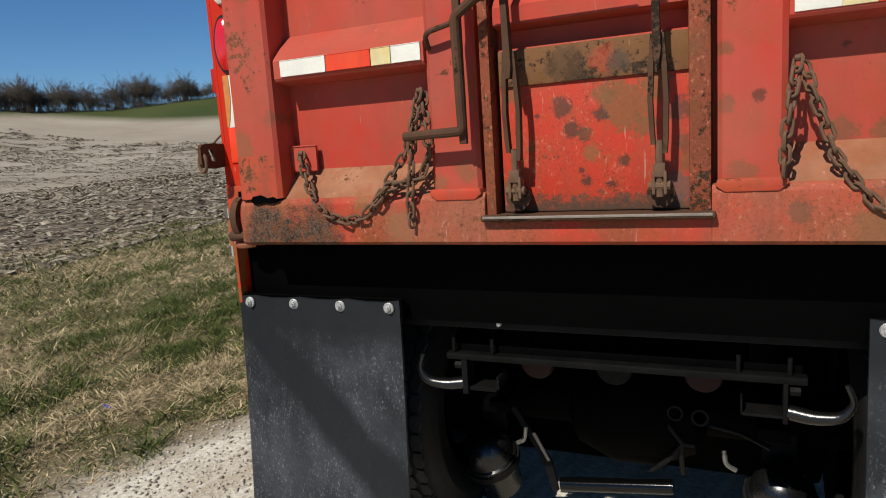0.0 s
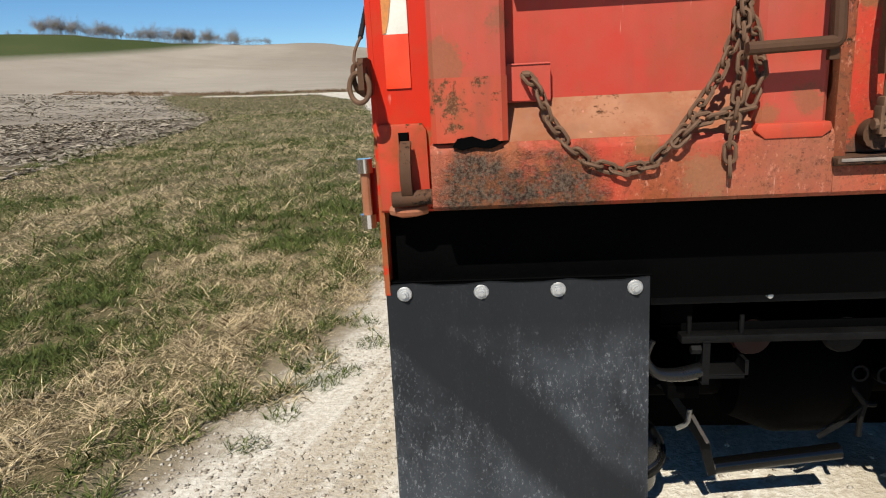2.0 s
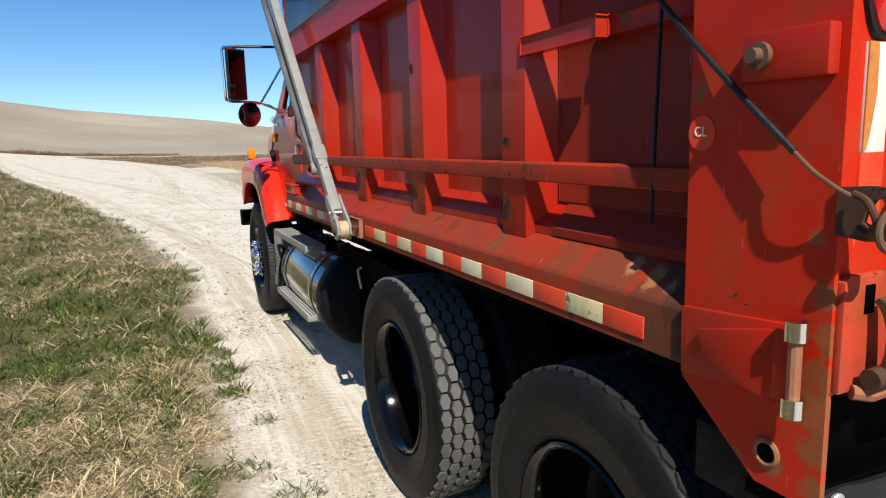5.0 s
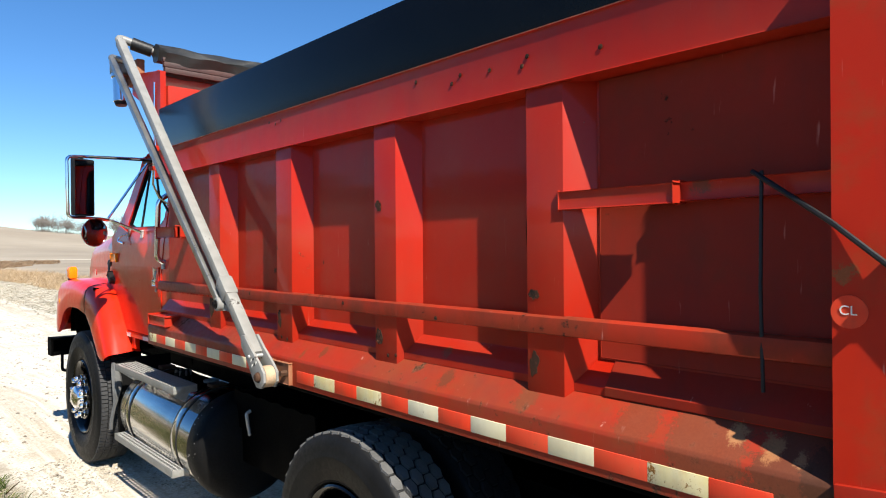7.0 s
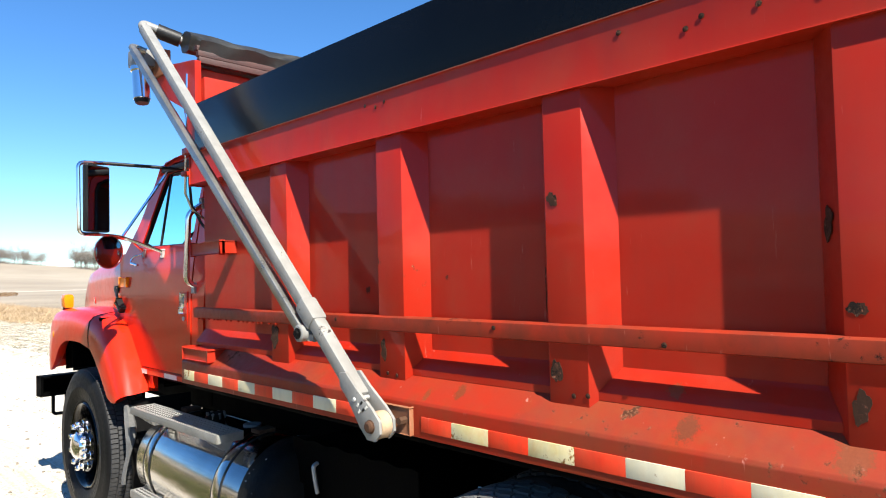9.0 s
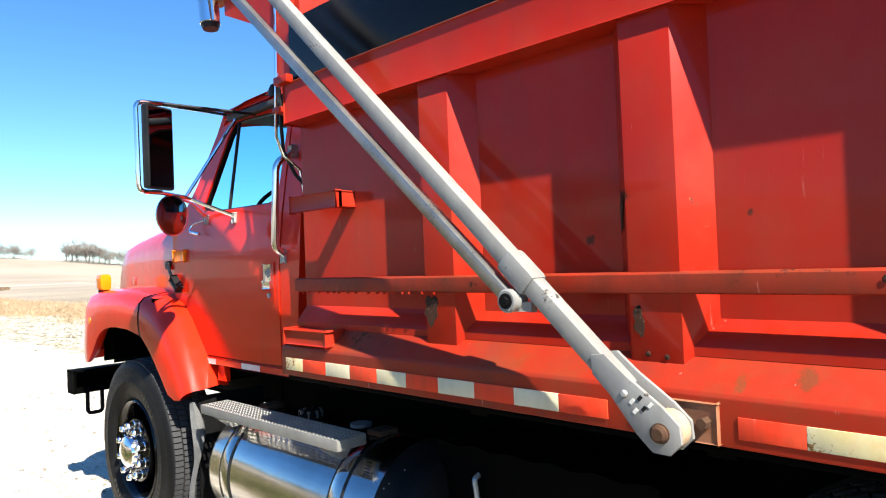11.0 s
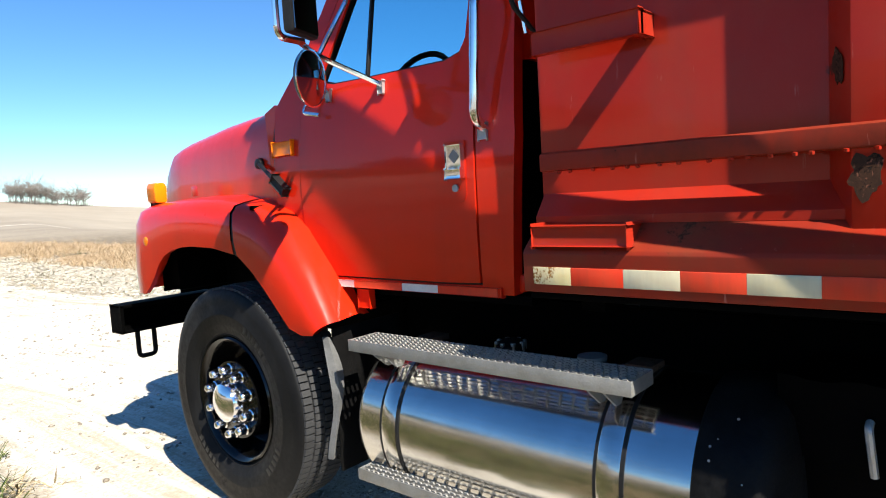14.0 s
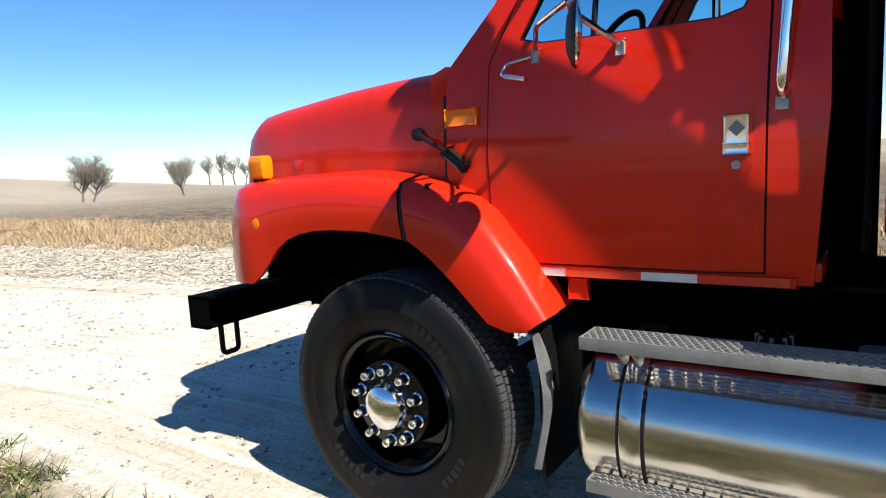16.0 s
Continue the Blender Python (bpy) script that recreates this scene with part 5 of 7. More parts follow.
def lettering(text, size, m, material, parent, label=""):
    """Flat letters in the built-in font, turned into a mesh."""
    cu = bpy.data.curves.new("lettering", "FONT")
    cu.body, cu.size, cu.extrude = text, size, 0.0006
    cu.align_x, cu.align_y = "CENTER", "CENTER"
    tmp = bpy.data.objects.new("lettering", cu)
    scene.collection.objects.link(tmp)
    me = bpy.data.meshes.new_from_object(tmp.evaluated_get(bpy.context.evaluated_depsgraph_get()))
    bpy.data.objects.remove(tmp)
    me.transform(Matrix.Translation(-ORIGIN[parent]) @ m)
    me.materials.clear()
    me.materials.append(material)
    ob = tagged(new("lettering", me), label)
    ob.parent = parent
    ORIGIN[ob] = ORIGIN[parent]
    return ob


FACE_LEFT = Matrix(((0, 0, -1, 0), (-1, 0, 0, 0), (0, 1, 0, 0), (0, 0, 0, 1)))
lettering("CL", 0.026, Matrix.Translation((-1.2105, 0.264, 1.59)) @ FACE_LEFT, WHITE_TAPE, truck, "white letters")

# --- chassis under the box -------------------------------------
b = box(B(), -1.2, 1.2, 0.06, 0.26, 0.905, 1.03, 0.008)
beam = part("cross_beam", b, BEAM, truck, "dusty black rear cross beam")
for x, z in ((-0.37, 0.985), (-0.37, 0.955), (-0.31, 0.925), (0.52, 0.98), (0.75, 0.96)):
    part("stud", lathe(B(), [(0.0, 0.0), (0.0, 0.008), (-0.012, 0.007), (-0.014, 0.0)], (x, 0.06, z), (0, 1, 0), 8), GALV, beam)
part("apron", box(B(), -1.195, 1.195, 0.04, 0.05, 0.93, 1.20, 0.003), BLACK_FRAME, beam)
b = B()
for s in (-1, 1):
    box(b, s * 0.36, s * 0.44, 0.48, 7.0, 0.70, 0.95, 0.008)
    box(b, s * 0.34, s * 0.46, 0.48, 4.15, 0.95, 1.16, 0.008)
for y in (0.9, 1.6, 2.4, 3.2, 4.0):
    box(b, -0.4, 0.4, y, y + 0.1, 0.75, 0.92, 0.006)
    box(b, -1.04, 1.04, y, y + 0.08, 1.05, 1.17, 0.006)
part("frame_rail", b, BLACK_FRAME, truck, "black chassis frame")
b = box(B(), -0.50, 0.49, 0.085, 0.125, 0.795, 0.815, 0.004)
for x in (-0.478, -0.352, 0.33, 0.45):
    tube(b, [(x, 0.10, 0.81), (x, 0.10, 0.862)], 0.006, 8)
bar = part("hitch_bar", b, BLACK_DUSTY, truck, "black steel hitch bar")
part("bar_web", box(B(), -0.49, 0.48, 0.125, 0.131, 0.79, 0.835, 0.002), BLACK_FRAME, bar)
for s in (-1, 1):
    pts = arc([(s * 0.445, 0.10, 0.718), (s * 0.505, 0.085, 0.712), (s * 0.565, 0.075, 0.722), (s * 0.592, 0.07, 0.765), (s * 0.572, 0.07, 0.812)], 6, 0.05)
    k = len(pts)
    hook = part("tow_hook", tube(B(), pts, [0.020 - 0.013 * (i / (k - 1)) ** 1.2 for i in range(k)], 12), CAN_BLACK, bar, "black curved tow hook")
    b = box(B(), s * 0.434, s * 0.446, 0.08, 0.13, 0.69, 0.80, 0.003)
    box(b, s * 0.335, s * 0.438, 0.09, 0.17, 0.70, 0.708, 0.002)
    box(b, s * 0.335, s * 0.34, 0.09, 0.17, 0.70, 0.745, 0.002)
    part("hook_bracket", b, BLACK_DUSTY, hook, "grimy folded hook bracket")
    part("nut", lathe(B(), [(-0.012, 0.0), (-0.012, 0.012), (0.012, 0.012), (0.012, 0.0)], (s * 0.462, 0.095, 0.776), (1, 0, 0), 6), BEAM, hook)
for x, mat in ((-0.262, DIM_LENS), (-0.02, BEAM), (0.238, DIM_LENS)):
    part("marker_lamp", lathe(B(), [(0.0, 0.0), (0.0, 0.056), (-0.015, 0.05), (-0.022, 0.0)], (x, 0.27, 0.742), (0, 1, 0), 22), mat, bar)
for x, z, r in ((0.044, 0.516, 0.036), (0.142, 0.531, 0.026), (0.218, 0.523, 0.028)):
    part("pipe_end", lathe(B(), [(0.3, 0.0), (0.3, r), (-0.05, r), (-0.05, r * 0.72), (0.06, r * 0.68), (0.06, 0.0)], (x, 0.50, z), (0, 1, -0.12), 18), BEAM, truck, "grimy black pipe end under the chassis")
for pts in ([(0.10, 0.46, 0.515), (0.14, 0.45, 0.47), (0.165, 0.45, 0.435), (0.20, 0.46, 0.43)], [(0.165, 0.45, 0.44), (0.16, 0.46, 0.38), (0.165, 0.47, 0.32)], [(0.25, 0.47, 0.50), (0.34, 0.40, 0.515), (0.42, 0.30, 0.52)], [(0.17, 0.45, 0.44), (0.12, 0.48, 0.36), (0.06, 0.50, 0.30)]):
    part("air_hose", tube(B(), arc(pts, 4, 0.03), 0.009, 8), BEAM, truck, "grimy black air hose")
for s, x in ((-1, -0.53), (1, 0.455)):
    b = lathe(B(), [(-0.16, 0.0), (-0.16, 0.07), (-0.14, 0.086), (-0.03, 0.088), (-0.025, 0.104), (0.0, 0.107), (0.025, 0.104), (0.03, 0.096), (0.075, 0.088), (0.105, 0.068), (0.12, 0.035), (0.124, 0.0)], (x, 0.50, 0.265), (s * 0.1, -0.42, 0.9), 32)
    can = part("brake_chamber", b, CAN_BLACK, truck, "glossy black brake chamber")
    part("clamp_ring", lathe(B(), [(-0.012, 0.105), (-0.012, 0.112), (0.012, 0.112), (0.012, 0.105)], (x, 0.50, 0.265), (s * 0.1, -0.42, 0.9), 32), BEAM, can)
    part("fitting", tube(B(), arc([(x - s * 0.13, 0.44, 0.37), (x - s * 0.16, 0.43, 0.39), (x - s * 0.165, 0.43, 0.44)], 4, 0.02), 0.008, 8), LIFT_STEEL, can, "bright steel air fitting")
    part("bracket", box(B(), x - 0.05, x + 0.05, 0.55, 0.57, 0.36, 0.52, 0.005), BEAM, can)
# slanting hanger strap with a bright rubbed edge
hang = part("hanger_strap", prism(B(), [(-0.46, 0.505), (-0.43, 0.512), (-0.41, 0.49), (-0.285, 0.30), (-0.262, 0.19), (-0.285, 0.18), (-0.32, 0.30), (-0.425, 0.475)], "y", 0.47, 0.482, 0.002), BEAM, truck, "grimy steel hanger strap")
part("wear_edge", prism(B(), [(-0.352, 0.40), (-0.342, 0.405), (-0.288, 0.305), (-0.298, 0.30)], "y", 0.464, 0.47), WORN_EDGE, hang)
b = tube(B(), [(-0.26, 0.50, 0.20), (0.13, 0.50, 0.25)], 0.026, 12)
part("torque_rod", b, GLOSS_BLACK, truck, "black torque rod")
for y in (0.64, 2.02):
    b = tube(B(), [(-0.95, y, 0.49), (0.95, y, 0.49)], 0.095, 14)
    lathe(b, [(-0.24, 0.08), (-0.20, 0.16), (-0.07, 0.215), (0.07, 0.215), (0.20, 0.16), (0.24, 0.08)], (0, y, 0.49), (1, 0, 0), 26)
    lathe(b, [(-0.16, 0.0), (-0.14, 0.08), (0.0, 0.18), (0.08, 0.0)], (0, y, 0.49), (0, 1, 0), 20)
    part("axle", b, BLACK_FRAME, truck, "black rear axle with differential")
for s in (-1, 1):
    b = prism(B(), [(0.30, 0.58), (1.33, 0.70), (2.36, 0.58), (2.36, 0.54), (1.33, 0.62), (0.30, 0.54)], "x", s * 0.38, s * 0.47, 0.004)
    part("leaf_spring", b, BLACK_FRAME, truck)

# Added block: stands in for the dark under the truck, hides bright ground.
part("dark_block", box(B(), -0.62, 0.62, 0.86, 1.70, 0.13, 0.80, 0.05), BLACK_FRAME, truck, "black block added between the axles in place of deep shade")
# mud flaps
for s in (-1, 1):
    rows = []
    for j in range(13):
        z = 0.995 - 0.78 * j / 12
        row = []
        for i in range(11):
            x = s * (1.206 - 0.604 * i / 10)
            wave = 0.004 * math.sin(i * 1.4) + (0.010 * (j / 12) ** 1.5 * math.sin(i * 0.75 + 0.4))
            top = 0.004 * math.sin(i * 2.0) if j == 0 else 0.0
            row.append((x, -0.012 - 0.05 * (j / 12) ** 1.4 + wave, z + top))
        rows.append(row)
    back = [[(x, y + 0.011, z) for x, y, z in r] for r in rows]
    b = loft(B(), rows)
    loft(b, back)
    loft(b, [rows[0], back[0]])
    loft(b, [rows[-1], back[-1]])
    loft(b, [[r[0] for r in rows], [r[0] for r in back]])
    loft(b, [[r[-1] for r in rows], [r[-1] for r in back]])
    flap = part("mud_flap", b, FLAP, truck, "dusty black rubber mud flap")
    for x in (1.163, 0.985, 0.809, 0.636):
        part("bolt", lathe(B(), [(0.0, 0.0), (0.004, 0.017), (-0.001, 0.018), (-0.004, 0.0155), (-0.004, 0.010), (-0.010, 0.010), (-0.0105, 0.006), (-0.016, 0.006), (-0.016, 0.0)], (s * x, -0.014, 0.976), (0, 1, 0), 14), GALV, flap, "grey bolt and washer")
    b = box(B(), s * 0.60, s * 1.205, 0.0, 0.018, 0.93, 1.0, 0.003)
    box(b, s * 0.60, s * 1.205, 0.018, 0.13, 0.94, 0.96, 0.003)
    part("flap_bar", b, BLACK_FRAME, truck)

# --- wheels ------------------------------------------------------


def tyre_mesh(name, R, w, rim, material):
    h = w / 2
    prof = [(-h * 0.72, rim), (-h * 0.84, rim + 0.006), (-h * 0.88, rim + 0.012), (-h * 0.875, rim + 0.017), (-h * 0.91, rim + 0.022), (-h * 0.98, rim + 0.06), (-h * 0.992, rim + 0.062), (-h * 1.0, rim + 0.10), (-h * 1.012, rim + 0.104), (-h * 1.012, rim + 0.112), (-h, rim + 0.116), (-h * 0.985, R - 0.07), (-h * 0.955, R - 0.045), (-h * 0.94, R - 0.04), (-h * 0.90, R - 0.022), (-h * 0.84, R - 0.014)]
    prof += [(0.0, R - 0.011)] + [(-a, r) for a, r in prof[::-1]]
    return mesh_of(name, lathe(B(), prof, (0, 0, 0), (1, 0, 0), 64), material, 50)


def tread_mesh(name, R, w, rows, count, material, depth=0.014, hexa=True):
    """Tread blocks in rows round the tyre."""
    vs, fs = [], []
    rw = w * 0.86 / rows
    for k in range(rows):
        xc = -w * 0.43 + (k + 0.5) * rw
        crown = 0.010 * (2 * xc / w) ** 2 * 2
        for j in range(count):
            a0 = 2 * math.pi * (j + (0.5 if k % 2 else 0.0)) / count
            da = 2 * math.pi / count * 0.44
            hx = rw * 0.46
            if hexa:
                ring = [(-hx * 0.55, -da), (hx * 0.55, -da), (hx, 0), (hx * 0.55, da), (-hx * 0.55, da), (-hx, 0)]
                ring = [(x * 1.05, a * 1.02) for x, a in ring]
            else:
                ring = [(-hx, -da * 1.05), (hx, -da * 0.85), (hx, da * 1.05), (-hx, da * 0.85)]
            base = len(vs)
            for rr, sc in ((R - 0.016, 1.0), (R - crown * 0.5, 0.95)):
                for x, a in ring:
                    t = a0 + a * sc
                    vs.append((xc + x * sc, rr * math.cos(t), rr * math.sin(t)))
            q = len(ring)
            fs.append(tuple(base + q + i for i in range(q)))
            for i in range(q):
                fs.append((base + i, base + (i + 1) % q, base + q + (i + 1) % q, base + q + i))
    me = bpy.data.meshes.new(name)
    me.from_pydata(vs, [], fs)
    me.materials.append(material)
    return me


RIM_R = 0.297
# same tread as REAR_TREAD, in the colour with shade painted in
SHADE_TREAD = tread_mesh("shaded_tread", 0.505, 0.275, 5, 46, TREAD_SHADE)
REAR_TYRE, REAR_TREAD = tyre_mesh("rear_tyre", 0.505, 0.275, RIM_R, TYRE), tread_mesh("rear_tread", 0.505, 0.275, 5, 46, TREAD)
FRONT_TYRE, FRONT_TREAD = tyre_mesh("front_tyre", 0.535, 0.29, RIM_R, TYRE), tread_mesh("front_tread", 0.535, 0.29, 5, 104, TREAD_FRONT, 0.012, False)
REAR_RIM = mesh_of("rear_rim", lathe(B(), [(-0.118, 0.296), (-0.124, 0.288), (-0.118, 0.278), (-0.09, 0.262), (-0.02, 0.256), (0.04, 0.25), (0.075, 0.235), (0.085, 0.16), (0.085, 0.135), (0.06, 0.13), (0.03, 0.118), (0.02, 0.10), (0.018, 0.0)], (0, 0, 0), (1, 0, 0), 48), GLOSS_BLACK)
FRONT_RIM = mesh_of("front_rim", lathe(B(), [(-0.124, 0.298), (-0.132, 0.29), (-0.126, 0.278), (-0.10, 0.262), (-0.02, 0.256), (0.01, 0.245), (0.01, 0.205), (-0.06, 0.188), (-0.12, 0.182), (-0.13, 0.11), (-0.14, 0.10), (-0.14, 0.0)], (0, 0, 0), (1, 0, 0), 48), GLOSS_BLACK)
NUT = mesh_of("lug_nut", lathe(B(), [(0.0, 0.0), (0.0, 0.026), (-0.010, 0.027), (-0.014, 0.022), (-0.034, 0.021), (-0.046, 0.0205), (-0.056, 0.015), (-0.061, 0.0)], (0, 0, 0), (1, 0, 0), 12), CHROME)
CAP = mesh_of("hub_cap", lathe(B(), [(0.0, 0.098), (-0.03, 0.098), (-0.055, 0.088), (-0.074, 0.056), (-0.08, 0.0)], (0, 0, 0), (1, 0, 0), 36), CHROME)


LETTER = mesh_of("raised_letter", box(B(), -0.0015, 0.0, -0.011, 0.011, -0.016, 0.016, 0.001), RUBBER)


def wheel(s, x, y, z, front=False, spin=0.0, turn=0.0, dark=False):
    """A wheel whose middle plane is at x; s is -1 where its face looks left."""
    m = Matrix.Translation((x, y, z)) @ Matrix.Rotation(radians(turn), 4, "Z") @ Matrix.Diagonal((-s, 1, 1, 1)) @ Matrix.Rotation(radians(spin), 4, "X")
    if s > 0:
        m = Matrix.Translation((x, y, z)) @ Matrix.Rotation(radians(180 + turn), 4, "Z") @ Matrix.Rotation(radians(spin), 4, "X")
    root = piece("wheel", FRONT_RIM if front else REAR_RIM, truck, m)
    tagged(root, "front wheel with black hub and chrome nuts" if front else "black steel dual wheel with dusty tread")
    inv = ORIGIN[truck]
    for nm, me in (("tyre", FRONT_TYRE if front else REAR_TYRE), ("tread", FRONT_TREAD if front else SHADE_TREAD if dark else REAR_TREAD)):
        ob = new(nm, me)
        ob.parent = root
        ORIGIN[ob] = inv
    if front and s < 0:
        for a0, count in ((20, 6), (200, 6), (110, 5)):
            for k in range(count):
                a = radians(a0 + k * 5.2)
                o = new("raised_letter", LETTER)
                o.parent = root
                o.matrix_basis = Matrix.Rotation(a, 4, "X") @ Matrix.Translation((-0.1445, 0.0, 0.382))
    if front:
        cap = new("hub_cap", CAP)
        cap.parent = root
        cap.matrix_basis = Matrix.Translation((-0.128, 0, 0))
        tagged(cap, "polished chrome hub cap")
        for k in range(10):
            a = 2 * math.pi * k / 10 + 0.2
            o = new("lug_nut", NUT)
            o.parent = root
            o.matrix_basis = Matrix.Translation((-0.126, 0.15 * math.cos(a), 0.15 * math.sin(a)))
    return root


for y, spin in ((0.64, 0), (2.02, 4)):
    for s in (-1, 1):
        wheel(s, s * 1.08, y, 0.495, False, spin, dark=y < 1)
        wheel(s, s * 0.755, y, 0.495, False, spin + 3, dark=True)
for s in (-1, 1):
    wheel(s, s * 1.055, 5.835, 0.526, True, 6)
part("axle", tube(B(), [(-0.98, 5.835, 0.45), (-0.5, 5.835, 0.40), (0.5, 5.835, 0.40), (0.98, 5.835, 0.45)], 0.055, 10), BLACK_FRAME, truck, "black front axle")

# --- fuel tank and steps -------------------------------------------
TX, TZ, TR = -0.83, 0.535, 0.30
b = lathe(B(), [(5.07, 0.0), (5.075, 0.20), (5.06, 0.27), (5.03, 0.297), (5.01, 0.30), (3.74, 0.30), (3.73, 0.296)], (TX, 0, TZ), (0, 1, 0), 64)
tank = part("fuel_tank", b, TANK_STEEL, truck, "polished aluminium fuel tank")
part("tank_end", lathe(B(), [(3.735, 0.301), (3.732, 0.313), (3.70, 0.318), (3.64, 0.322), (3.59, 0.318), (3.555, 0.30), (3.53, 0.26), (3.515, 0.18), (3.505, 0.08), (3.503, 0.0)], (TX, 0, TZ), (0, 1, 0), 56), BEAM, tank, "black rear end of the tank with dried splashes")
r = random.Random(5)
for k in range(15):
    a, y = radians(r.uniform(125, 215)), r.uniform(3.585, 3.70)
    rad = 0.3225 - 0.0006 * abs(y - 3.64) * 100 * 0.6
    out = Vector((math.cos(a), 0, math.sin(a)))
    size = r.uniform(0.002, 0.0045)
    part("splash", lathe(B(), [(0.0, 0.0), (0.0, size), (0.002, size * 0.7), (0.0022, 0.0)], Vector((TX, y, TZ)) + out * (rad - 0.001), out, 6), GALV, tank)
for y in (4.86, 3.97):
    b = lathe(B(), [(y - 0.036, 0.299), (y - 0.036, 0.3055), (y - 0.033, 0.307), (y + 0.033, 0.307), (y + 0.036, 0.3055), (y + 0.036, 0.299)], (TX, 0, TZ), (0, 1, 0), 56)
    strap = part("strap", b, TANK_STEEL, tank, "polished tank strap")
    for e in (-0.042, 0.042):
        part("strap_edge", lathe(B(), [(y + e - 0.007, 0.299), (y + e - 0.006, 0.304), (y + e + 0.006, 0.304), (y + e + 0.007, 0.299)], (TX, 0, TZ), (0, 1, 0), 56), RUBBER, strap, "black rubber strap lining")
    part("strap_block", box(B(), -0.90, -0.80, y - 0.045, y + 0.045, 0.838, 0.862, 0.006), RUST_ONLY, strap, "rusty strap anchor")
part("filler_cap", lathe(B(), [(0, 0.0), (0, 0.052), (0.03, 0.056), (0.055, 0.05), (0.06, 0.0)], (-0.88, 4.46, 0.825), (-0.15, 0, 1), 20), BLACK_DUSTY, tank, "dark fuel filler cap")
for k in range(8):
    a = radians(45 * k)
    part("cap_lug", box(B(), -0.88 + 0.05 * math.cos(a) - 0.007, -0.88 + 0.05 * math.cos(a) + 0.007, 4.46 + 0.05 * math.sin(a) - 0.007, 4.46 + 0.05 * math.sin(a) + 0.007, 0.85, 0.885, 0.003), LIFT_STEEL, tank)
part("sender", lathe(B(), [(0, 0.0), (0, 0.05), (0.012, 0.05), (0.014, 0.0)], (-0.80, 4.18, 0.832), (0, 0, 1), 20), ALLOY, tank)


def step(name, x0, x1, y0, y1, z):
    """An open grating step: a folded frame, serrated long bars and cross bars with light between them."""
    b = B()
    for a, w in ((x0, 0.005), (x1 - 0.005, 0.005)):
        box(b, a, a + w, y0, y1, z - 0.044, z, 0.0015)
    for a in (y0, y1 - 0.005):
        box(b, x0 + 0.005, x1 - 0.005, a, a + 0.005, z - 0.044, z - 0.001, 0.0015)
    ob = part(name, b, TREADPLATE, truck, "grey aluminium grating step")
    wide = x1 - x0 - 0.02
    nub = mesh_of("tooth", prism(B(), [(-0.0105, 0.0), (-0.006, 0.0055), (0.006, 0.0055), (0.0105, 0.0)], "x", -0.0035, 0.0035), TREADPLATE, 0)
    for k in range(6):
        xc = x0 + 0.012 + wide * k / 5
        bar = part("grip_bar", box(B(), xc - 0.0035, xc + 0.0035, y0 + 0.005, y1 - 0.005, z - 0.022, z - 0.003, 0.0), TREADPLATE, ob, "", 0)
        for i in range(int((y1 - y0 - 0.02) / 0.026)):
            piece("tooth", nub, bar, Matrix.Translation((xc, y0 + 0.022 + i * 0.026 + 0.013 * (k % 2), z - 0.0035)))
    cross = mesh_of("cross_bar", box(B(), x0 + 0.005, x1 - 0.005, -0.004, 0.004, z - 0.02, z - 0.006, 0.0), TREADPLATE, 0)
    for i in range(int((y1 - y0) / 0.052)):
        piece("cross_bar", cross, ob, Matrix.Translation((0, y0 + 0.035 + i * 0.052, 0)))
    return ob


up = step("upper_step", -1.165, -1.02, 3.87, 5.015, 0.892)
low = step("lower_step", -1.175, -1.03, 3.87, 5.0, 0.392)
for y in (4.86, 3.98):
    for dy in (-0.025, 0.025):
        part("step_bracket", prism(B(), [(-1.155, 0.85), (-1.155, 0.842), (-1.09, 0.79), (-1.06, 0.79), (-1.02, 0.85)], "y", y + dy - 0.004, y + dy + 0.004), TREADPLATE, up)
        part("step_bracket", prism(B(), [(-1.16, 0.36), (-1.16, 0.345), (-1.00, 0.30), (-0.98, 0.33), (-1.05, 0.36)], "y", y + dy - 0.004, y + dy + 0.004), TREADPLATE, low)
# splash guard behind the front wheel: a dark sheet with a pale curled edge
b = box(B(), -1.09, -0.70, 5.195, 5.205, 0.30, 0.90, 0.003)
guard = part("splash_guard", b, BLACK_DUSTY, truck, "black splash guard with a dusty curled rubber edge")
rows = []
for k in range(15):
    q = k / 14
    w = 0.012 + 0.030 * math.sin(math.pi * min(1.0, q * 1.6)) * (1 - 0.55 * q)
    x = -1.125 + 0.02 * math.sin(5 * q)
    y = 5.19 - 0.035 * math.sin(math.pi * q)
    z = 0.875 - 0.50 * q
    rows.append([(x - w, y + 0.012, z), (x - w * 0.4, y - 0.012, z), (x + w * 0.6, y - 0.008, z), (x + w, y + 0.012, z), (x + w * 0.4, y + 0.02, z), (x - w * 0.6, y + 0.02, z)])
part("curled_edge", loft(B(), rows, closed=True, caps=True), plain("dusty grey rubber guard", (0.11, 0.11, 0.107), 0.8, 0.0, 0.4, 9.0, 0.4), guard, "pale dusty rubber edge")
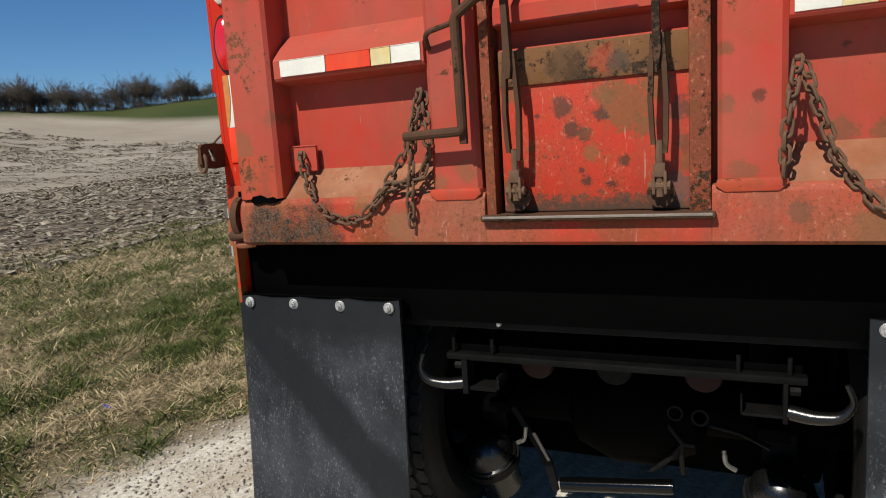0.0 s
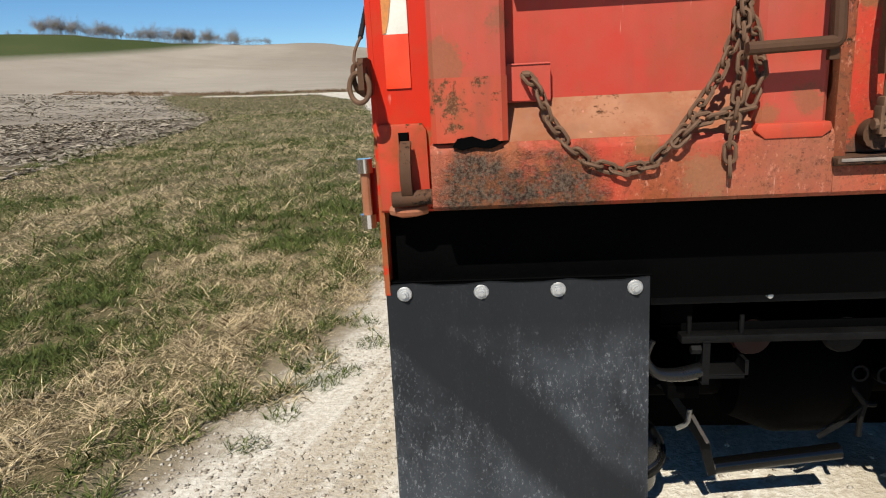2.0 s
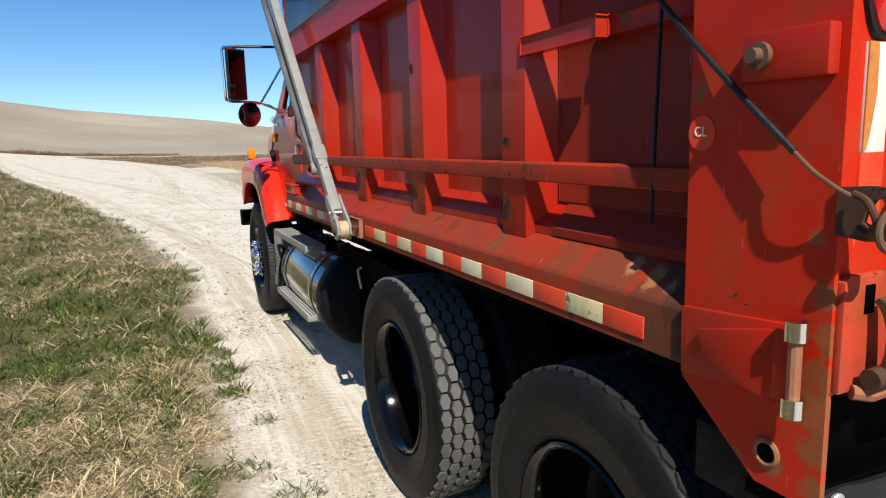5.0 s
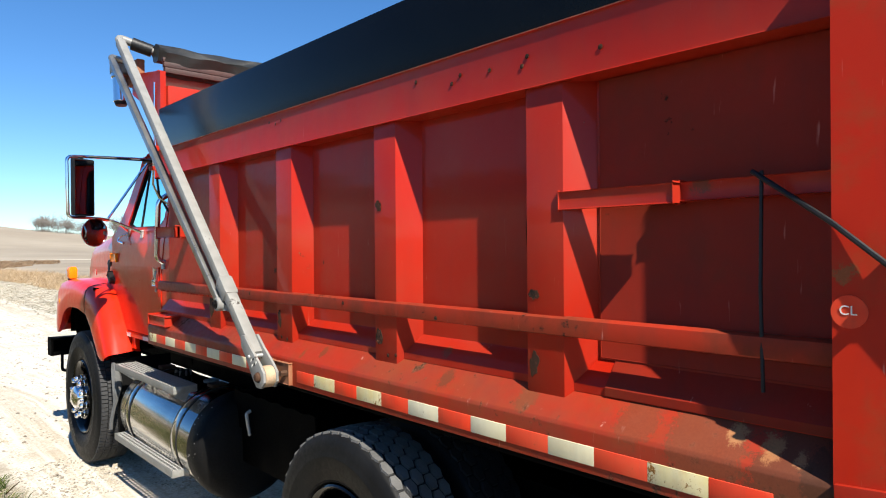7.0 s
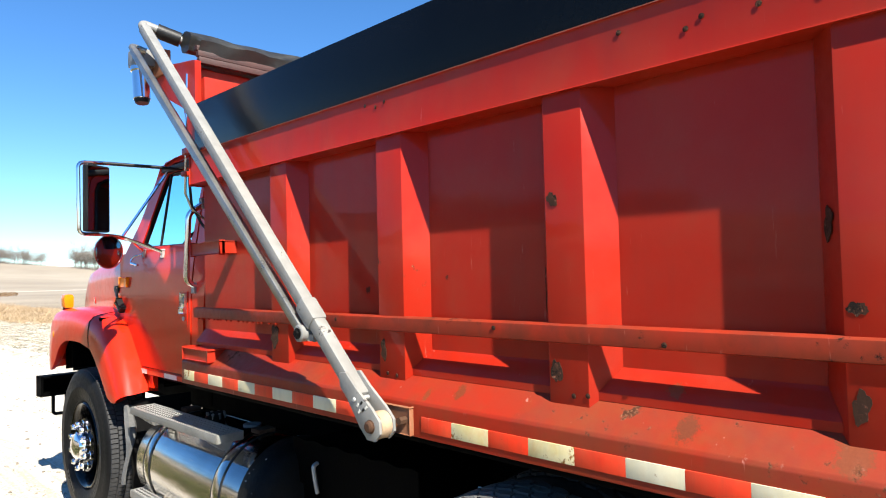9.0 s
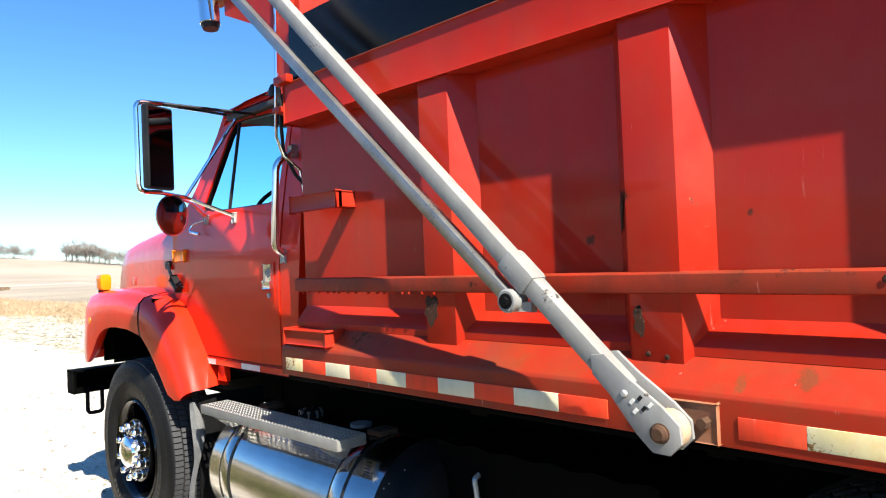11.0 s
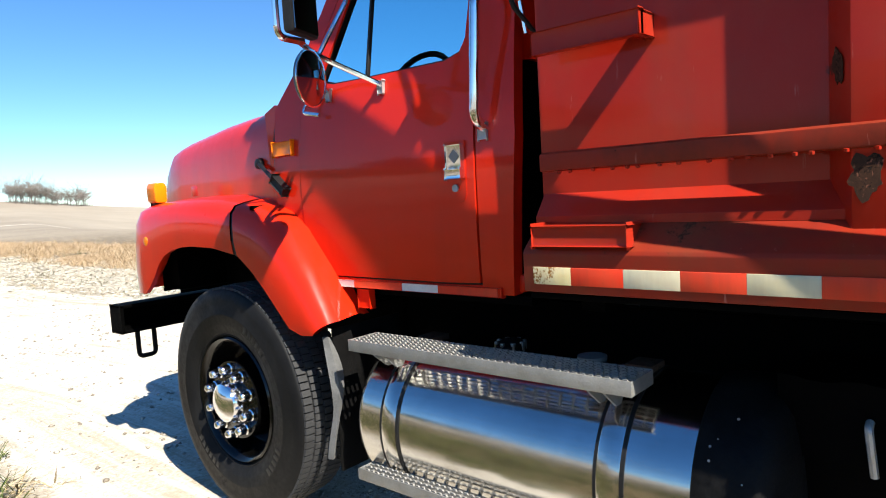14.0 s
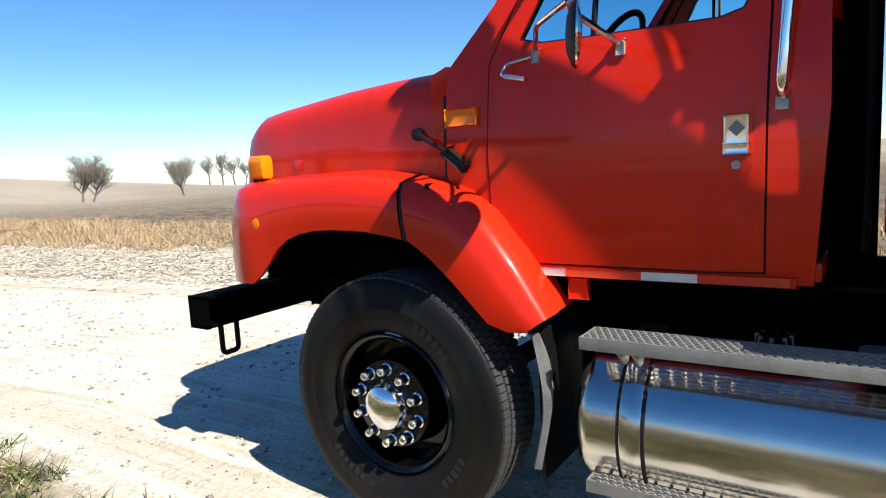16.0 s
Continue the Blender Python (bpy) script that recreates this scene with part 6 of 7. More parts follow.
# dark tray with a wavy rubber edge on the frame rail
b = box(B(), -0.90, -0.55, 2.68, 3.56, 0.47, 0.875, 0.02)
tray = part("battery_box", b, BLACK_FRAME, truck, "black box on the frame rail")
rows = [[(-0.905, 2.67 + 0.90 * i / 24, z + (0.006 * math.sin(i * 1.4) if k else 0.0)) for i in range(25)] for k, z in enumerate((0.68, 0.89))]
rows += [[(x - 0.012, y, z) for x, y, z in r] for r in rows[::-1]]
part("rubber_edge", loft(B(), rows + rows[:1]), BLACK_FRAME, tray)
part("grab_hook", tube(B(), arc([(-0.92, 3.36, 0.80), (-0.945, 3.36, 0.79), (-0.94, 3.355, 0.73), (-0.93, 3.35, 0.665)], 4, 0.02), 0.010, 8), GALV, tray, "bright steel hook")

# --- cab -----------------------------------------------------------


def cab_x(y, z):
    """The cab's left skin: upright below the window, leaning in above it."""
    swell = 0.16 * max(0.0, min(z, 1.88) - 1.42) ** 2 + 0.16 * max(0.0, 1.30 - z) ** 2
    return -1.020 + swell + max(0.0, z - 1.88) * 0.15


WINDOW = [(5.285, 1.915), (5.20, 1.892), (5.04, 1.887), (4.80, 1.884), (4.60, 1.882), (4.535, 1.90), (4.51, 1.945), (4.485, 2.26), (4.50, 2.315), (4.55, 2.34), (4.90, 2.365), (5.02, 2.36), (5.08, 2.29), (5.22, 2.03)]
DOOR = [(5.402, 1.84), (5.412, 1.50), (5.405, 1.29), (5.29, 1.112), (4.62, 1.108), (4.474, 1.112), (4.470, 1.60), (4.455, 2.24), (4.46, 2.34), (4.52, 2.385), (4.88, 2.41), (5.05, 2.402), (5.14, 2.30), (5.29, 2.06)]
GAP = [(5.408, 1.843), (5.418, 1.50), (5.411, 1.288), (5.294, 1.105), (4.62, 1.101), (4.467, 1.105), (4.463, 1.60), (4.448, 2.24), (4.452, 2.346), (4.516, 2.392), (4.882, 2.417), (5.055, 2.409), (5.147, 2.304), (5.297, 2.064)]
SKIN = [(5.595, 1.838), (5.60, 1.45), (5.55, 1.22), (5.32, 1.075), (4.62, 1.07), (4.34, 1.075), (4.305, 1.60), (4.315, 2.24), (4.34, 2.36), (4.45, 2.425), (4.88, 2.462), (5.10, 2.45), (5.22, 2.32), (5.39, 2.06)]
b = B()
# floor, cowl and firewall
prism(b, [(-0.93, 4.345), (-0.88, 4.30), (0.88, 4.30), (0.93, 4.345), (0.93, 4.37), (-0.93, 4.37)], "z", 2.33, 2.42)
for s in (-1, 1):
    prism(b, [(s * 0.93, 4.345), (s * 0.88, 4.30), (s * 0.72, 4.29), (s * 0.72, 4.37), (s * 0.93, 4.37)], "z", 1.85, 2.40)
box(b, -0.98, 0.98, 4.32, 5.62, 1.08, 1.14, 0.01)
prism(b, [(5.56, 1.10), (5.66, 1.45), (5.68, 1.83), (5.60, 1.86), (5.50, 1.845), (5.52, 1.10)], "x", -0.99, 0.99)
cab = part("cab", b, RED_CAB, truck, "glossy red truck cab", 40)
# Black instead of cab red: the gap's shade is put into its colour.
part("rear_wall", prism(B(), [(-0.985, 4.362), (-0.94, 4.336), (-0.86, 4.328), (0.86, 4.328), (0.94, 4.336), (0.985, 4.362), (0.985, 4.39), (-0.985, 4.39)], "z", 1.075, 1.88), BLACK_FRAME, cab, "rear wall of the cab, black to stand in for shade")
# Added box: shuts out the sky so that the gap stays black.
part("gap_blocker", box(B(), -0.80, -0.62, 4.19, 4.322, 1.09, 2.42, 0.02), BLACK_FRAME, cab, "black box added behind the cab to darken the gap")
part("cab_side", ring_panel(B(), SKIN, GAP, cab_x, 0.05), RED_CAB, cab, "", 40)
part("cab_side", ring_panel(B(), SKIN, GAP, lambda y, z: -cab_x(y, z), -0.05), RED_CAB, cab, "", 40)
# roof: crowned skin with rounded edges
rows = []
for y, dz, inset in ((4.30, -0.055, 0.02), (4.36, 0.0, 0.0), (4.6, 0.028, 0.0), (4.9, 0.02, 0.0), (5.10, -0.01, 0.0), (5.18, -0.05, 0.015)):
    row = []
    for k in range(17):
        u = -1 + 2 * k / 16
        row.append((u * (0.925 - inset), y, 2.43 + dz + 0.065 * (1 - abs(u) ** 3.5)))
    rows.append(row)
b = loft(B(), rows)
loft(b, [[(x, y, z - 0.035) for x, y, z in r] for r in rows])
part("roof", b, RED_CAB, cab, "", 50)
for s in (-1, 1):
    b = B()
    loft(b, [[(s * 0.945, 5.56, 1.83), (s * 0.88, 5.60, 1.84), (s * 0.86, 5.52, 1.84), (s * 0.93, 5.48, 1.83)], [(s * 0.915, 5.14, 2.43), (s * 0.86, 5.17, 2.44), (s * 0.85, 5.11, 2.44), (s * 0.905, 5.08, 2.43)]], closed=True, caps=True)
    part("windscreen_pillar", b, RED_CAB, cab)
part("windscreen", loft(B(), [[(-0.90, 5.55, 1.845), (0.90, 5.55, 1.845)], [(-0.87, 5.14, 2.435), (0.87, 5.14, 2.435)]]), GLASS, cab, "tinted windscreen").visible_shadow = False
part("roof_lamp", lathe(B(), [(0.0, 0.0), (0.0, 0.05), (0.03, 0.045), (0.055, 0.025), (0.06, 0.0)], (-0.88, 4.64, 2.44), (-0.35, 0, 1), 18), RUBBER, cab, "small dark roof marker lamp")
part("rear_window", loft(B(), [[(-0.72, 4.33, 1.86), (0.72, 4.33, 1.86)], [(-0.72, 4.33, 2.35), (0.72, 4.33, 2.35)]]), GLASS, cab).visible_shadow = False

for s in (-1, 1):
    def skin(y, z, s=s):
        return -s * cab_x(y, z) + s * 0.004

    b = ring_panel(B(), DOOR, WINDOW, skin, -s * 0.045)
    door = part("door", b, RED_CAB, truck, "closed glossy red cab door", 30)
    # rubber seal in the gap and round the window
    sc = [(4.93 + (y - 4.93) * 0.985, 2.10 + (z - 2.10) * 0.97) for y, z in WINDOW]
    b = ring_panel(B(), WINDOW, sc, lambda y, z, s=s: -s * cab_x(y, z) - s * 0.006, -s * 0.03)
    part("window_seal", b, RUBBER, door)
    b = ring_panel(B(), GAP, DOOR, lambda y, z, s=s: -s * cab_x(y, z) - s * 0.014, -s * 0.02)
    part("door_seal", b, RUBBER, door)
    b = B()
    vs = [b.verts.new((-s * cab_x(y, z) - s * 0.022, y, z)) for y, z in WINDOW]
    b.faces.new(vs)
    part("window", b, GLASS, door, "tinted door window").visible_shadow = False
    part("vent_bar", square_tube(B(), (-s * cab_x(5.06, 1.89) - s * 0.014, 5.01, 1.885), (-s * cab_x(4.93, 2.33) - s * 0.014, 4.99, 2.355), 0.016), RUBBER, door)
    # sill trim with reflective pieces
    x0 = s * 1.013
    part("trim", box(B(), s * 1.0, s * 1.020, 4.385, 5.29, 1.066, 1.098, 0.003), RED_CAB, door)
    for y0, y1, mat in ((5.115, 5.285, WHITE_TAPE), (4.665, 4.845, WHITE_TAPE), (4.845, 5.115, RED_TAPE), (4.40, 4.665, RED_TAPE)):
        part("reflective_strip", box(B(), s * 1.0195, s * 1.0235, y0, y1, 1.068, 1.096, 0.001), mat, door)
    # grab bar
    b = tube(B(), arc([(s * 1.005, 4.425, 1.625), (s * 1.065, 4.425, 1.66), (s * 1.06, 4.40, 2.05), (s * 0.985, 4.375, 2.10)], 6, 0.07), 0.017, 12)
    gb = part("grab_bar", b, CHROME, truck, "polished steel grab bar")
    part("mount", box(B(), s * 1.0, s * 1.022, 4.41, 4.445, 1.595, 1.645, 0.006), GALV, gb)
    part("mount", box(B(), s * 0.97, s * 0.995, 4.36, 4.39, 2.08, 2.13, 0.006), GALV, gb)
    # door handle with lock
    b = box(B(), s * 1.012, s * 1.031, 4.514, 4.583, 1.472, 1.588, 0.008)
    dh = part("door_handle", b, CHROME, door, "chrome door handle plate")
    part("emblem", prism(B(), [(4.5485, 1.525), (4.572, 1.549), (4.5485, 1.573), (4.525, 1.549)], "x", s * 1.0300, s * 1.0335), ALLOY, dh, "diamond-shaped emblem")
    part("lever", box(B(), s * 1.026, s * 1.041, 4.513, 4.584, 1.472, 1.505, 0.006), CHROME, dh)
    part("recess", prism(B(), [(4.505, 1.60), (4.592, 1.60), (4.592, 1.42), (4.582, 1.398), (4.565, 1.392), (4.532, 1.392), (4.515, 1.398), (4.505, 1.42)], "x", s * 1.0205, s * 1.0268), RED_CAB, door, "raised red lip round the handle")
    part("lock", lathe(B(), [(0.0, 0.0), (0.0, 0.013), (-0.008, 0.013), (-0.008, 0.004), (-0.006, 0.0)], (s * 1.0255, 4.55, 1.44), (-s, 0, 0), 14), GALV, door)
    # turn lamp on the cowl
    part("side_lamp", box(B(), s * 1.008, s * 1.026, 5.455, 5.592, 1.63, 1.69, 0.006), AMBER, cab, "amber side marker lamp")

# mirrors on tubular brackets
for s in (-1, 1):
    TURN_M = Matrix.Translation((s * 1.41, 4.84, 0)) @ Matrix.Rotation(radians(-s * 20), 4, "Z")
    b = box(B(), -0.078, 0.078, -0.02, 0.018, 1.955, 2.345, 0.014, TURN_M)
    mir = part("mirror", b, RUBBER, truck, "tall black-framed side mirror")
    part("mirror_glass", box(B(), -0.068, 0.068, -0.0235, -0.0195, 1.967, 2.333, 0.0, TURN_M), MIRROR, mir)
    b = tube(B(), arc([(s * 1.39, 4.86, 1.945), (s * 1.50, 4.845, 1.945), (s * 1.505, 4.84, 2.355), (s * 1.36, 4.86, 2.365), (s * 0.93, 5.02, 2.40)], 5, 0.035), 0.0115, 10)
    part("frame", b, CHROME, mir, "chrome mirror frame tube")
    b = tube(B(), [(s * 1.40, 4.86, 2.365), (s * 0.92, 4.80, 2.365)], 0.008, 8)
    tube(b, [(s * 1.41, 4.86, 2.365), (s * 1.41, 4.86, 2.33)], 0.012, 8)
    part("stay", b, RUBBER, mir)
    b = tube(B(), [(s * 0.93, 4.97, 2.385), (s * 1.20, 5.02, 1.95)], 0.009, 8)
    tube(b, arc([(s * 1.40, 4.865, 1.945), (s * 1.22, 5.0, 1.945), (s * 0.998, 4.905, 1.845)], 5, 0.06), 0.010, 8)
    tube(b, arc([(s * 1.30, 4.96, 1.945), (s * 1.10, 5.16, 1.93), (s * 0.998, 5.215, 1.86)], 5, 0.04), 0.009, 8)
    part("stay", b, CHROME, mir)
    part("foot", box(B(), s * 0.986, s * 1.006, 4.892, 4.92, 1.812, 1.86, 0.005), GALV, mir)
    part("foot", box(B(), s * 0.986, s * 1.004, 5.20, 5.225, 1.825, 1.87, 0.005), GALV, mir)
    b = lathe(B(), [(0.0, 0.0), (0.004, 0.095), (0.0, 0.1), (-0.012, 0.09), (-0.028, 0.05), (-0.032, 0.0)], (s * 1.315, 4.93, 1.845), (-0.36 * s, -0.93, -0.05), 32)
    part("round_mirror", b, RUBBER, mir, "round convex mirror in a black bowl")
    b = lathe(B(), [(0.004, 0.094), (0.012, 0.06), (0.0165, 0.03), (0.018, 0.0)], (s * 1.315, 4.93, 1.845), (-0.36 * s, -0.93, -0.05), 32)
    part("round_glass", b, MIRROR, mir)
    part("round_rim", lathe(B(), [(0.0, 0.099), (0.006, 0.1), (0.006, 0.094), (0.0, 0.094)], (s * 1.315, 4.93, 1.845), (-0.36 * s, -0.93, -0.05), 32), CHROME, mir)
# small washer knob by the mirror foot
part("knob", tube(B(), arc([(-0.992, 5.22, 1.85), (-1.03, 5.32, 1.83), (-1.05, 5.33, 1.79), (-1.03, 5.245, 1.772)], 5, 0.03), [0.006] * 12 + [0.009] * 2, 8), CHROME, truck)

# the same kind of added sheet below the cab, against red bounce
part("underfloor", box(B(), -0.97, 0.97, 4.30, 5.58, 1.035, 1.068, 0.004), BLACK_FRAME, cab, "black sheet added under the cab floor")

# cab inside
b = tube(B(), [(-0.55 + 0.21 * math.cos(a), 5.08 - 0.10 * math.sin(a), 1.86 + 0.155 * math.sin(a)) for a in [2 * math.pi * k / 28 for k in range(28)]], 0.013, 8, closed=True)
tube(b, [(-0.55, 5.08, 1.86), (-0.55, 5.35, 1.68)], 0.03, 10)
tube(b, [(-0.76, 5.08, 1.86), (-0.34, 5.08, 1.86)], 0.012, 8)
part("steering_wheel", b, RUBBER, cab, "black steering wheel")
b = box(B(), -0.90, 0.90, 5.20, 5.56, 1.58, 1.80, 0.04)
box(b, -0.95, 0.95, 4.38, 5.55, 1.14, 1.18, 0.0)
part("dashboard", b, DARK_INTERIOR, cab)
for x in (-0.45, 0.45):
    b = box(B(), x - 0.24, x + 0.24, 4.45, 4.92, 1.35, 1.52, 0.05)
    box(b, x - 0.23, x + 0.23, 4.40, 4.52, 1.48, 1.86, 0.05)
    part("seat", b, DARK_INTERIOR, cab, "dark cab seat")
b = box(B(), -0.95, 0.95, 4.38, 5.05, 2.365, 2.40, 0.01)
part("headliner", b, DARK_INTERIOR, cab)
part("inner_skin", box(B(), -0.965, -0.955, 4.37, 5.55, 1.14, 1.87, 0.0), DARK_INTERIOR, cab)
part("inner_skin", box(B(), 0.955, 0.965, 4.37, 5.55, 1.14, 1.87, 0.0), DARK_INTERIOR, cab)

# --- hood and fenders ------------------------------------------------
HOOD = [(5.628, 1.868, 0.99), (5.95, 1.862, 0.955), (6.25, 1.848, 0.92), (6.5, 1.828, 0.885), (6.74, 1.806, 0.86), (6.89, 1.786, 0.842), (6.975, 1.762, 0.832), (7.025, 1.715, 0.828), (7.043, 1.63, 0.828), (7.048, 1.45, 0.828)]
rows = []
for y, zt, hw in HOOD:
    half = [(0.0, 0.03), (0.35, 0.026), (0.62, 0.018), (0.80, 0.006), (0.90, -0.012), (0.96, -0.05), (0.985, -0.10), (1.0, -0.17)]
    pts = [(f * hw, y - (0.05 * f ** 6 if y > 6.9 else 0.0), max(1.43, zt + dz)) for f, dz in half] + [(hw * 1.003, y - (0.05 if y > 6.9 else 0.0), 1.43)]
    rows.append([(-x, yy, z) for x, yy, z in pts[::-1]] + pts[1:])
b = loft(B(), rows)
hood = part("hood", b, RED_CAB, truck, "glossy red sloping hood", 60)
part("hood_seam", tube(B(), [(x * 1.004, 5.613, z + 0.002) for x, y, z in rows[0]], 0.0085, 8), RUBBER, hood, "black rubber seam behind the hood")
b = box(B(), -0.80, 0.80, 6.94, 6.985, 0.98, 1.46, 0.01)
grille = part("grille", b, BLACK_FRAME, hood, "black front grille")
for i in range(9):
    part("slat", box(B(), -0.62, 0.62, 6.965, 6.985, 1.04 + i * 0.045, 1.062 + i * 0.045, 0.004), CHROME, grille)
for s in (-1, 1):
    part("headlight", box(B(), s * 0.66, s * 0.80, 6.955, 6.985, 1.15, 1.30, 0.01), plain("headlight glass", (0.7, 0.7, 0.72), 0.1, 0.3, 0.05), hood, "clear rectangular headlight")
# red patch standing in for the amber lamp's reflection in the hood side
part("lamp_reflection", box(B(), -0.885, -0.872, 6.52, 6.585, 1.49, 1.545, 0.004), LENS_RED, hood)

# fender stations: upper edge (y, z), lip (y, z)
ST = [((6.585, 1.452), (6.60, 0.985)), ((6.55, 1.456), (6.55, 1.02)), ((6.48, 1.46), (6.475, 1.09)), ((6.42, 1.462), (6.425, 1.148)), ((6.35, 1.464), (6.36, 1.192)), ((6.26, 1.466), (6.275, 1.222)), ((6.16, 1.467), (6.18, 1.238)), ((6.06, 1.468), (6.08, 1.243)),
      ((5.90, 1.46), (5.90, 1.238)), ((5.74, 1.44), (5.715, 1.21))]
SR = [((5.72, 1.438), (5.69, 1.207)), ((5.60, 1.412), (5.59, 1.14)), ((5.50, 1.38), (5.50, 1.06)), ((5.38, 1.30), (5.42, 0.98)), ((5.25, 1.14), (5.35, 0.91)), ((5.17, 1.02), (5.27, 0.887)), ((5.125, 0.945), (5.20, 0.892))]


def fender_skin(stations, s, inner, corner=False):
    """A skin through the stations; with corner it also sweeps round the front from the first one."""
    rows = []
    for (uy, uz), (ly, lz) in stations:
        row = []
        for x, t, dz in ((inner, 0.0, 0.012), (1.02, 0.0, 0.01), (1.10, 0.0, 0.0), (1.15, 0.06, 0.0), (1.178, 0.20, 0.0), (1.19, 0.45, 0.0), (1.195, 0.75, 0.0), (1.19, 1.0, 0.0), (1.165, 1.0, 0.004), (1.12, 0.9, 0.02)):
            row.append((s * x, uy + (ly - uy) * t, uz + (lz - uz) * t + dz))
        rows.append(row)
    if corner:
        swept = []
        for k in range(1, 10):
            a = radians(10 * k)
            swept.append([(x, y, z) if abs(x) < 0.85 else (s * (0.85 + (abs(x) - 0.85) * math.cos(a)), y + (abs(x) - 0.85) * 1.02 * math.sin(a), z - 0.012 * math.sin(a)) for x, y, z in rows[0]])
        rows = swept[::-1] + rows
    return loft(B(), rows)


for s in (-1, 1):
    b = fender_skin(ST, s, 0.80, True)
    box(b, s * 0.60, s * 0.86, 6.90, 6.93, 0.99, 1.44, 0.004)
    fen = part("fender", b, RED_CAB, truck, "glossy red front fender", 60)
    fr = part("rear_fender", fender_skin(SR, s, 0.97), RED_CAB, truck, "glossy red fender behind the wheel", 60)
    part("fender_seam", fender_skin([((5.735, 1.434), (5.712, 1.204)), ((5.705, 1.428), (5.68, 1.198))], s * 0.997, 0.80), RUBBER, fen)
    part("amber_lamp", prism(B(), [(s * x, z) for x, z in ((1.037, 1.474), (1.046, 1.464), (1.094, 1.464), (1.103, 1.474), (1.106, 1.545), (1.098, 1.566), (1.088, 1.572), (1.052, 1.572), (1.042, 1.566), (1.034, 1.545))], "y", 6.57, 6.66, 0.006), AMBER, fen, "square amber turn lamp")
    part("lamp_foot", box(B(), s * 1.05, s * 1.09, 6.59, 6.64, 1.42, 1.48, 0.008), RUBBER, fen)
    part("side_reflector", lathe(B(), [(0.0, 0.0), (0.0, 0.026), (0.008, 0.024), (0.012, 0.0)], (s * 1.183, 6.545, 1.265), (s, 0, 0), 20), AMBER, fen, "round amber side reflector")
    # hood latch
    b = tube(B(), [(s * 0.99, 5.752, 1.61), (s * 1.015, 5.68, 1.578), (s * 1.035, 5.60, 1.538), (s * 1.04, 5.55, 1.518)], [0.013, 0.009, 0.010, 0.012], 8)
    hl = part("hood_latch", b, RUBBER, truck, "black rubber hood latch")
    part("latch_knob", lathe(B(), [(0.0, 0.0), (0.0, 0.022), (0.012, 0.027), (0.034, 0.024), (0.04, 0.0)], (s * 0.965, 5.757, 1.612), (s, 0, 0), 14), RUBBER, hl)
    part("latch_knob", lathe(B(), [(0.0, 0.0), (0.0, 0.020), (0.03, 0.020), (0.034, 0.0)], (s * 1.005, 5.60, 1.53), (s, 0, 0), 14), RUBBER, hl)
    turn = Matrix.Translation((0, 5.545, 1.505)) @ Matrix.Rotation(radians(38), 4, "X")
    part("latch_grip", box(B(), s * 1.015, s * 1.05, -0.055, 0.045, -0.019, 0.019, 0.008, turn), RUBBER, hl)
    # wheel well
    b = box(B(), s * 0.46, s * 0.80, 5.35, 6.85, 0.95, 1.42, 0.02)
    box(b, s * 0.78, s * 1.13, 5.62, 6.50, 1.265, 1.40, 0.02)
    box(b, s * 0.78, s * 1.06, 6.44, 6.62, 1.0, 1.36, 0.02)
    part("wheel_well", b, BLACK_FRAME, fen)
    part("panel", prism(B(), [(5.12, 0.95), (5.30, 1.10), (5.56, 1.36), (5.60, 1.10), (5.35, 0.95)], "x", s * 0.95, s * 0.98), RED_CAB, fr)
    part("tab", box(B(), s * 0.99, s * 1.01, 5.04, 5.11, 0.985, 1.06, 0.006), RED_CAB, fr)

# engine block below the hood
part("engine", box(B(), -0.45, 0.45, 5.4, 6.85, 0.72, 1.35, 0.03), BLACK_FRAME, truck, "dark engine bay")
# bumper with a folded end and a step loop
b = box(B(), -1.16, 1.16, 7.13, 7.16, 0.715, 0.885, 0.012)
box(b, -1.16, 1.16, 7.02, 7.15, 0.865, 0.885, 0.006)
box(b, -1.16, 1.16, 7.02, 7.15, 0.715, 0.735, 0.006)
for s in (-1, 1):
    box(b, s * 0.40, s * 0.46, 6.7, 7.14, 0.72, 0.88, 0.01)
    prism(b, [(s * 1.16, 7.02), (s * 1.16, 7.16), (s * 1.15, 7.17), (s * 1.14, 7.02)], "z", 0.715, 0.885)
bump_ob = part("bumper", b, BLACK_FRAME, truck, "black steel channel bumper")
for s in (-1, 1):
    part("step_loop", tube(B(), arc([(s * 1.06, 7.05, 0.74), (s * 1.06, 7.05, 0.56), (s * 0.96, 7.05, 0.56), (s * 0.96, 7.05, 0.74)], 5, 0.03), 0.014, 10), BLACK_DUSTY, bump_ob)
    part("bracket", box(B(), s * 0.50, s * 0.60, 6.55, 6.75, 0.66, 0.95, 0.01), BLACK_FRAME, bump_ob)
# exhaust stack and lines behind the cab
b = tube(B(), [(-0.70, 4.225, 1.15), (-0.70, 4.225, 2.3)], 0.028, 14)
part("exhaust_pipe", b, CHROME, truck, "chrome pipe behind the cab")
b = tube(B(), [(-0.82, 4.22, 1.15), (-0.80, 4.215, 1.6), (-0.84, 4.22, 2.2)], 0.014, 8)
part("air_line", b, RUBBER, truck)
part("cable", tube(B(), [(-1.13, 4.245, 2.80), (-1.135, 4.25, 2.45), (-1.14, 4.26, 2.14), (-1.10, 4.27, 2.06), (-1.03, 4.25, 2.0), (-1.02, 4.24, 1.90)], 0.007, 8), CHROME, truck, "steel-sheathed cable")
